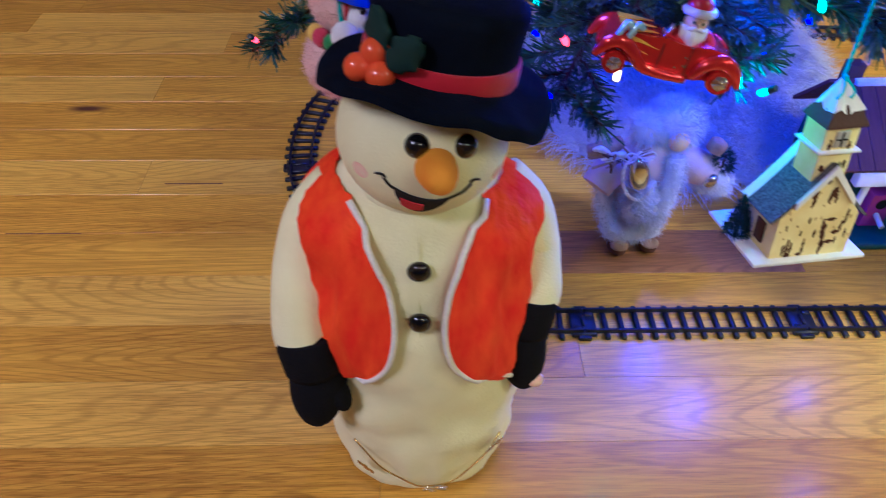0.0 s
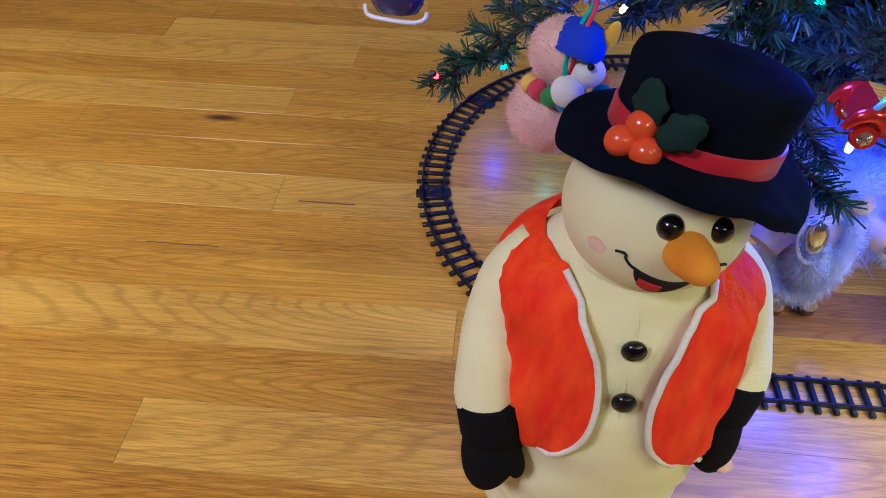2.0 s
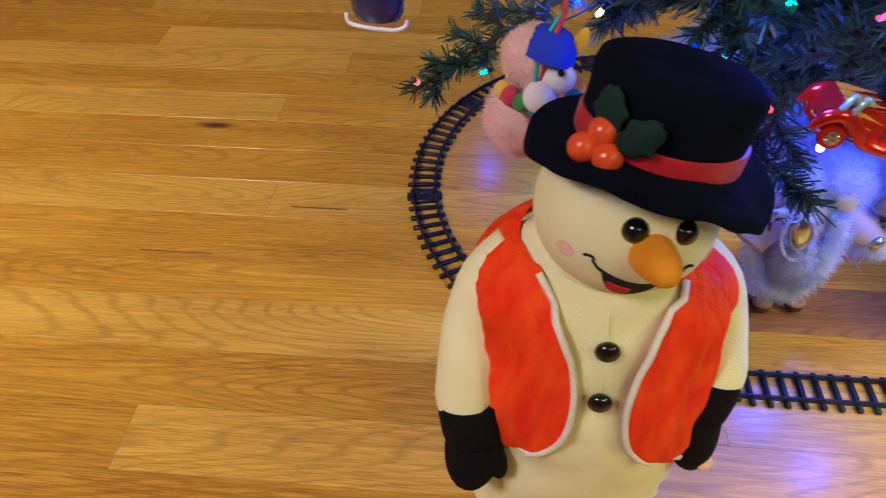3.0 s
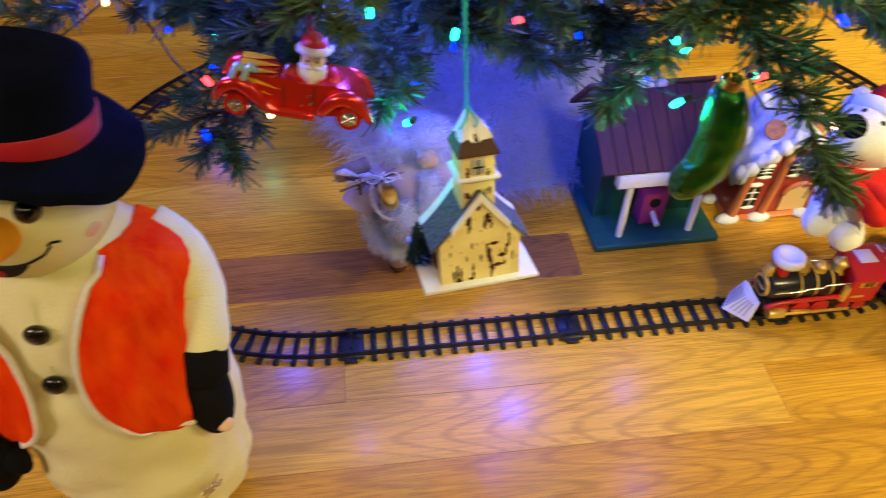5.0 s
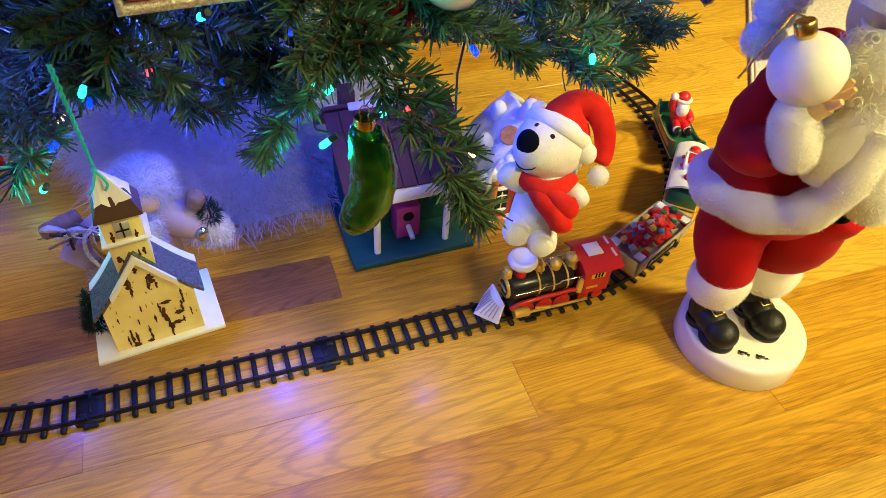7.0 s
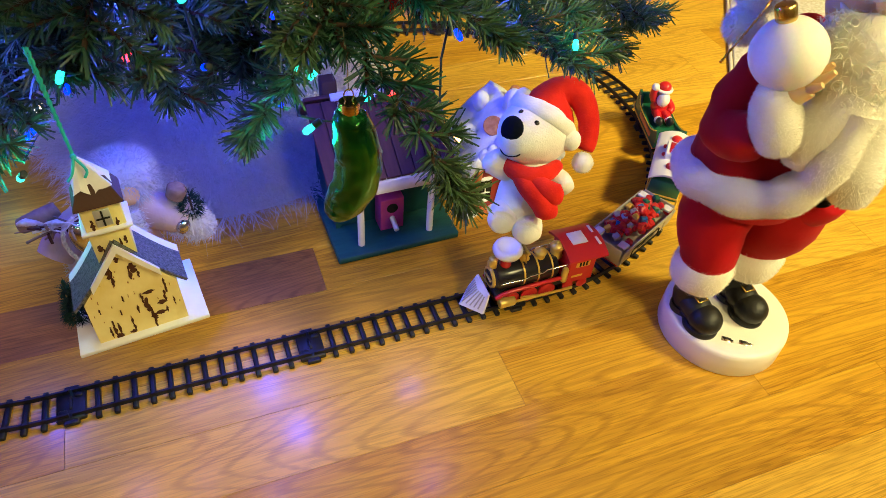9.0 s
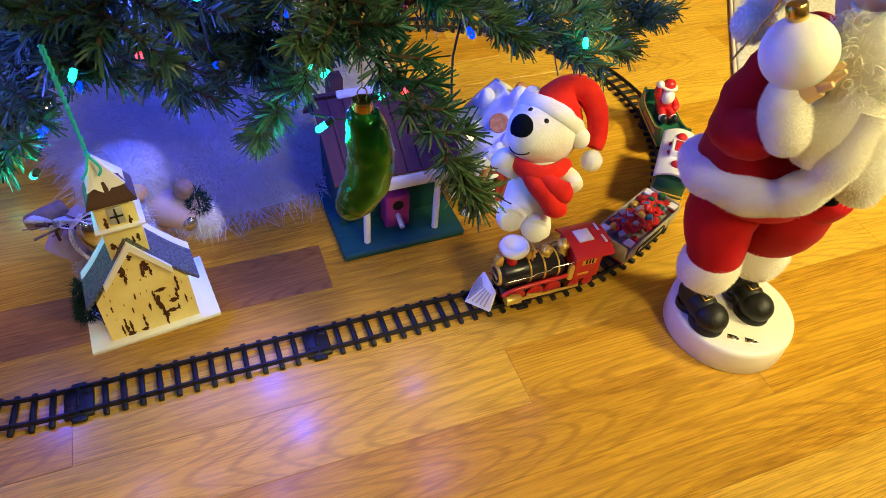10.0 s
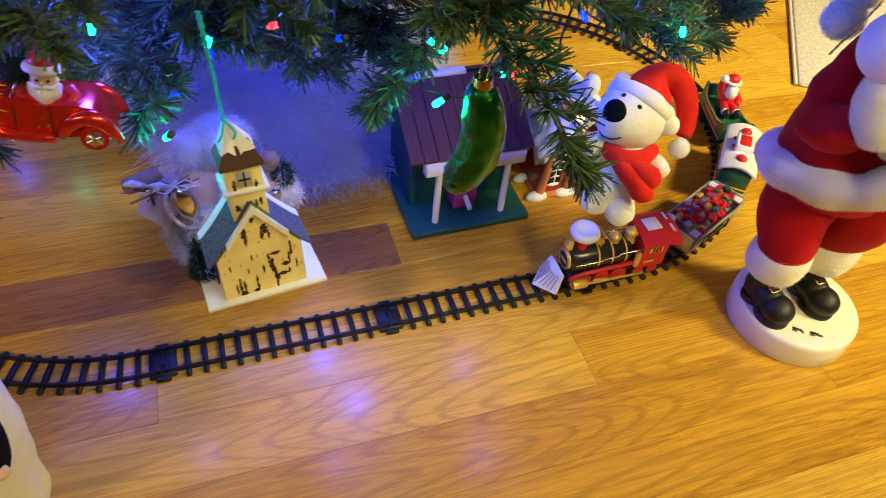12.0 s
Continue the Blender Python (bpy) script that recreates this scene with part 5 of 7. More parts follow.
for (hx, hy), (tx, ty), cz in (((-0.056, -0.036), (-0.012, -0.062), 0.121), ((-0.010, 0.026), (0.032, -0.002), 0.125)):
    heel, toe = Vector((hx, hy, 0)), Vector((tx, ty, 0))
    way = (toe - heel).normalized()
    turn = math.degrees(math.atan2(way.y, way.x))
    at = lambda t, z, up=0.0: tuple(heel.lerp(toe, t) + Vector((0, 0, z)))
    foot = pose(0, 0, 0, 0, 0, turn)
    g.add(ball(0.0240, 0.0225, 0.0200, 30, 18), Matrix.Translation(at(0.86, 0.0610)) @ foot, slot=1)
    g.add(ball(0.0330, 0.0200, 0.0200, 30, 18), Matrix.Translation(at(0.42, 0.0630)) @ foot @ T(0, 0, 0, 0, 10, 0), slot=1)
    g.add(ball(0.0210, 0.0195, 0.0240, 26, 16), Matrix.Translation(at(0.06, 0.0660)) @ foot, slot=1)
    g.add(lathe([(0.0, 0.0), (0.0225, 0.0), (0.0232, 0.003), (0.0225, 0.007), (0.0200, 0.009)], 30), Matrix.Translation(at(0.80, 0.0420)) @ foot @ T(s=(1.12, 1.0, 1.0)), slot=1)
    g.add(lathe([(0.0, 0.0), (0.0190, 0.0), (0.0196, 0.004), (0.0190, 0.010)], 26), Matrix.Translation(at(0.08, 0.0420)) @ foot, slot=1)
    g.add(box(0.036, 0.034, 0.010, 0.004), Matrix.Translation(at(0.42, 0.0425)) @ foot, slot=1)
    g.add(limb([at(0.02, 0.068), at(0.02, 0.088), at(0.02, 0.104)], [0.0200, 0.0200, 0.0190], 20), slot=1)
    bk = Matrix.Translation(at(0.46, 0.0815)) @ pose(0, 0, 0, 0, 0, turn) @ pose(0, 0, 0, 0, 12, 0)
    for m4, sz in ((T(0.0055, 0, 0), (0.0022, 0.017, 0.0022)), (T(-0.0055, 0, 0), (0.0022, 0.017, 0.0022)), (T(0, 0.0075, 0), (0.012, 0.0022, 0.0022)), (T(0, -0.0075, 0), (0.012, 0.0022, 0.0022))):
        g.add(box(*sz, 0.0006), bk @ m4, slot=6)
    cx, cy = at(0.05, 0)[:2]
    cf = moved(lathe([(0.024, -0.030), (0.034, -0.026), (0.0385, -0.009), (0.0385, 0.010), (0.034, 0.025), (0.024, 0.029)], 32), T(cx, cy, cz + 0.006, 0, 4, 0))
    furry.append((cf, 5200, 0.0045))
    hip = (-0.066, -0.006, 0.262) if hx < -0.03 else (-0.006, 0.014, 0.268)
    mid = (-0.070, -0.026, 0.200) if hx < -0.03 else (0.002, 0.018, 0.205)
    g.add(limb([(cx, cy, cz + 0.010), (cx - 0.002, cy, cz + 0.036), mid, hip], [0.034, 0.037, 0.046, 0.050], 32), slot=3)
torso = limb([(-0.056, 0.002, 0.240), (-0.056, 0.000, 0.275), (-0.058, 0.000, 0.315), (-0.062, 0.004, 0.355), (-0.066, 0.010, 0.395), (-0.064, 0.016, 0.425), (-0.056, 0.018, 0.446)], [0.070, 0.078, 0.074, 0.066, 0.055, 0.042, 0.024], 44)
tv = []
for x, y, z in torso[0]:
    a = math.atan2(y, x + 0.06)
    k = 1 + 0.022 * math.sin(5 * a + 14 * z) * max(0, 1 - abs(z - 0.31) / 0.09) + 0.018 * noise.noise(Vector((x * 30, y * 30, z * 18)))
    tv.append((-0.06 + (x + 0.06) * k, y * k, z))
g.add((tv, torso[1]), slot=3)
# hem, which turns up into the front trim of the coat
hem = smoothed([(-0.020, 0.072, 0.256), (-0.070, 0.078, 0.250), (-0.110, 0.050, 0.248), (-0.130, 0.004, 0.250), (-0.119, -0.040, 0.257), (-0.090, -0.068, 0.268), (-0.050, -0.084, 0.281), (-0.014, -0.087, 0.302), (0.006, -0.084, 0.335), (0.012, -0.078, 0.377), (0.010, -0.066, 0.415)], 5)
furry.append((tube(hem, [0.0215 + 0.0016 * math.sin(i * 0.9) for i in range(len(hem))], 18), 26000, 0.0042))
furry.append((limb([(-0.006, -0.056, 0.430), (-0.014, -0.070, 0.385), (-0.012, -0.076, 0.345)], [0.030, 0.030, 0.020], 20), 5000, 0.0045))
# the arm that holds the ball: sleeve with a fold at the elbow, fur cuff, hand
sleeve = limb([(-0.080, 0.000, 0.412), (-0.094, -0.022, 0.394), (-0.100, -0.044, 0.364), (-0.094, -0.066, 0.346), (-0.076, -0.086, 0.354), (-0.060, -0.094, 0.374)], [0.022, 0.028, 0.030, 0.030, 0.027, 0.023], 30)
g.add(([(x + 0.0022 * math.sin(160 * z + 40 * x), y + 0.0022 * math.sin(120 * z - 70 * x), z) for x, y, z in sleeve[0]], sleeve[1]), slot=3)
furry.append((limb([(-0.070, -0.092, 0.428), (-0.062, -0.098, 0.412), (-0.052, -0.100, 0.392), (-0.044, -0.098, 0.374), (-0.040, -0.096, 0.362)], [0.013, 0.0225, 0.0250, 0.0235, 0.0140], 26), 9000, 0.0040))
g.add(limb([(-0.060, -0.098, 0.412), (-0.050, -0.096, 0.424), (-0.042, -0.094, 0.436)], [0.0130, 0.0125, 0.0120], 16), slot=4)
for dx, dy, dz, r in ((0.004, 0.012, 0.026, 0.0050), (0.011, 0.004, 0.031, 0.0052), (0.016, -0.004, 0.028, 0.0050), (0.012, -0.012, 0.016, 0.0048), (-0.012, -0.010, 0.010, 0.0052)):
    g.add(limb([(-0.044, -0.094, 0.432), (-0.043 + dx * 0.6, -0.094 + dy * 0.8, 0.432 + dz * 0.55), (-0.042 + dx, -0.094 + dy, 0.432 + dz)], [r + 0.002, r, 0.0028], 12), slot=4)
# the other arm, hanging in a long white fur sleeve, and the dark belt end behind it
furry.append((limb([(0.006, -0.036, 0.456), (0.018, -0.040, 0.420), (0.030, -0.042, 0.375), (0.041, -0.044, 0.335), (0.046, -0.044, 0.306)], [0.0180, 0.0200, 0.0220, 0.0270, 0.0190], 24), 9000, 0.0050))
g.add(limb([(0.012, -0.020, 0.330), (0.020, -0.022, 0.300), (0.026, -0.022, 0.276)], [0.013, 0.015, 0.013], 14), slot=8)
g.add(limb([(-0.010, 0.012, 0.250), (0.020, 0.010, 0.262), (0.036, 0.004, 0.280)], [0.046, 0.040, 0.026], 22), slot=3)
# head bent forward, face, beard with loose curls, moustache, hat
g.add(ball(0.042, 0.040, 0.048, 28, 18), T(-0.030, -0.004, 0.500), slot=4)
g.add(ball(0.0100, n=16, k=10), T(-0.016, -0.048, 0.512), slot=4)
beard = limb([(-0.022, -0.030, 0.486), (-0.016, -0.042, 0.462), (-0.010, -0.048, 0.436), (-0.004, -0.048, 0.412)], [0.036, 0.042, 0.038, 0.022], 28)
g.add(beard, slot=5)
rc = random.Random(4)
nb = len(beard[0])
for k in range(210):
    c = Vector(beard[0][rc.randrange(nb)]) + Vector((rc.uniform(-0.004, 0.004), rc.uniform(-0.006, 0.001), rc.uniform(-0.004, 0.004)))
    if c.y > 0.0:
        c.y = -0.020 - 0.02 * rc.random()
    r, tw, e = rc.uniform(0.0035, 0.0090), rc.uniform(0, 6), rc.choice((-1, 1))
    ax = Vector((rc.uniform(-1, 1), rc.uniform(-1, 1), rc.uniform(-0.4, 0.4))).normalized()
    q = ax.to_track_quat("Z", "X")
    g.add(tube([c + q @ Vector((r * (1 - 0.04 * i) * math.cos(e * i * 0.62 + tw), r * (1 - 0.04 * i) * math.sin(e * i * 0.62 + tw), 0.0007 * i)) for i in range(15)], 0.0006, 4), slot=5)
g.add(fur(beard, 2600, 0.014, 0.0005, 0.9, 0.5, 12), slot=5)
for s in (-1, 1):
    for j in range(5):
        g.add(limb([(-0.017, -0.050, 0.500 - 0.0015 * j), (-0.017 + s * 0.013, -0.052 + 0.002 * j, 0.495 - 0.002 * j), (-0.017 + s * 0.028, -0.044 + 0.002 * j, 0.493 - 0.001 * j), (-0.017 + s * 0.038, -0.032, 0.498)], [0.0036, 0.0042, 0.0034, 0.0012], 9), slot=5)
g.add(limb([(-0.024, -0.0475, 0.486), (-0.016, -0.050, 0.484), (-0.008, -0.048, 0.486)], [0.0022, 0.0030, 0.0022], 10), slot=3)
furry.append((tube([(0.050 * math.cos(a) - 0.032, 0.048 * math.sin(a) + 0.002, 0.536 + 0.010 * math.sin(a)) for a in [2 * math.pi * i / 28 for i in range(28)]], 0.016, 14, True), 3600, 0.006))
g.add(limb([(-0.034, 0.004, 0.545), (-0.050, 0.012, 0.585), (-0.085, 0.030, 0.590), (-0.118, 0.045, 0.545)], [0.046, 0.034, 0.024, 0.016], 22), slot=3)
for sh, cnt, ln, sd in ((limb([(-0.118, 0.040, 0.540), (-0.134, 0.040, 0.490), (-0.140, 0.036, 0.440)], [0.018, 0.026, 0.022], 20), 4200, 0.007, 91), (moved(ball(0.021, n=20, k=14), T(-0.138, 0.024, 0.420)), 2600, 0.006, 92)):
    g.add(sh, slot=9)
    g.add(fur(sh, cnt, ln, 0.0006, 0.4, 0.2, sd), slot=9)
for k, (sh, cnt, ln) in enumerate(furry):
    g.add(sh, slot=2)
    g.add(fur(sh, int(cnt * 1.3), ln * 0.62, 0.00042, 0.30, 0.15, 20 + k), slot=2)
santa = g.make("santa_doll", sm, None, "", 60)
santa.matrix_world = pose(1.0735, 0.536, 0.0, 0, 0, -56.2)
lean = santa.matrix_world.to_3x3().inverted() @ Vector((0.91, -0.41, 0.0)) * 0.030
for vert in santa.data.vertices:
    vert.co += lean * max(0.0, vert.co.z - 0.06)
tagged(santa, "bowing Santa doll in a red velour suit on a white base", "Santa doll")

bo = thing("glass_ball_ornament", "frosted white glass ball with gold cap, held by the doll", "ornament", tuple(santa.matrix_world @ (Vector((-0.072, -0.088, 0.457)) + lean * 0.40)))
one("globe", ball(0.0362, n=56, k=40), FROST, bo, smooth=180)
bc = Vector((-0.30, 0.25, 0.88)).to_track_quat("Z", "X").to_matrix().to_4x4()
one("cap", moved(lathe([(0.0095, 0.0350), (0.0100, 0.0360), (0.0100, 0.0480), (0.0088, 0.0500), (0.0, 0.0508)], 28, wob=0.02), bc), GOLD, bo, "gold metal cap")
cordp = smoothed([bc @ Vector((0.0, 0.0, 0.054)), bc @ Vector((-0.010, 0.004, 0.056)), Vector((-0.036, 0.016, 0.040)), Vector((-0.046, 0.020, 0.012)), Vector((-0.058, 0.022, -0.014))], 7)
one("cord", joined(*[tube([p + Vector((0.0009 * math.cos(2.2 * i + k * 3.1), 0.0009 * math.sin(2.2 * i + k * 3.1), 0)) for i, p in enumerate(cordp)], 0.0008, 6) for k in (0, 1)]), GOLD, bo, "twisted gold cord", smooth=180)

TWIG = mat("pale_twig", (0.34, 0.22, 0.15), 0.85, col2=(0.20, 0.12, 0.08), scale=60, bump=0.3)

PINK_FELT = mat("pale_pink_felt", (0.62, 0.46, 0.46), 0.9, col2=(0.52, 0.38, 0.39), scale=40, bump=0.3, bscale=300)
STEEL = mat("polished_steel", (0.66, 0.66, 0.70), 0.14, metal=1.0, scale=40)

# ---- fur-trimmed winter doll with a polished oval on a cord, one mesh ----
g = Geo()
gm = [FUR_COOL, LEATHER, BARK, LEAF, SKIN, SILVER, MAT_CREAM, TWIG, PINK_FELT, STEEL, GOLD]
for x in (-0.024, 0.024):
    g.add(ball(0.015, 0.021, 0.012, 18, 10), T(x, -0.014, 0.012), slot=2)
    g.add(ball(0.014, 0.012, 0.006, 18, 10), T(x, -0.022, 0.019), slot=7)
g.add(limb([(0.004, 0.008, 0.066), (0, 0.008, 0.090), (-0.004, 0.008, 0.125), (0.000, 0.010, 0.165), (0.006, 0.012, 0.190)], [0.044, 0.050, 0.050, 0.042, 0.028], 30), slot=8)
for sx, ex, ez in ((-1, -0.080, 0.138), (1, 0.088, 0.146)):
    g.add(limb([(0.034 * sx, 0.004, 0.166), (0.060 * sx, -0.008, 0.156), (ex, -0.020, ez)], [0.024, 0.025, 0.022], 18), slot=8)
coat_edge = smoothed([(-0.052, 0.010, 0.150), (-0.060, -0.010, 0.110), (-0.050, -0.034, 0.076), (-0.022, -0.048, 0.072), (-0.002, -0.050, 0.092), (0.012, -0.048, 0.126), (0.020, -0.040, 0.160), (0.020, -0.030, 0.190)], 5)
furry = [(limb([(-0.024, 0, 0.022), (-0.024, 0.002, 0.046), (-0.022, 0.006, 0.076)], [0.018, 0.021, 0.022], 18), 900, 0.010), (limb([(0.024, 0, 0.022), (0.024, 0.002, 0.046), (0.022, 0.006, 0.076)], [0.018, 0.021, 0.022], 18), 900, 0.010),
         (tube(coat_edge, 0.0125, 12), 3000, 0.010), (moved(ball(0.034, 0.032, 0.032, 24, 16), T(0.026, 0.012, 0.214)), 2200, 0.016), (moved(ball(0.022, 0.020, 0.024, 20, 12), T(-0.012, 0.008, 0.212)), 1200, 0.014),
         (limb([(0.078, -0.016, 0.150), (0.096, -0.020, 0.132), (0.106, -0.022, 0.118)], [0.022, 0.022, 0.014], 18), 1300, 0.010),
         (limb([(-0.022, -0.030, 0.150), (-0.016, -0.036, 0.120), (-0.020, -0.030, 0.090)], [0.020, 0.028, 0.022], 20), 2000, 0.012)]
for k, (sh, cnt, ln) in enumerate(furry):
    g.add(sh, slot=0)
    g.add(fur(sh, cnt, ln, 0.0009, 0.55, 0.4, 60 + k), slot=0)
g.add(ball(0.0150, 0.0110, 0.0300, 26, 18), T(-0.036, -0.050, 0.178, 0, -14, 0), slot=9)
g.add(ball(0.010, 0.009, 0.012, 18, 12), T(0.078, -0.036, 0.148, 0, 20, 0), slot=9)
braid = smoothed([(-0.040, -0.046, 0.214), (-0.056, -0.048, 0.198), (-0.058, -0.052, 0.172), (-0.046, -0.056, 0.148), (-0.028, -0.058, 0.142), (-0.014, -0.054, 0.158)], 8)
for ph in (0.0, 2.1, 4.2):
    g.add(tube([p + Vector((0.0018 * math.cos(1.1 * i + ph), 0, 0.0018 * math.sin(1.1 * i + ph))) for i, p in enumerate(braid)], 0.0013, 6), slot=6)
# a bundle of twigs and a pale ribbon bow held in one arm
rg2 = random.Random(2)
for k in range(26):
    a = rg2.uniform(0, 6.28)
    c = Vector((-0.062 + rg2.uniform(-0.016, 0.016), -0.030, 0.192 + rg2.uniform(-0.006, 0.006)))
    e = c + Vector((0.036 * math.cos(a), -0.014 * rg2.random(), 0.006 + 0.016 * math.sin(a)))
    g.add(tube(smoothed([c, (c + e) / 2 + Vector((0, -0.004, 0.004)), e], 3), rg2.uniform(0.0008, 0.0020), 5), slot=rg2.choice([2, 2, 6, 7, 7]))
for s in (-1, 1):
    g.add(tube(smoothed([(-0.044, -0.052, 0.212), (-0.044 + s * 0.014, -0.056, 0.221), (-0.044 + s * 0.022, -0.054, 0.212), (-0.044 + s * 0.010, -0.056, 0.206), (-0.044, -0.052, 0.212)], 5), 0.0010, 6), slot=6)
    g.add(limb([(-0.074, -0.030, 0.202), (-0.074 + s * 0.016, -0.034, 0.208 - s * 0.006), (-0.074 + s * 0.026, -0.032, 0.204 - s * 0.008)], [0.002, 0.005, 0.002], 10), slot=6)
g.add(limb([(-0.100, -0.016, 0.196), (-0.078, -0.020, 0.204), (-0.056, -0.016, 0.210)], [0.010, 0.012, 0.009], 12), slot=7)
# a sprig in the other hand
g.add(tube([(0.096, -0.024, 0.150), (0.094, -0.026, 0.186)], 0.0016, 6), slot=2)
g.add(fur(moved(lathe([(0.006, 0.0), (0.012, 0.012), (0.0, 0.040)], 12), T(0.094, -0.024, 0.156)), 520, 0.012, 0.0011, 0.6, 0.1, 71), slot=3)
g.add(lathe([(0.012, 0.0), (0.013, 0.014), (0.009, 0.018), (0.0, 0.017)], 14), T(0.078, -0.018, 0.186, 0, 24, 0), slot=7)
g.add(ball(0.0060, n=16, k=10), T(0.030, -0.046, 0.140), slot=5)
g.add(ball(0.015, 0.010, 0.014, 18, 10), T(0.024, -0.020, 0.206), slot=4)
doll = g.make("fur_doll", gm, None, "", 60)
doll.matrix_world = T(0.298, 0.838, 0.0, 0, 0, 6, 0.97)
tagged(doll, "white furry winter doll with a twig bundle, standing on the floor", "doll")

# ---- red roadster ornament ----
car = thing("car_ornament", "shiny red roadster ornament with flames, hung on a ribbon", "ornament", (0.195, 0.614, 0.4390), -5.5, lean=(-4, 9))
car.scale = (0.92, 0.92, 0.92)
# x runs along the car: bonnet at -x, boot at +x
side = [(-0.062, 0.004), (-0.058, 0.018), (-0.050, 0.026), (-0.020, 0.024), (-0.014, 0.026), (0.010, 0.022), (0.030, 0.024), (0.046, 0.022), (0.058, 0.014), (0.064, 0.000), (0.060, -0.004), (0.034, -0.006), (0.020, -0.008), (-0.024, -0.006), (-0.034, -0.002)]
one("body", prism(side, -0.020, 0.020), CARPAINT, car, "glossy red bodywork", smooth=35)
for s in (-1, 1):
    one("front_fender", moved(limb([(-0.068, 0, 0.000), (-0.060, 0, 0.013), (-0.048, 0, 0.017), (-0.034, 0, 0.008), (-0.020, 0, -0.004), (0.018, 0, -0.007)], [0.003, 0.0065, 0.007, 0.0065, 0.005, 0.004], 12), T(0, s * 0.023, 0)), CARPAINT, car, smooth=180)
    one("rear_fender", moved(limb([(0.022, 0, -0.004), (0.032, 0, 0.010), (0.046, 0, 0.015), (0.058, 0, 0.008), (0.068, 0, -0.006)], [0.004, 0.0065, 0.0075, 0.0065, 0.003], 12), T(0, s * 0.023, 0)), CARPAINT, car, smooth=180)
    for x, r in ((-0.050, 0.0100), (0.048, 0.0112)):
        wh = one("wheel", moved(lathe([(0.004, -0.004), (r, -0.004), (r + 0.001, 0.0), (r, 0.004), (0.004, 0.004)], 24), T(x, s * 0.024, -0.002, 90, 0, 0)), CARPAINT, car, "red tyre with a silver hub", smooth=40)
        hub = Geo().add(lathe([(0.0, 0.0055), (r * 0.3, 0.0055), (r * 0.62, 0.0045), (r * 0.66, -0.0045), (r * 0.3, -0.0055), (0.0, -0.0055)], 16))
        hub.make("hub", SILVER, wh).matrix_local = T(x, s * 0.024, -0.002, 90, 0, 0)
        for k in range(3):
            one("spoke", moved(box(0.002, r * 1.24, 0.0125, 0.0003), T(x, s * 0.024, -0.002, 90, 0, 0) @ T(0, 0, -0.006, 0, 0, 60 * k)), SILVER, wh, smooth=0)
    for k, (x0, z0, ln, hi) in enumerate(((-0.050, 0.0165, 0.036, 0.0058), (-0.049, 0.0100, 0.028, 0.0050), (-0.047, 0.0040, 0.016, 0.0036))):
        top = [(x0 + ln * t, z0 + hi * (1 - t) ** 1.3 + 0.0022 * math.sin(4.2 * t)) for t in (0, 0.15, 0.3, 0.5, 0.7, 0.85, 1.0)]
        low = [(x0 + ln * t, z0 + 0.0022 * math.sin(4.2 * t) - 0.0012 * (1 - t)) for t in (0.85, 0.7, 0.5, 0.3, 0.15, 0)]
        one("flame_decal", moved(prism(low[::-1] + top[::-1], -0.0003, 0.0003), T(0, s * 0.0204, 0)), FLAME, car, "yellow flame decal", smooth=0)
    for x in (-0.010, 0.016):
        one("door_seam", moved(box(0.0010, 0.0006, 0.026, 0.0002), T(x, s * 0.0202, -0.005)), DARK, car, smooth=0)
for y in (-0.013, 0.0, 0.013):
    tongue = [(-0.050, y - 0.005), (-0.036, y - 0.0045), (-0.024, y - 0.001), (-0.017, y), (-0.026, y + 0.002), (-0.040, y + 0.005), (-0.050, y + 0.005)]
    one("bonnet_flame", moved(prism(tongue, -0.0005, 0.0005), T(0, 0, 0.0262, -90, 0, 0)), FLAME, car, smooth=0)
one("windscreen", moved(box(0.0016, 0.032, 0.014, 0.0004), T(-0.012, 0, 0.024, 0, 22, 0)), SILVER, car, "small raked windscreen")
for k in range(2):
    one("parcel", moved(box(0.012, 0.010, 0.014, 0.001), T(-0.004 + 0.010 * k, 0.012 - 0.010 * k, 0.022, 0, 0, 25 * k)), PEARL_TEAL, car, "teal parcel behind the driver")
for k in range(2):
    one("candy_cane", tube(smoothed([(-0.058 + 0.010 * k, -0.020, 0.008), (-0.053 + 0.010 * k, -0.024, 0.024), (-0.048 + 0.010 * k, -0.022, 0.034), (-0.043 + 0.010 * k, -0.022, 0.030)]), 0.0028, 8), PEARL_TEAL, car, "glittery teal candy cane", smooth=180)
dr = Geo()
dr.add(ball(0.016, 0.014, 0.016, 18, 12), T(0.024, -0.002, 0.024), slot=0)
dr.add(ball(0.0105, 0.010, 0.012, 18, 12), T(0.026, -0.006, 0.044), slot=1)
for k in range(7):
    a = radians(-60 + 20 * k)
    dr.add(limb([(0.026 + 0.010 * math.sin(a), -0.006 - 0.007 * math.cos(a), 0.043 - 0.004 * math.cos(a)), (0.026 + 0.009 * math.sin(a), -0.008 - 0.008 * math.cos(a), 0.033), (0.026 + 0.003 * math.sin(a), -0.010 - 0.006 * math.cos(a), 0.0225 + 0.004 * abs(math.sin(a)))], [0.0038, 0.0042, 0.0012], 8), slot=2)
for s in (-1, 1):
    dr.add(limb([(0.026, -0.0165, 0.0415), (0.026 + 0.004 * s, -0.0165, 0.0405), (0.026 + 0.008 * s, -0.0135, 0.0385)], [0.0016, 0.0022, 0.0010], 8), slot=2)
    dr.add(limb([(0.026 + 0.014 * s, 0.0, 0.032), (0.026 + 0.020 * s, -0.006, 0.026), (0.026 + 0.014 * s, -0.014, 0.022)], [0.006, 0.006, 0.005], 10), slot=0)
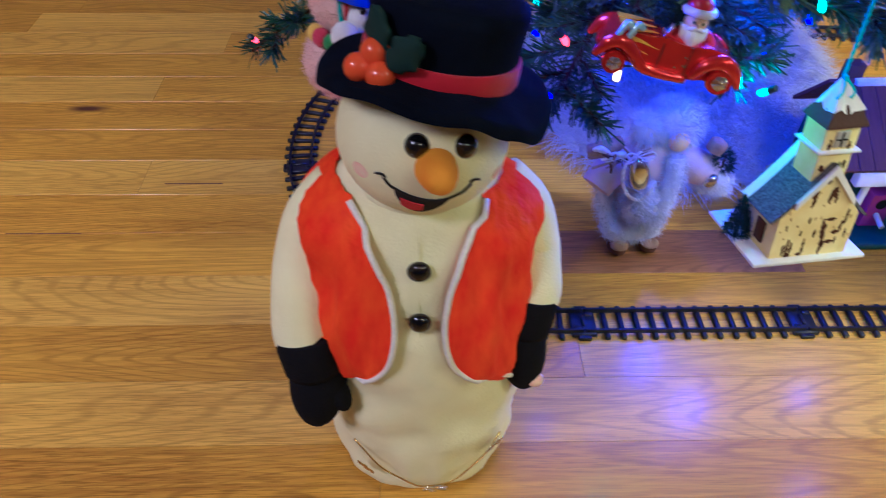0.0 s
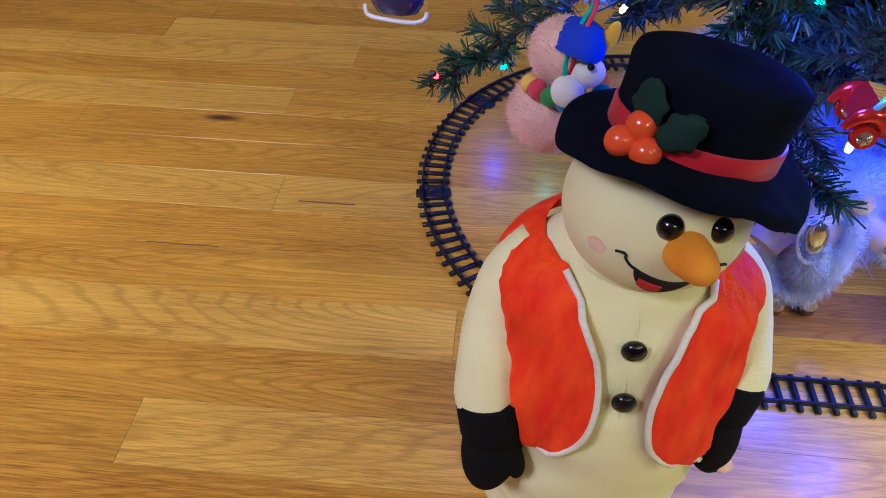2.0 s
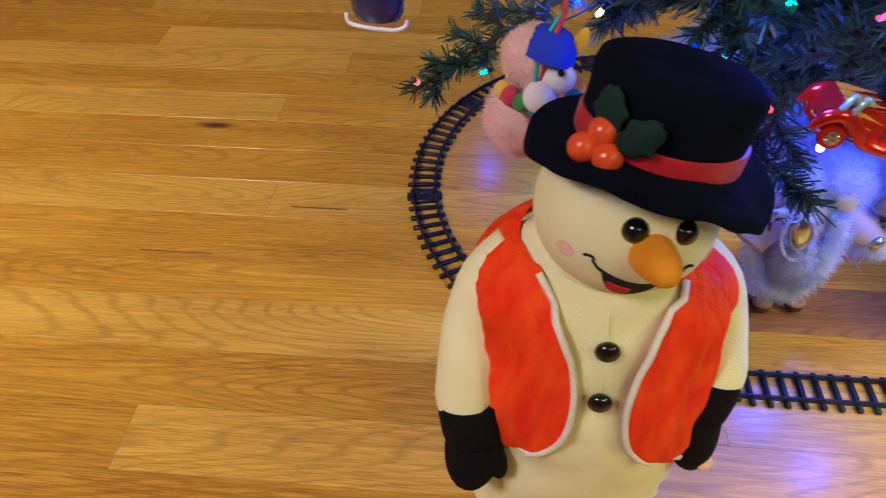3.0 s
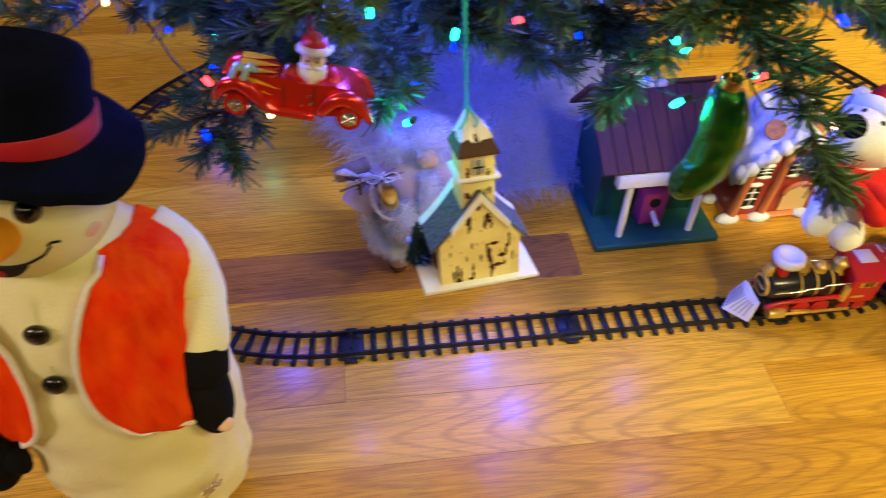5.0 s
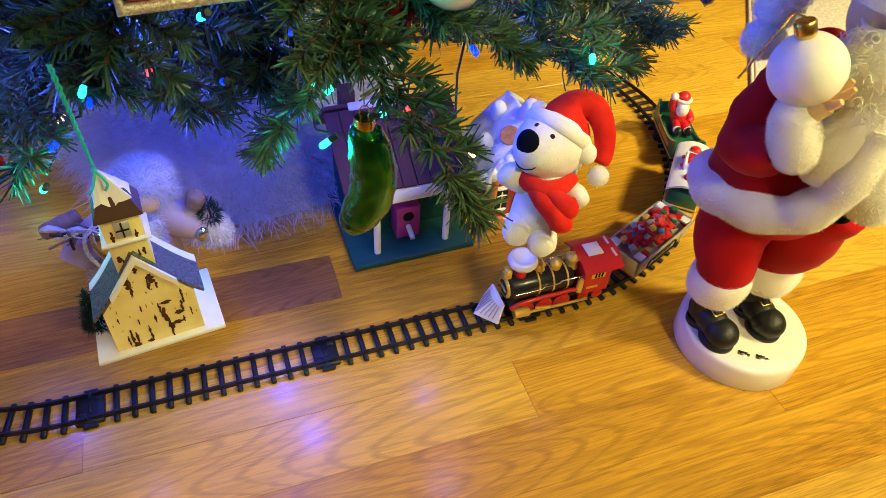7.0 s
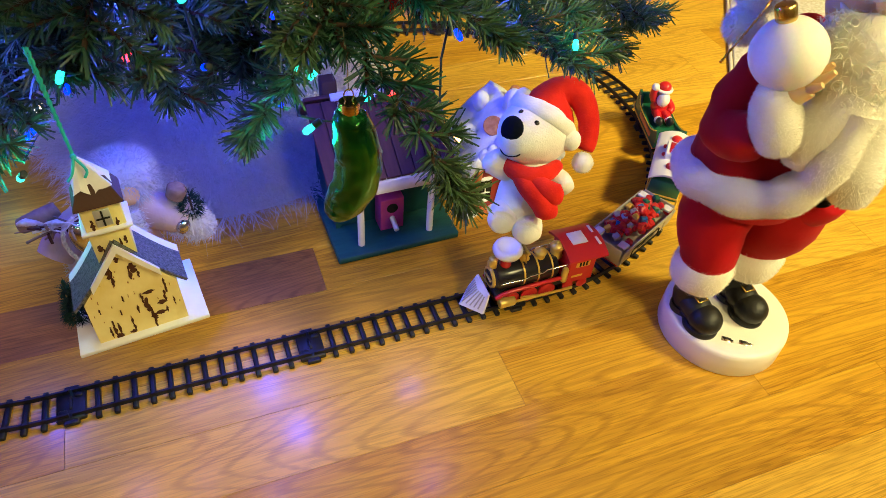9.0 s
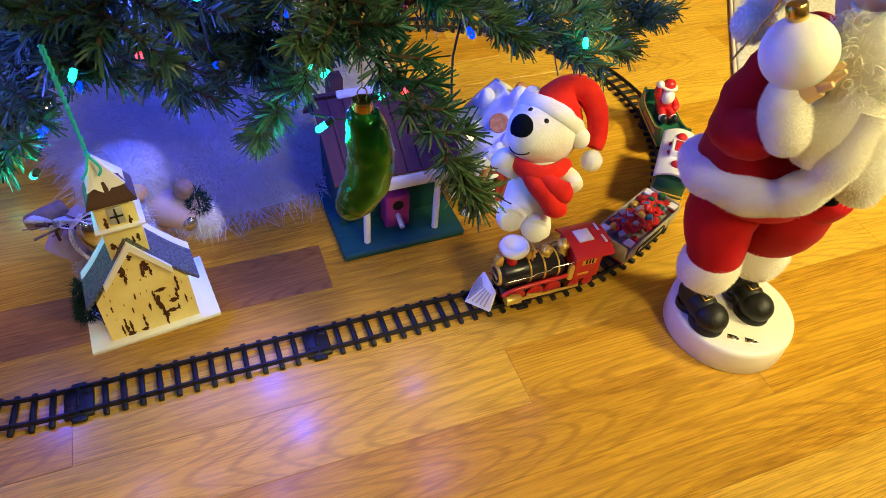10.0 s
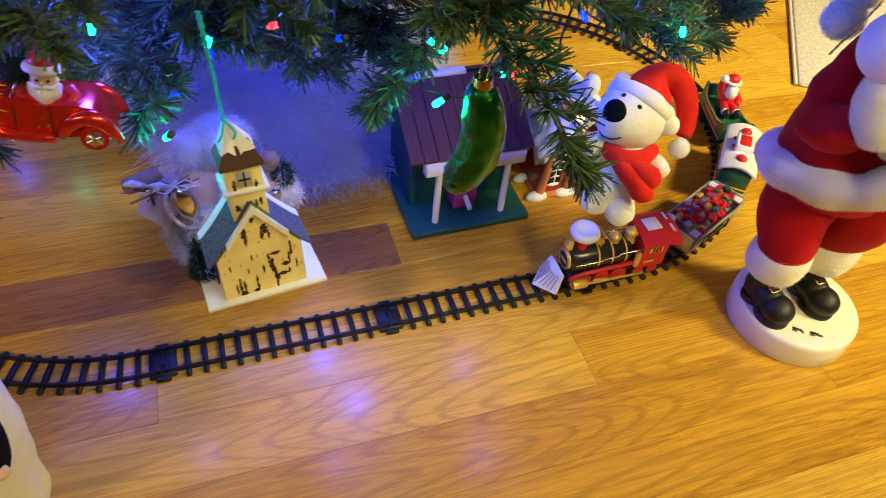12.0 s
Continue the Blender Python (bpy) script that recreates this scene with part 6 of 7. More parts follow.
dr.add(ball(0.0020, n=10, k=8), T(0.026, -0.0168, 0.0440), slot=1)
dr.add(lathe([(0.0125, -0.001), (0.0152, 0.001), (0.0156, 0.0035), (0.0140, 0.006), (0.010, 0.006)], 20), T(0.026, -0.005, 0.050, -8, 0, 0), slot=2)
dr.add(ball(0.0115, 0.011, 0.010, 18, 10), T(0.026, -0.003, 0.057), slot=0)
dr.add(ball(0.004), T(0.039, -0.002, 0.053), slot=2)
for s in (-1, 1):
    dr.add(ball(0.0014, n=8, k=6), T(0.026 + 0.004 * s, -0.0155, 0.046), slot=3)
dr.v = [(x - 0.013, y, z - 0.004) for x, y, z in dr.v]
dr.make("driver_figure", [PAINT_RED, SKIN, PAINT_WHITE, EYE], car, "tiny white-bearded driver figure in red", smooth=180)
sack = Geo().add(fur(moved(ball(0.012, 0.010, 0.013, 16, 10), T(-0.008, 0.004, 0.040)), 700, 0.006, 0.0011, 0.6, 0.1, 58))
sack.add(ball(0.011, 0.009, 0.012, 16, 10), T(-0.008, 0.004, 0.040))
sack.make("little_tree", LEAF, car, "tiny green tree beside the driver", smooth=0)
one("ribbon", moved(box(0.006, 0.0008, 0.075, 0.0002), T(0.010, 0.006, 0.058, -6, -14, 0)), RIBBON, car, "sheer ribbon loop")

# colour of the blue bulb light on the pink animal's head
CAP_BLUE = mat("blue_light_patch", (0.02, 0.05, 0.62), 0.85, bump=0.4, bscale=500)

# ---- fluffy pink animal ornament with pompoms ----
un = thing("pompom_ornament", "fluffy pink animal ornament with rainbow pompoms and blue light on its head", "ornament", (-0.0720, 0.650, 0.456), -6)
un.scale = (0.84, 0.84, 0.84)


def pom(name, at, r, material, hairs, seed, label="", parent=None):
    gg = Geo().add(ball(r, n=20, k=14), T(*at))
    gg.add(fur(moved(ball(r * 0.97, n=16, k=10), T(*at)), int(hairs * 1.4), r * 0.17, 0.0007, 0.5, 0.1, seed))
    return gg.make(name, material, parent or un, label, 0)


pom("body", (-0.012, 0.004, -0.050), 0.040, PINKFLUFF, 4200, 31, "fluffy pink body")
pom("head", (-0.006, 0.0, 0.020), 0.031, PINKFLUFF, 3000, 32, "fluffy pink head")
# added cap shape: blue bulb light on the head, put into colour
one("cap", moved(lathe([(0.028, 0.0), (0.026, 0.012), (0.016, 0.026), (0.0, 0.032)], 24, wob=0.04), T(0.006, -0.008, 0.026, -14, 16, 0)), CAP_BLUE, un, "cap-shaped blue patch standing for blue bulb light", smooth=180)
one("muzzle", moved(ball(0.019, 0.015, 0.015, 20, 12), T(0.018, -0.020, 0.012)), PLUSH_W, un, "white muzzle", smooth=180)
one("eye", moved(ball(0.0035), T(0.022, -0.032, 0.024)), EYE, un)
one("ear", moved(ball(0.007, 0.004, 0.016, 14, 10), T(0.036, -0.002, 0.040, 0, 16, 0)), FLAME, un, "yellow felt ear", smooth=180)
one("white_pompom", moved(ball(0.0155, n=24, k=16), T(0.004, -0.034, -0.002)), PLUSH_W, un, "large white pompom", smooth=180)
cols = [mat("pompom_" + n, c, 0.95, bump=0.5, bscale=500, sheen=0.3) for n, c in (("yellow", (0.85, 0.60, 0.08)), ("red", (0.65, 0.05, 0.10)), ("green", (0.06, 0.30, 0.07)), ("blue", (0.01, 0.22, 0.46)), ("magenta", (0.70, 0.08, 0.35)), ("lemon", (0.85, 0.75, 0.20)), ("teal", (0.02, 0.30, 0.50)), ("orange", (0.80, 0.28, 0.05)))]
for k, c in enumerate(cols):
    a = math.radians(200 + 170 * k / 7)
    pom("pompom", (0.002 + 0.036 * math.cos(a), 0.034 * math.sin(a), -0.014 + 0.004 * math.sin(2 * a)), 0.0095, c, 260, 40 + k, "small coloured pompom")
one("ribbon_loop", joined(tube(smoothed([(0.004, -0.030, 0.002), (0.006, -0.026, 0.030), (0.012, -0.016, 0.052), (0.018, -0.004, 0.068), (0.016, 0.010, 0.085)]), 0.0024, 8)), RIBBON, un, "red satin hanging ribbon", smooth=180)
one("ribbon_loop", tube(smoothed([(0.001, -0.032, 0.002), (-0.001, -0.028, 0.030), (0.006, -0.016, 0.052), (0.016, -0.002, 0.068)]), 0.0020, 8), TEALCORD, un, "teal hanging cord", smooth=180)

# ---- sleigh ornament at the left ----
sl = thing("sleigh_ornament", "navy glass sleigh ornament on a white runner", "ornament", (-0.240, 0.850, 0.400), -4)
one("runner", tube(smoothed([(-0.034, -0.006, 0.010), (-0.031, -0.008, -0.001), (-0.010, -0.010, -0.004), (0.020, -0.010, -0.005), (0.032, -0.008, 0.000), (0.033, -0.006, 0.006)]), 0.0026, 8), PAINT_WHITE, sl, "white enamel runner", smooth=180)
one("tub", moved(lathe([(0.0, 0.002), (0.024, 0.003), (0.029, 0.012), (0.030, 0.030), (0.027, 0.031), (0.0, 0.028)], 24, 1.0, 0.55), T(0, 0, 0)), NAVY, sl, "navy blue glass tub", smooth=60)
one("parcel", moved(box(0.014, 0.012, 0.014, 0.0015), T(0.006, -0.004, 0.026, 0, 0, 20)), PINK, sl, "pink parcel")
one("string", tube([(0, 0, 0.030), (0.002, 0.006, 0.075)], 0.0006, 5), SILVER, sl)

# ---- beaded plaque, pearl ball and tinsel at the tree's front ----
pq = thing("beaded_plaque_ornament", "red sequin plaque ornament with a silver beaded border", "ornament", (0.430, 0.578, 0.566), 4)
one("plaque", moved(box(0.086, 0.010, 0.060, 0.003), T(0, 0, 0.006)), SEQUIN, pq, smooth=30)
one("border", tube([(-0.047, -0.001, 0.002), (0.047, -0.001, 0.002), (0.047, -0.001, 0.070), (-0.047, -0.001, 0.070)], 0.0055, 10, True), BEADS, pq, "silver beaded border", smooth=60)
pb = thing("pearl_ball_ornament", "white pearl glass ball ornament with teal bulb light in its colour", "ornament", (0.625, 0.602, 0.556))
# the globe's teal is bulb light mixed into its colour
one("globe", ball(0.027, n=32, k=20), PEARL_TEAL, pb, smooth=180)
one("cap", lathe([(0.007, 0.026), (0.007, 0.033), (0.0, 0.034)], 14), SILVER, pb)
tn = thing("tinsel_star_ornament", "red glittering tinsel star among the needles", "ornament", (0.597, 0.632, 0.520))
one("star", fur(ball(0.006, n=10, k=6), 160, 0.022, 0.0016, 0.6, 0.1, 77), SEQUIN, tn, smooth=0)
bl = thing("blue_glass_ornament", "dark blue glass drop ornament at a branch tip", "ornament", (0.985, 0.722, 0.462))
one("drop", lathe([(0.0, -0.030), (0.008, -0.022), (0.013, -0.004), (0.010, 0.012), (0.004, 0.020), (0.0, 0.021)], 20), NAVY, bl, smooth=180)
one("cap", lathe([(0.005, 0.019), (0.005, 0.026), (0.0, 0.027)], 12), SILVER, bl)

# ---- toy train, coming out of the right-hand bend of the oval ----
HEAD_S = 0.722 - TX0
RT = 0.0125


def on_track(s, name, label):
    x, y, h = along(s)
    return thing(name, label, "toy train", (x, y, RT), h, group="toy train cars")


def wheels(par, xs, r, material, y=0.0185):
    for x in xs:
        for s in (-1, 1):
            one("wheel", moved(lathe([(0.0, -0.0025), (r, -0.0025), (r + 0.0008, 0.0015), (r * 0.6, 0.0030), (0.0, 0.0035)], 20), T(x, s * y, r, -90 * s, 0, 0)), material, par, "small spoked wheel" if x == xs[0] else "", smooth=40)


en = on_track(HEAD_S + 0.108, "toy locomotive", "red and black toy steam locomotive with a white-topped funnel")
en.name = "toy_locomotive"
one("chassis", moved(box(0.150, 0.036, 0.012, 0.002), T(0.012, 0, 0.012)), PLASTIC_BLACK, en)
one("boiler", moved(lathe([(0.0, 0.0), (0.0200, 0.0), (0.0215, 0.003), (0.0215, 0.092), (0.0200, 0.094)], 28), T(-0.062, 0, 0.046, 0, 90, 0)), PAINT_BLACK, en, "black ribbed boiler", smooth=40)
for x in (-0.022, 0.000, 0.022):
    one("boiler_band", moved(lathe([(0.0218, -0.0014), (0.0224, -0.001), (0.0224, 0.001), (0.0218, 0.0014)], 28), T(x, 0, 0.046, 0, 90, 0)), BRASS, en, "gold boiler band", smooth=40)
door = one("smokebox_door", moved(lathe([(0.0, -0.005), (0.010, -0.004), (0.017, -0.001), (0.0205, 0.003)], 28), T(-0.064, 0, 0.046, 0, 90, 0)), PAINT_BLACK, en, "black smokebox door", smooth=40)
one("ring", moved(lathe([(0.0125, -0.0050), (0.0145, -0.0055), (0.0165, -0.0040), (0.0165, -0.0010)], 28), T(-0.064, 0, 0.046, 0, 90, 0)), BRASS, door, "gold ring", smooth=60)
one("hinge", moved(box(0.003, 0.020, 0.003, 0.0008), T(-0.0695, 0, 0.045)), BRASS, door)
fn = one("funnel", moved(lathe([(0.0085, 0.0), (0.0080, 0.018), (0.0100, 0.024)], 20), T(-0.046, 0, 0.064)), PAINT_RED, en, "red funnel", smooth=40)
one("funnel_top", moved(lathe([(0.011, 0.0), (0.019, 0.003), (0.0215, 0.009), (0.0195, 0.015), (0.0150, 0.017), (0.0120, 0.012), (0.0, 0.009)], 32), T(-0.046, 0, 0.086)), PAINT_WHITE, fn, "white ring funnel top", smooth=180)
one("headlamp", joined(moved(box(0.010, 0.012, 0.018, 0.002), T(-0.066, 0, 0.066)), moved(lathe([(0.0, 0.0), (0.005, 0.0), (0.006, 0.003)], 14), T(-0.073, 0, 0.074, 0, 90, 0))), BRASS, en, "gold headlamp")
one("bell_frame", joined(*[moved(box(0.002, 0.003, 0.022, 0.0005), T(-0.017, s * 0.007, 0.066)) for s in (-1, 1)], moved(box(0.003, 0.026, 0.003, 0.0005), T(-0.017, 0, 0.087)), moved(lathe([(0.008, 0.0), (0.006, 0.004), (0.005, 0.010), (0.0, 0.013)], 16), T(-0.017, 0, 0.070))), BRASS, en, "gold bell in its frame")
one("sand_dome", moved(lathe([(0.0095, 0.0), (0.0080, 0.002), (0.0075, 0.008), (0.0092, 0.0095), (0.0088, 0.0125), (0.0045, 0.0150), (0.0022, 0.0165), (0.0, 0.0180)], 20), T(0.008, 0, 0.064)), BRASS, en, "gold sand dome", smooth=60)
one("steam_dome", moved(lathe([(0.0105, 0.0), (0.0088, 0.003), (0.0085, 0.013), (0.0102, 0.0150), (0.0098, 0.0185), (0.0060, 0.0215), (0.0034, 0.0225), (0.0030, 0.0255), (0.0, 0.0270)], 20), T(0.034, 0, 0.062)), BRASS, en, "gold steam dome", smooth=60)
cab = one("cab", joined(moved(box(0.044, 0.054, 0.058, 0.002), T(0.066, 0, 0.022))), PAINT_RED, en, "red driver's cab", smooth=30)


def cabroof(u, w, d):
    y = (w - 0.5) * 0.068
    return (0.038 + 0.062 * u, y, 0.082 - 26 * y * y * 0.35 + d)


one("cab_roof", shell(cabroof, 6, 14, 0.004), PAINT_RED, cab, "curved red cab roof", smooth=40)
one("roof_hatch", moved(box(0.024, 0.024, 0.002, 0.0005), T(0.064, 0, 0.0856)), LABEL_W, cab, "pale square roof plate")
one("roof_hatch", moved(box(0.004, 0.040, 0.0012, 0.0003), T(0.092, 0, 0.0846)), LABEL_W, cab)
for s in (-1, 1):
    w = one("cab_window", moved(box(0.022, 0.0016, 0.015, 0.0004), T(0.066, s * 0.0274, 0.054)), PAINT_YELLOW, cab, "yellow window frame")
    for dx in (-0.005, 0.0, 0.005):
        one("pane", moved(box(0.0028, 0.0010, 0.011, 0.0002), T(0.066 + dx, s * 0.0285, 0.056)), DARK, w)
    one("badge", moved(box(0.018, 0.0010, 0.004, 0.0003), T(0.060, s * 0.0273, 0.034)), PAINT_YELLOW, cab)
    one("side_valance", tube(smoothed([(-0.064, s * 0.022, 0.022), (-0.052, s * 0.0235, 0.030), (-0.020, s * 0.0240, 0.034), (0.044, s * 0.0240, 0.036)]), 0.0035, 8), PAINT_RED, en, "red running board", smooth=180)
    one("connecting_rod", joined(moved(box(0.094, 0.0030, 0.0042, 0.0006), T(0.010, s * 0.0280, 0.0105)), moved(box(0.026, 0.0030, 0.0035, 0.0006), T(-0.016, s * 0.0290, 0.0165, 0, 8, 0))), BRASS, en, "gold connecting rod")
    one("cylinder", moved(lathe([(0.0, 0.0), (0.007, 0.0), (0.0075, 0.002), (0.0075, 0.022), (0.006, 0.024), (0.0, 0.024)], 16), T(-0.060, s * 0.026, 0.014, 0, 90, 0)), BRASS, en, "gold steam cylinder", smooth=40)
    one("air_tank", moved(lathe([(0.0, 0.0), (0.0045, 0.0), (0.005, 0.003), (0.005, 0.022), (0.003, 0.026), (0.0, 0.027)], 14), T(0.040, s * 0.025, 0.030)), BRASS, en, "gold air tank", smooth=40)
    one("hand_rail", tube([(-0.060, s * 0.0225, 0.050), (-0.020, s * 0.0228, 0.051), (-0.016, s * 0.0228, 0.054), (0.006, s * 0.0228, 0.055), (0.010, s * 0.0228, 0.059), (0.044, s * 0.0228, 0.060)], 0.0009, 6), SILVER, en)
for x, r in ((-0.038, 0.0115), (-0.010, 0.0125), (0.018, 0.0125)):
    for s in (-1, 1):
        wh = one("driving_wheel", moved(lathe([(0.0, -0.002), (r, -0.002), (r + 0.001, 0.002), (r * 0.85, 0.0035), (r * 0.3, 0.003), (0.0, 0.004)], 22), T(x, s * 0.0200, r, -90 * s, 0, 0)), PAINT_RED, en, "red driving wheel", smooth=40)
wheels(en, (0.055, 0.078), 0.008, PAINT_RED)


def cow(u, w, d):
    y = (u - 0.5) * 0.056
    x = -0.074 - 0.034 * (1 - w) * (1 - abs(u - 0.5) * 1.5) - d
    return (x, y * (1.0 - 0.25 * w), 0.002 + 0.030 * w)


cc = one("cowcatcher", shell(cow, 12, 6, 0.003), PAINT_WHITE, en, "white plastic cowcatcher", smooth=30)
for k in range(9):
    u = 0.12 + 0.76 * k / 8
    a, b = Vector(cow(u, 0.15, 0.0035)), Vector(cow(u, 0.80, 0.0035))
    one("cowcatcher_slot", tube([a, b], 0.0011, 5), PAINT_GREY, cc)

gd = on_track(HEAD_S + 0.108 + 0.198, "toy_gondola", "silver toy gondola heaped with tiny red presents")
one("underframe", moved(box(0.130, 0.034, 0.008, 0.001), T(0, 0, 0.010)), PLASTIC_BLACK, gd)
one("sill", moved(box(0.142, 0.052, 0.005, 0.001), T(0, 0, 0.017)), PAINT_RED, gd, "red lower sill")
hop = Geo()
for s in (-1, 1):
    hop.add(box(0.142, 0.003, 0.032, 0.0008), T(0, s * 0.0275, 0.021, -s * 8, 0, 0))
    hop.add(box(0.003, 0.056, 0.034, 0.0008), T(s * 0.071, 0, 0.021, 0, s * 6, 0))
hop.add(box(0.138, 0.052, 0.020, 0.001), T(0, 0, 0.020))
hop.make("hopper", PAINT_GREY, gd, "silver hopper sides")
for s in (-1, 1):
    pl = one("name_plate", tube([(-0.048, s * 0.0335, 0.029), (0.020, s * 0.0335, 0.029), (0.024, s * 0.0338, 0.033), (0.024, s * 0.0342, 0.043), (0.020, s * 0.0345, 0.047), (-0.048, s * 0.0345, 0.047), (-0.052, s * 0.0342, 0.043), (-0.052, s * 0.0338, 0.033)], 0.0010, 6, True), INK, gd, "black outlined name panel")
    for k, (w, z) in enumerate(((0.046, 0.039), (0.054, 0.0325))):
        one("lettering_bar", moved(box(w, 0.0008, 0.0030, 0.0002), T(-0.014, s * 0.0338, z, -s * 8, 0, 0)), INK, pl)
    for k in range(6):
        one("rivet", moved(ball(0.0012, n=8, k=6), T(0.040, s * 0.0330, 0.028 + 0.0035 * k)), SILVER, gd)
    for xx in (-0.066, 0.066):
        one("end_block", moved(box(0.014, 0.014, 0.004, 0.001), T(xx * 0.93, s * 0.022, 0.052)), PAINT_WHITE, gd, "white corner block")
rpz = random.Random(21)
for k in range(74):
    x, y = rpz.uniform(-0.058, 0.062), rpz.uniform(-0.022, 0.022)
    z = 0.040 + 0.020 * max(0, 1 - (y / 0.027) ** 2) * (0.75 + 0.25 * math.cos(x * 30)) + rpz.uniform(-0.002, 0.003)
    m = rpz.choice([PAINT_RED] * 7 + [PAINT_BLUE, PAINT_YELLOW, PAINT_GREY, PAINT_GREEN])
    one("present", moved(box(0.0105, 0.0105, 0.0095, 0.0016), T(x, y, z, rpz.uniform(-30, 30), rpz.uniform(-30, 30), rpz.uniform(0, 90))), m, gd, smooth=0)
wheels(gd, (-0.050, -0.026, 0.026, 0.050), 0.0085, PAINT_RED)

cb = on_track(HEAD_S + 0.108 + 0.198 + 0.170, "toy_caboose", "green toy caboose with a white roof and red vents")
one("underframe", moved(box(0.150, 0.036, 0.010, 0.001), T(0, 0, 0.009)), PLASTIC_BLACK, cb)
one("platform", moved(box(0.152, 0.056, 0.003, 0.0008), T(0, 0, 0.019)), PAINT_YELLOW, cb, "yellow edged platform")
bodyc = one("body", moved(box(0.124, 0.050, 0.036, 0.0015), T(0.004, 0, 0.022)), PAINT_GREEN, cb, "dark green panelled body")
for s in (-1, 1):
    for x in (-0.036, 0.004, 0.044):
        wn = one("window", moved(box(0.014, 0.0014, 0.015, 0.0004), T(x, s * 0.0256, 0.036)), PAINT_YELLOW, bodyc, "framed caboose window")
        for dx in (-0.0032, 0.0032):
            one("pane", moved(box(0.0050, 0.0010, 0.0120, 0.0002), T(x + dx, s * 0.0266, 0.0375)), DARK, wn)
    one("name_board", moved(box(0.050, 0.0012, 0.006, 0.0003), T(0.004, s * 0.0258, 0.0265)), BROWN, bodyc, "brown name board")


def cabr(u, w, d):
    y = (w - 0.5) * 0.062
    return (-0.062 + 0.134 * u, y, 0.071 - 13 * y * y + d)


rf = one("roof", shell(cabr, 10, 16, 0.0035), PAINT_WHITE, cb, "curved white roof", smooth=60)
one("cupola", moved(box(0.040, 0.030, 0.012, 0.002), T(0.004, 0, 0.072)), PAINT_WHITE, rf, "white rooftop cupola")
one("cupola_hatch", moved(box(0.030, 0.018, 0.0016, 0.0004), T(0.004, 0, 0.0838)), PAINT_RED, rf, "red hatch")
for x in (-0.036, 0.046):
    one("vent", moved(lathe([(0.009, 0.0), (0.009, 0.003), (0.006, 0.006), (0.0, 0.007)], 18), T(x, 0, 0.0735)), PAINT_RED, rf, "round red roof vent", smooth=60)
for s in (-1, 1):
    for x in (-0.008, 0.016):
        one("vent", moved(ball(0.0036, n=12, k=8), T(x, s * 0.0165, 0.076)), PAINT_RED, rf)
    for y in (-0.024, 0.024):
        one("railing_post", tube([(s * 0.073, y, 0.020), (s * 0.073, y, 0.040)], 0.0014, 6), BRASS, cb)
    one("railing", tube([(s * 0.073, -0.024, 0.040), (s * 0.073, 0.024, 0.040)], 0.0014, 6), BRASS, cb, "gold end railing")
wheels(cb, (-0.052, -0.030, 0.030, 0.052), 0.0085, PAINT_RED)

sg = on_track(HEAD_S + 0.108 + 0.198 + 0.170 + 0.168, "toy_sleigh_car", "green toy sleigh car with gold scrolls and a seated figure")
prof = [(-0.066, 0.014), (0.060, 0.014), (0.068, 0.024), (0.062, 0.058), (0.048, 0.052), (0.036, 0.036), (-0.020, 0.034), (-0.044, 0.040), (-0.062, 0.050), (-0.070, 0.036)]
inner = [(-0.064, 0.016), (0.058, 0.016), (0.062, 0.030), (-0.062, 0.030)]
for s in (-1, 1):
    one("side", prism(prof, s * 0.026 - 0.002, s * 0.026 + 0.002), PAINT_GREEN, sg, "scrolled green sleigh side", smooth=20)
    one("side_panel", moved(box(0.068, 0.0012, 0.010, 0.0004), T(-0.006, s * 0.0286, 0.020)), TERRA, sg, "orange side panel")
    one("gold_trim", tube(smoothed([(-0.066, s * 0.0285, 0.014), (0.000, s * 0.0285, 0.0135), (0.060, s * 0.0285, 0.015), (0.068, s * 0.0285, 0.026)]), 0.0014, 6), BRASS, sg, smooth=180)
    one("gold_trim", tube(smoothed([(-0.060, s * 0.0285, 0.049), (-0.044, s * 0.0285, 0.040), (-0.020, s * 0.0285, 0.0345), (0.036, s * 0.0285, 0.0365), (0.050, s * 0.0285, 0.052)]), 0.0012, 6), BRASS, sg, smooth=180)
one("tub", prism(inner, -0.025, 0.025), PAINT_GREEN, sg, smooth=20)
one("end_board", moved(box(0.004, 0.050, 0.034, 0.001), T(0.060, 0, 0.024, 0, -10, 0)), PAINT_GREEN, sg)
one("end_board", moved(box(0.004, 0.050, 0.024, 0.001), T(-0.062, 0, 0.024, 0, 8, 0)), PAINT_GREEN, sg)
one("underframe", moved(box(0.120, 0.034, 0.008, 0.001), T(0, 0, 0.007)), PLASTIC_BLACK, sg)
wheels(sg, (-0.046, -0.026, 0.026, 0.046), 0.0080, PAINT_RED)
fg = Geo()
fg.add(ball(0.016, 0.016, 0.020, 20, 14), T(0.022, 0, 0.050), slot=0)
for s in (-1, 1):
    fg.add(limb([(0.012, s * 0.007, 0.040), (-0.006, s * 0.009, 0.043), (-0.018, s * 0.010, 0.040)], [0.008, 0.0075, 0.007], 12), slot=0)
    fg.add(ball(0.0078, n=12, k=8), T(-0.014, s * 0.010, 0.041), slot=1)
    fg.add(ball(0.008, 0.007, 0.009, 12, 8), T(-0.022, s * 0.010, 0.042), slot=3)
fg.add(limb([(0.020, -0.014, 0.060), (0.014, -0.022, 0.048), (0.006, -0.016, 0.044)], [0.007, 0.007, 0.006], 12), slot=0)
fg.add(limb([(0.020, 0.014, 0.062), (0.018, 0.020, 0.076), (0.016, 0.020, 0.090)], [0.007, 0.007, 0.006], 12), slot=0)
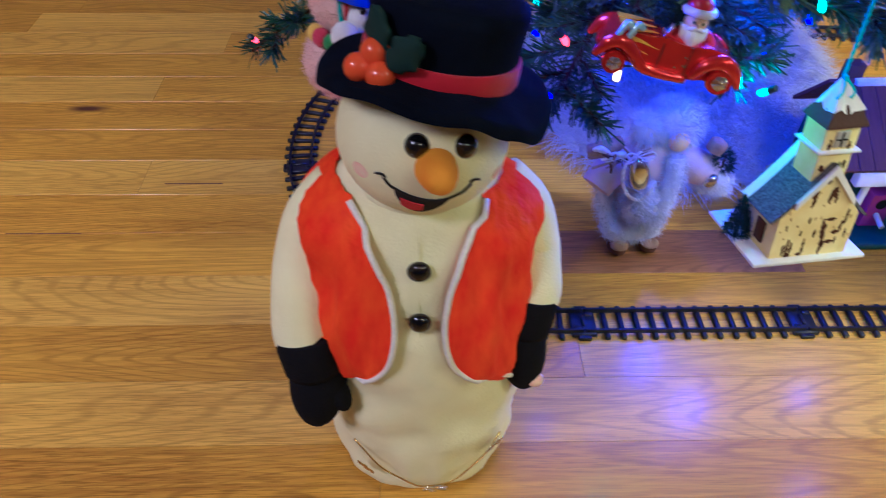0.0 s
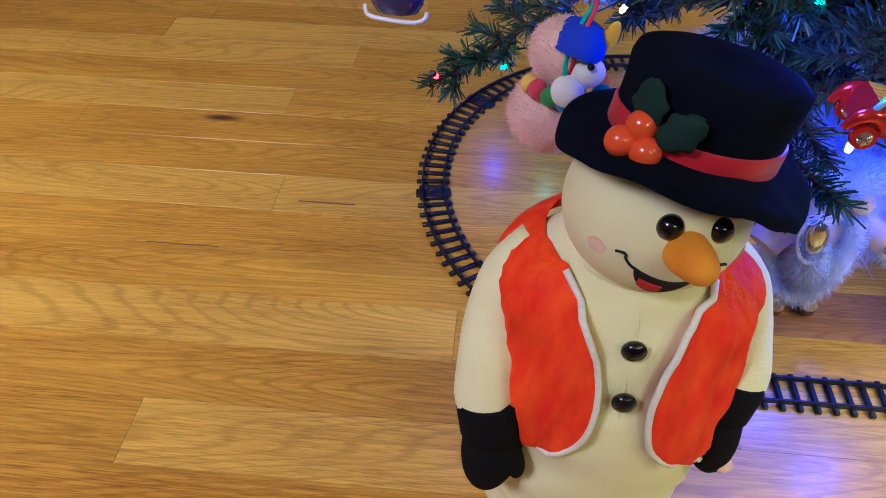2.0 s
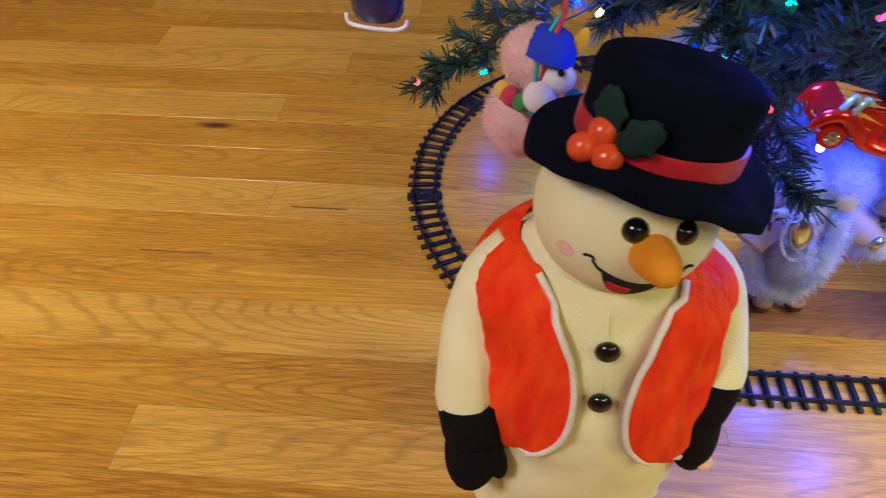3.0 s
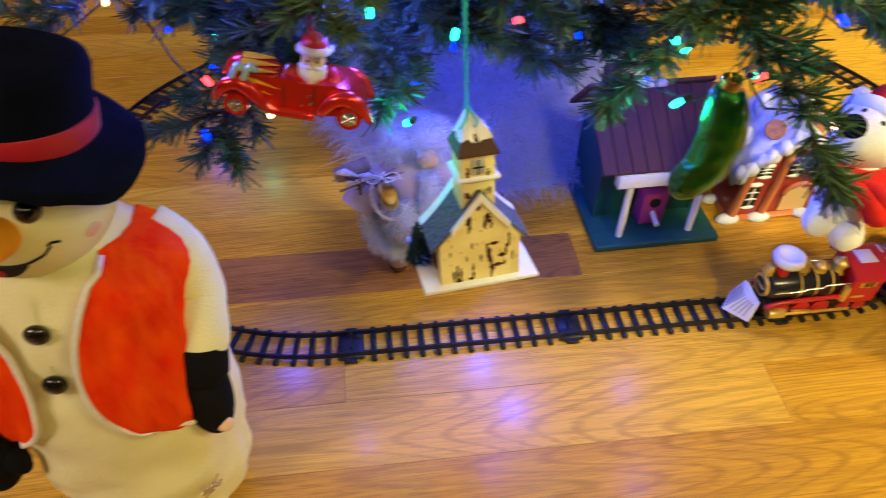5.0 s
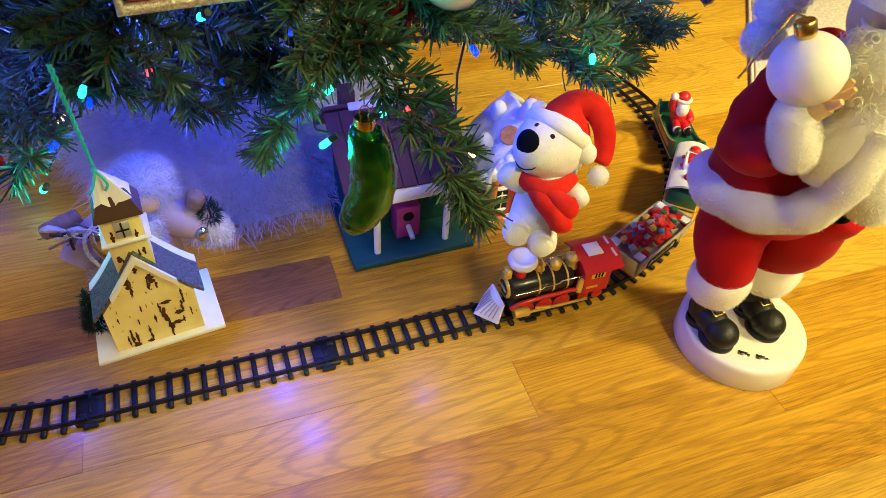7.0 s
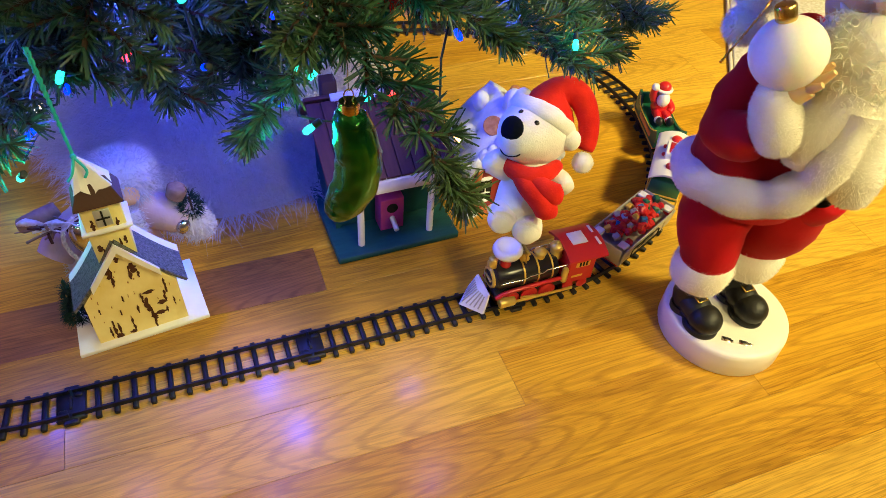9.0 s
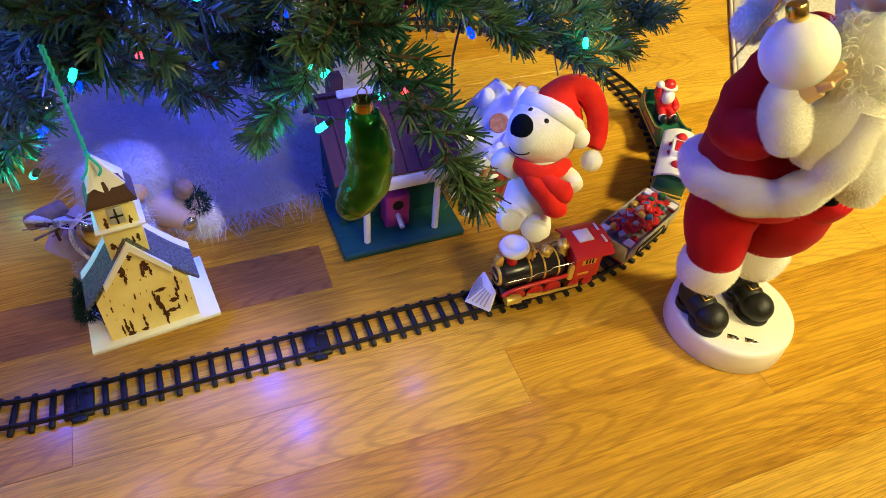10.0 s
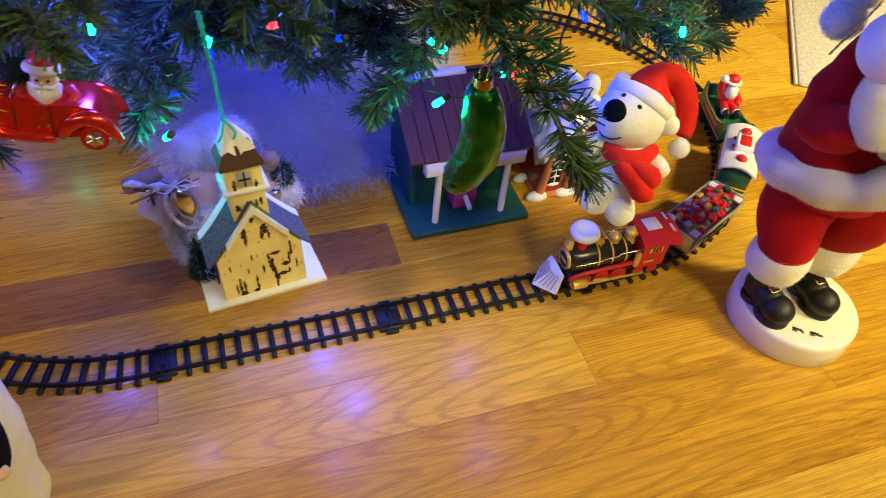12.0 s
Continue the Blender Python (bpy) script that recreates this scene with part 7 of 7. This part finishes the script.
fg.add(ball(0.0075, n=12, k=8), T(0.016, 0.020, 0.092), slot=1)
fg.add(ball(0.012, 0.012, 0.013, 18, 12), T(0.020, 0, 0.078), slot=2)
fg.add(ball(0.012, 0.012, 0.015, 18, 12), T(0.012, 0, 0.068), slot=1)
fg.add(tube([(0.013 * math.cos(a) + 0.021, 0.013 * math.sin(a), 0.085) for a in [2 * math.pi * i / 18 for i in range(18)]], 0.0032, 8, True), slot=1)
fg.add(ball(0.012, 0.012, 0.010, 16, 10), T(0.022, 0, 0.089), slot=0)
fg.add(ball(0.005, n=12, k=8), T(0.036, -0.006, 0.084), slot=1)
fg.make("seated_figure", [PAINT_RED, PAINT_WHITE, SKIN, PAINT_BLACK], sg, "moulded white-bearded figure in red, waving", smooth=180)
for a, b in ((0.108 + 0.092, 0.108 + 0.198 - 0.072), (0.108 + 0.198 + 0.074, 0.108 + 0.198 + 0.170 - 0.078), (0.108 + 0.198 + 0.170 + 0.078, 0.108 + 0.198 + 0.170 + 0.168 - 0.070)):
    pa, pb2 = along(HEAD_S + a - 0.008), along(HEAD_S + b + 0.008)
    tagged(one("coupling_hook", tube([(pa[0], pa[1], RT + 0.012), (pb2[0], pb2[1], RT + 0.012)], 0.0022, 8), PLASTIC_BLACK), "black plastic coupling between two toy cars", "coupling", group="train couplings")

# ---- floor boards, one by one ----
STRIP, EDGE = 0.0905, 0.685
KNOWN = {-5: (1.6,), -4: (1.257,), -3: (1.07,), -2: (-0.54, 0.746), -1: (-1.3,), 0: (-0.16,), 1: (-1.4, -0.06, 0.548), 2: (-1.25, 1.3), 3: (-0.477,), 4: (-1.35, 0.2), 5: (-0.908,), 6: (-0.527,), 7: (-1.2, 0.1), 8: (-1.07, -0.43), 9: (-0.873,)}
rp = random.Random(11)
rest = Geo()
for k in range(-31, 32):
    y0 = EDGE + k * STRIP
    near = -10 <= k < 20
    cuts = list(KNOWN.get(k, ()))
    x = (min(cuts) if cuts else rp.uniform(-0.2, 0.9)) - rp.uniform(0.8, 1.4)
    first = x
    while x > X0:
        cuts.append(x)
        x -= rp.uniform(0.45, 1.3)
    x = (max(cuts) if KNOWN.get(k) else first) + rp.uniform(0.9, 1.5)
    while x < X1:
        cuts.append(x)
        x += rp.uniform(0.45, 1.3)
    cuts = [X0] + sorted(c for c in cuts if X0 + 0.05 < c < X1 - 0.05) + [X1]
    for a, b in zip(cuts, cuts[1:]):
        m = OAK if rp.random() < 0.7 else OAK_LIGHT
        mid = (a + b) / 2
        if (k == 3 and b < -0.4) or (k == 8 and -1.1 < a < -0.9) or (k == -2 and a > -0.6 and b < 0.8):
            m = OAK_LIGHT
        if (k == 1 and abs(b - 0.548) < 0.01):
            m = OAK_DARK
        if k == 5 and a < -0.64 < b:
            m = OAK_KNOT
        shape = box(b - a - 0.0004, STRIP - 0.0004, 0.006, 0.00018)
        if near and -2.4 < mid < 2.8:
            o = Geo().add(shape).make("floor_board", m, floor, smooth=0)
            o.location = (mid, y0 + STRIP / 2, -0.006 + rp.uniform(-0.00012, 0.0))
        else:
            rest.add(shape, T(mid, y0 + STRIP / 2, -0.006), slot=int(m is OAK_LIGHT))
tagged(rest.make("outer_boards", [OAK, OAK_LIGHT], floor, smooth=0), kind="stuff")
SLIVERS = [(-0.392, 0.9835, 0.095, 0.0026), (-0.592, 0.8655, 0.115, 0.0018)]
# dark filler in a few worn board edges
for x, y, length, wide in SLIVERS:
    tagged(one("wood_filler", moved(box(length, wide, 0.0012, 0.0003), T(x, y, -0.0006)), FILLER, floor, smooth=0), "dark filler in a worn board edge")
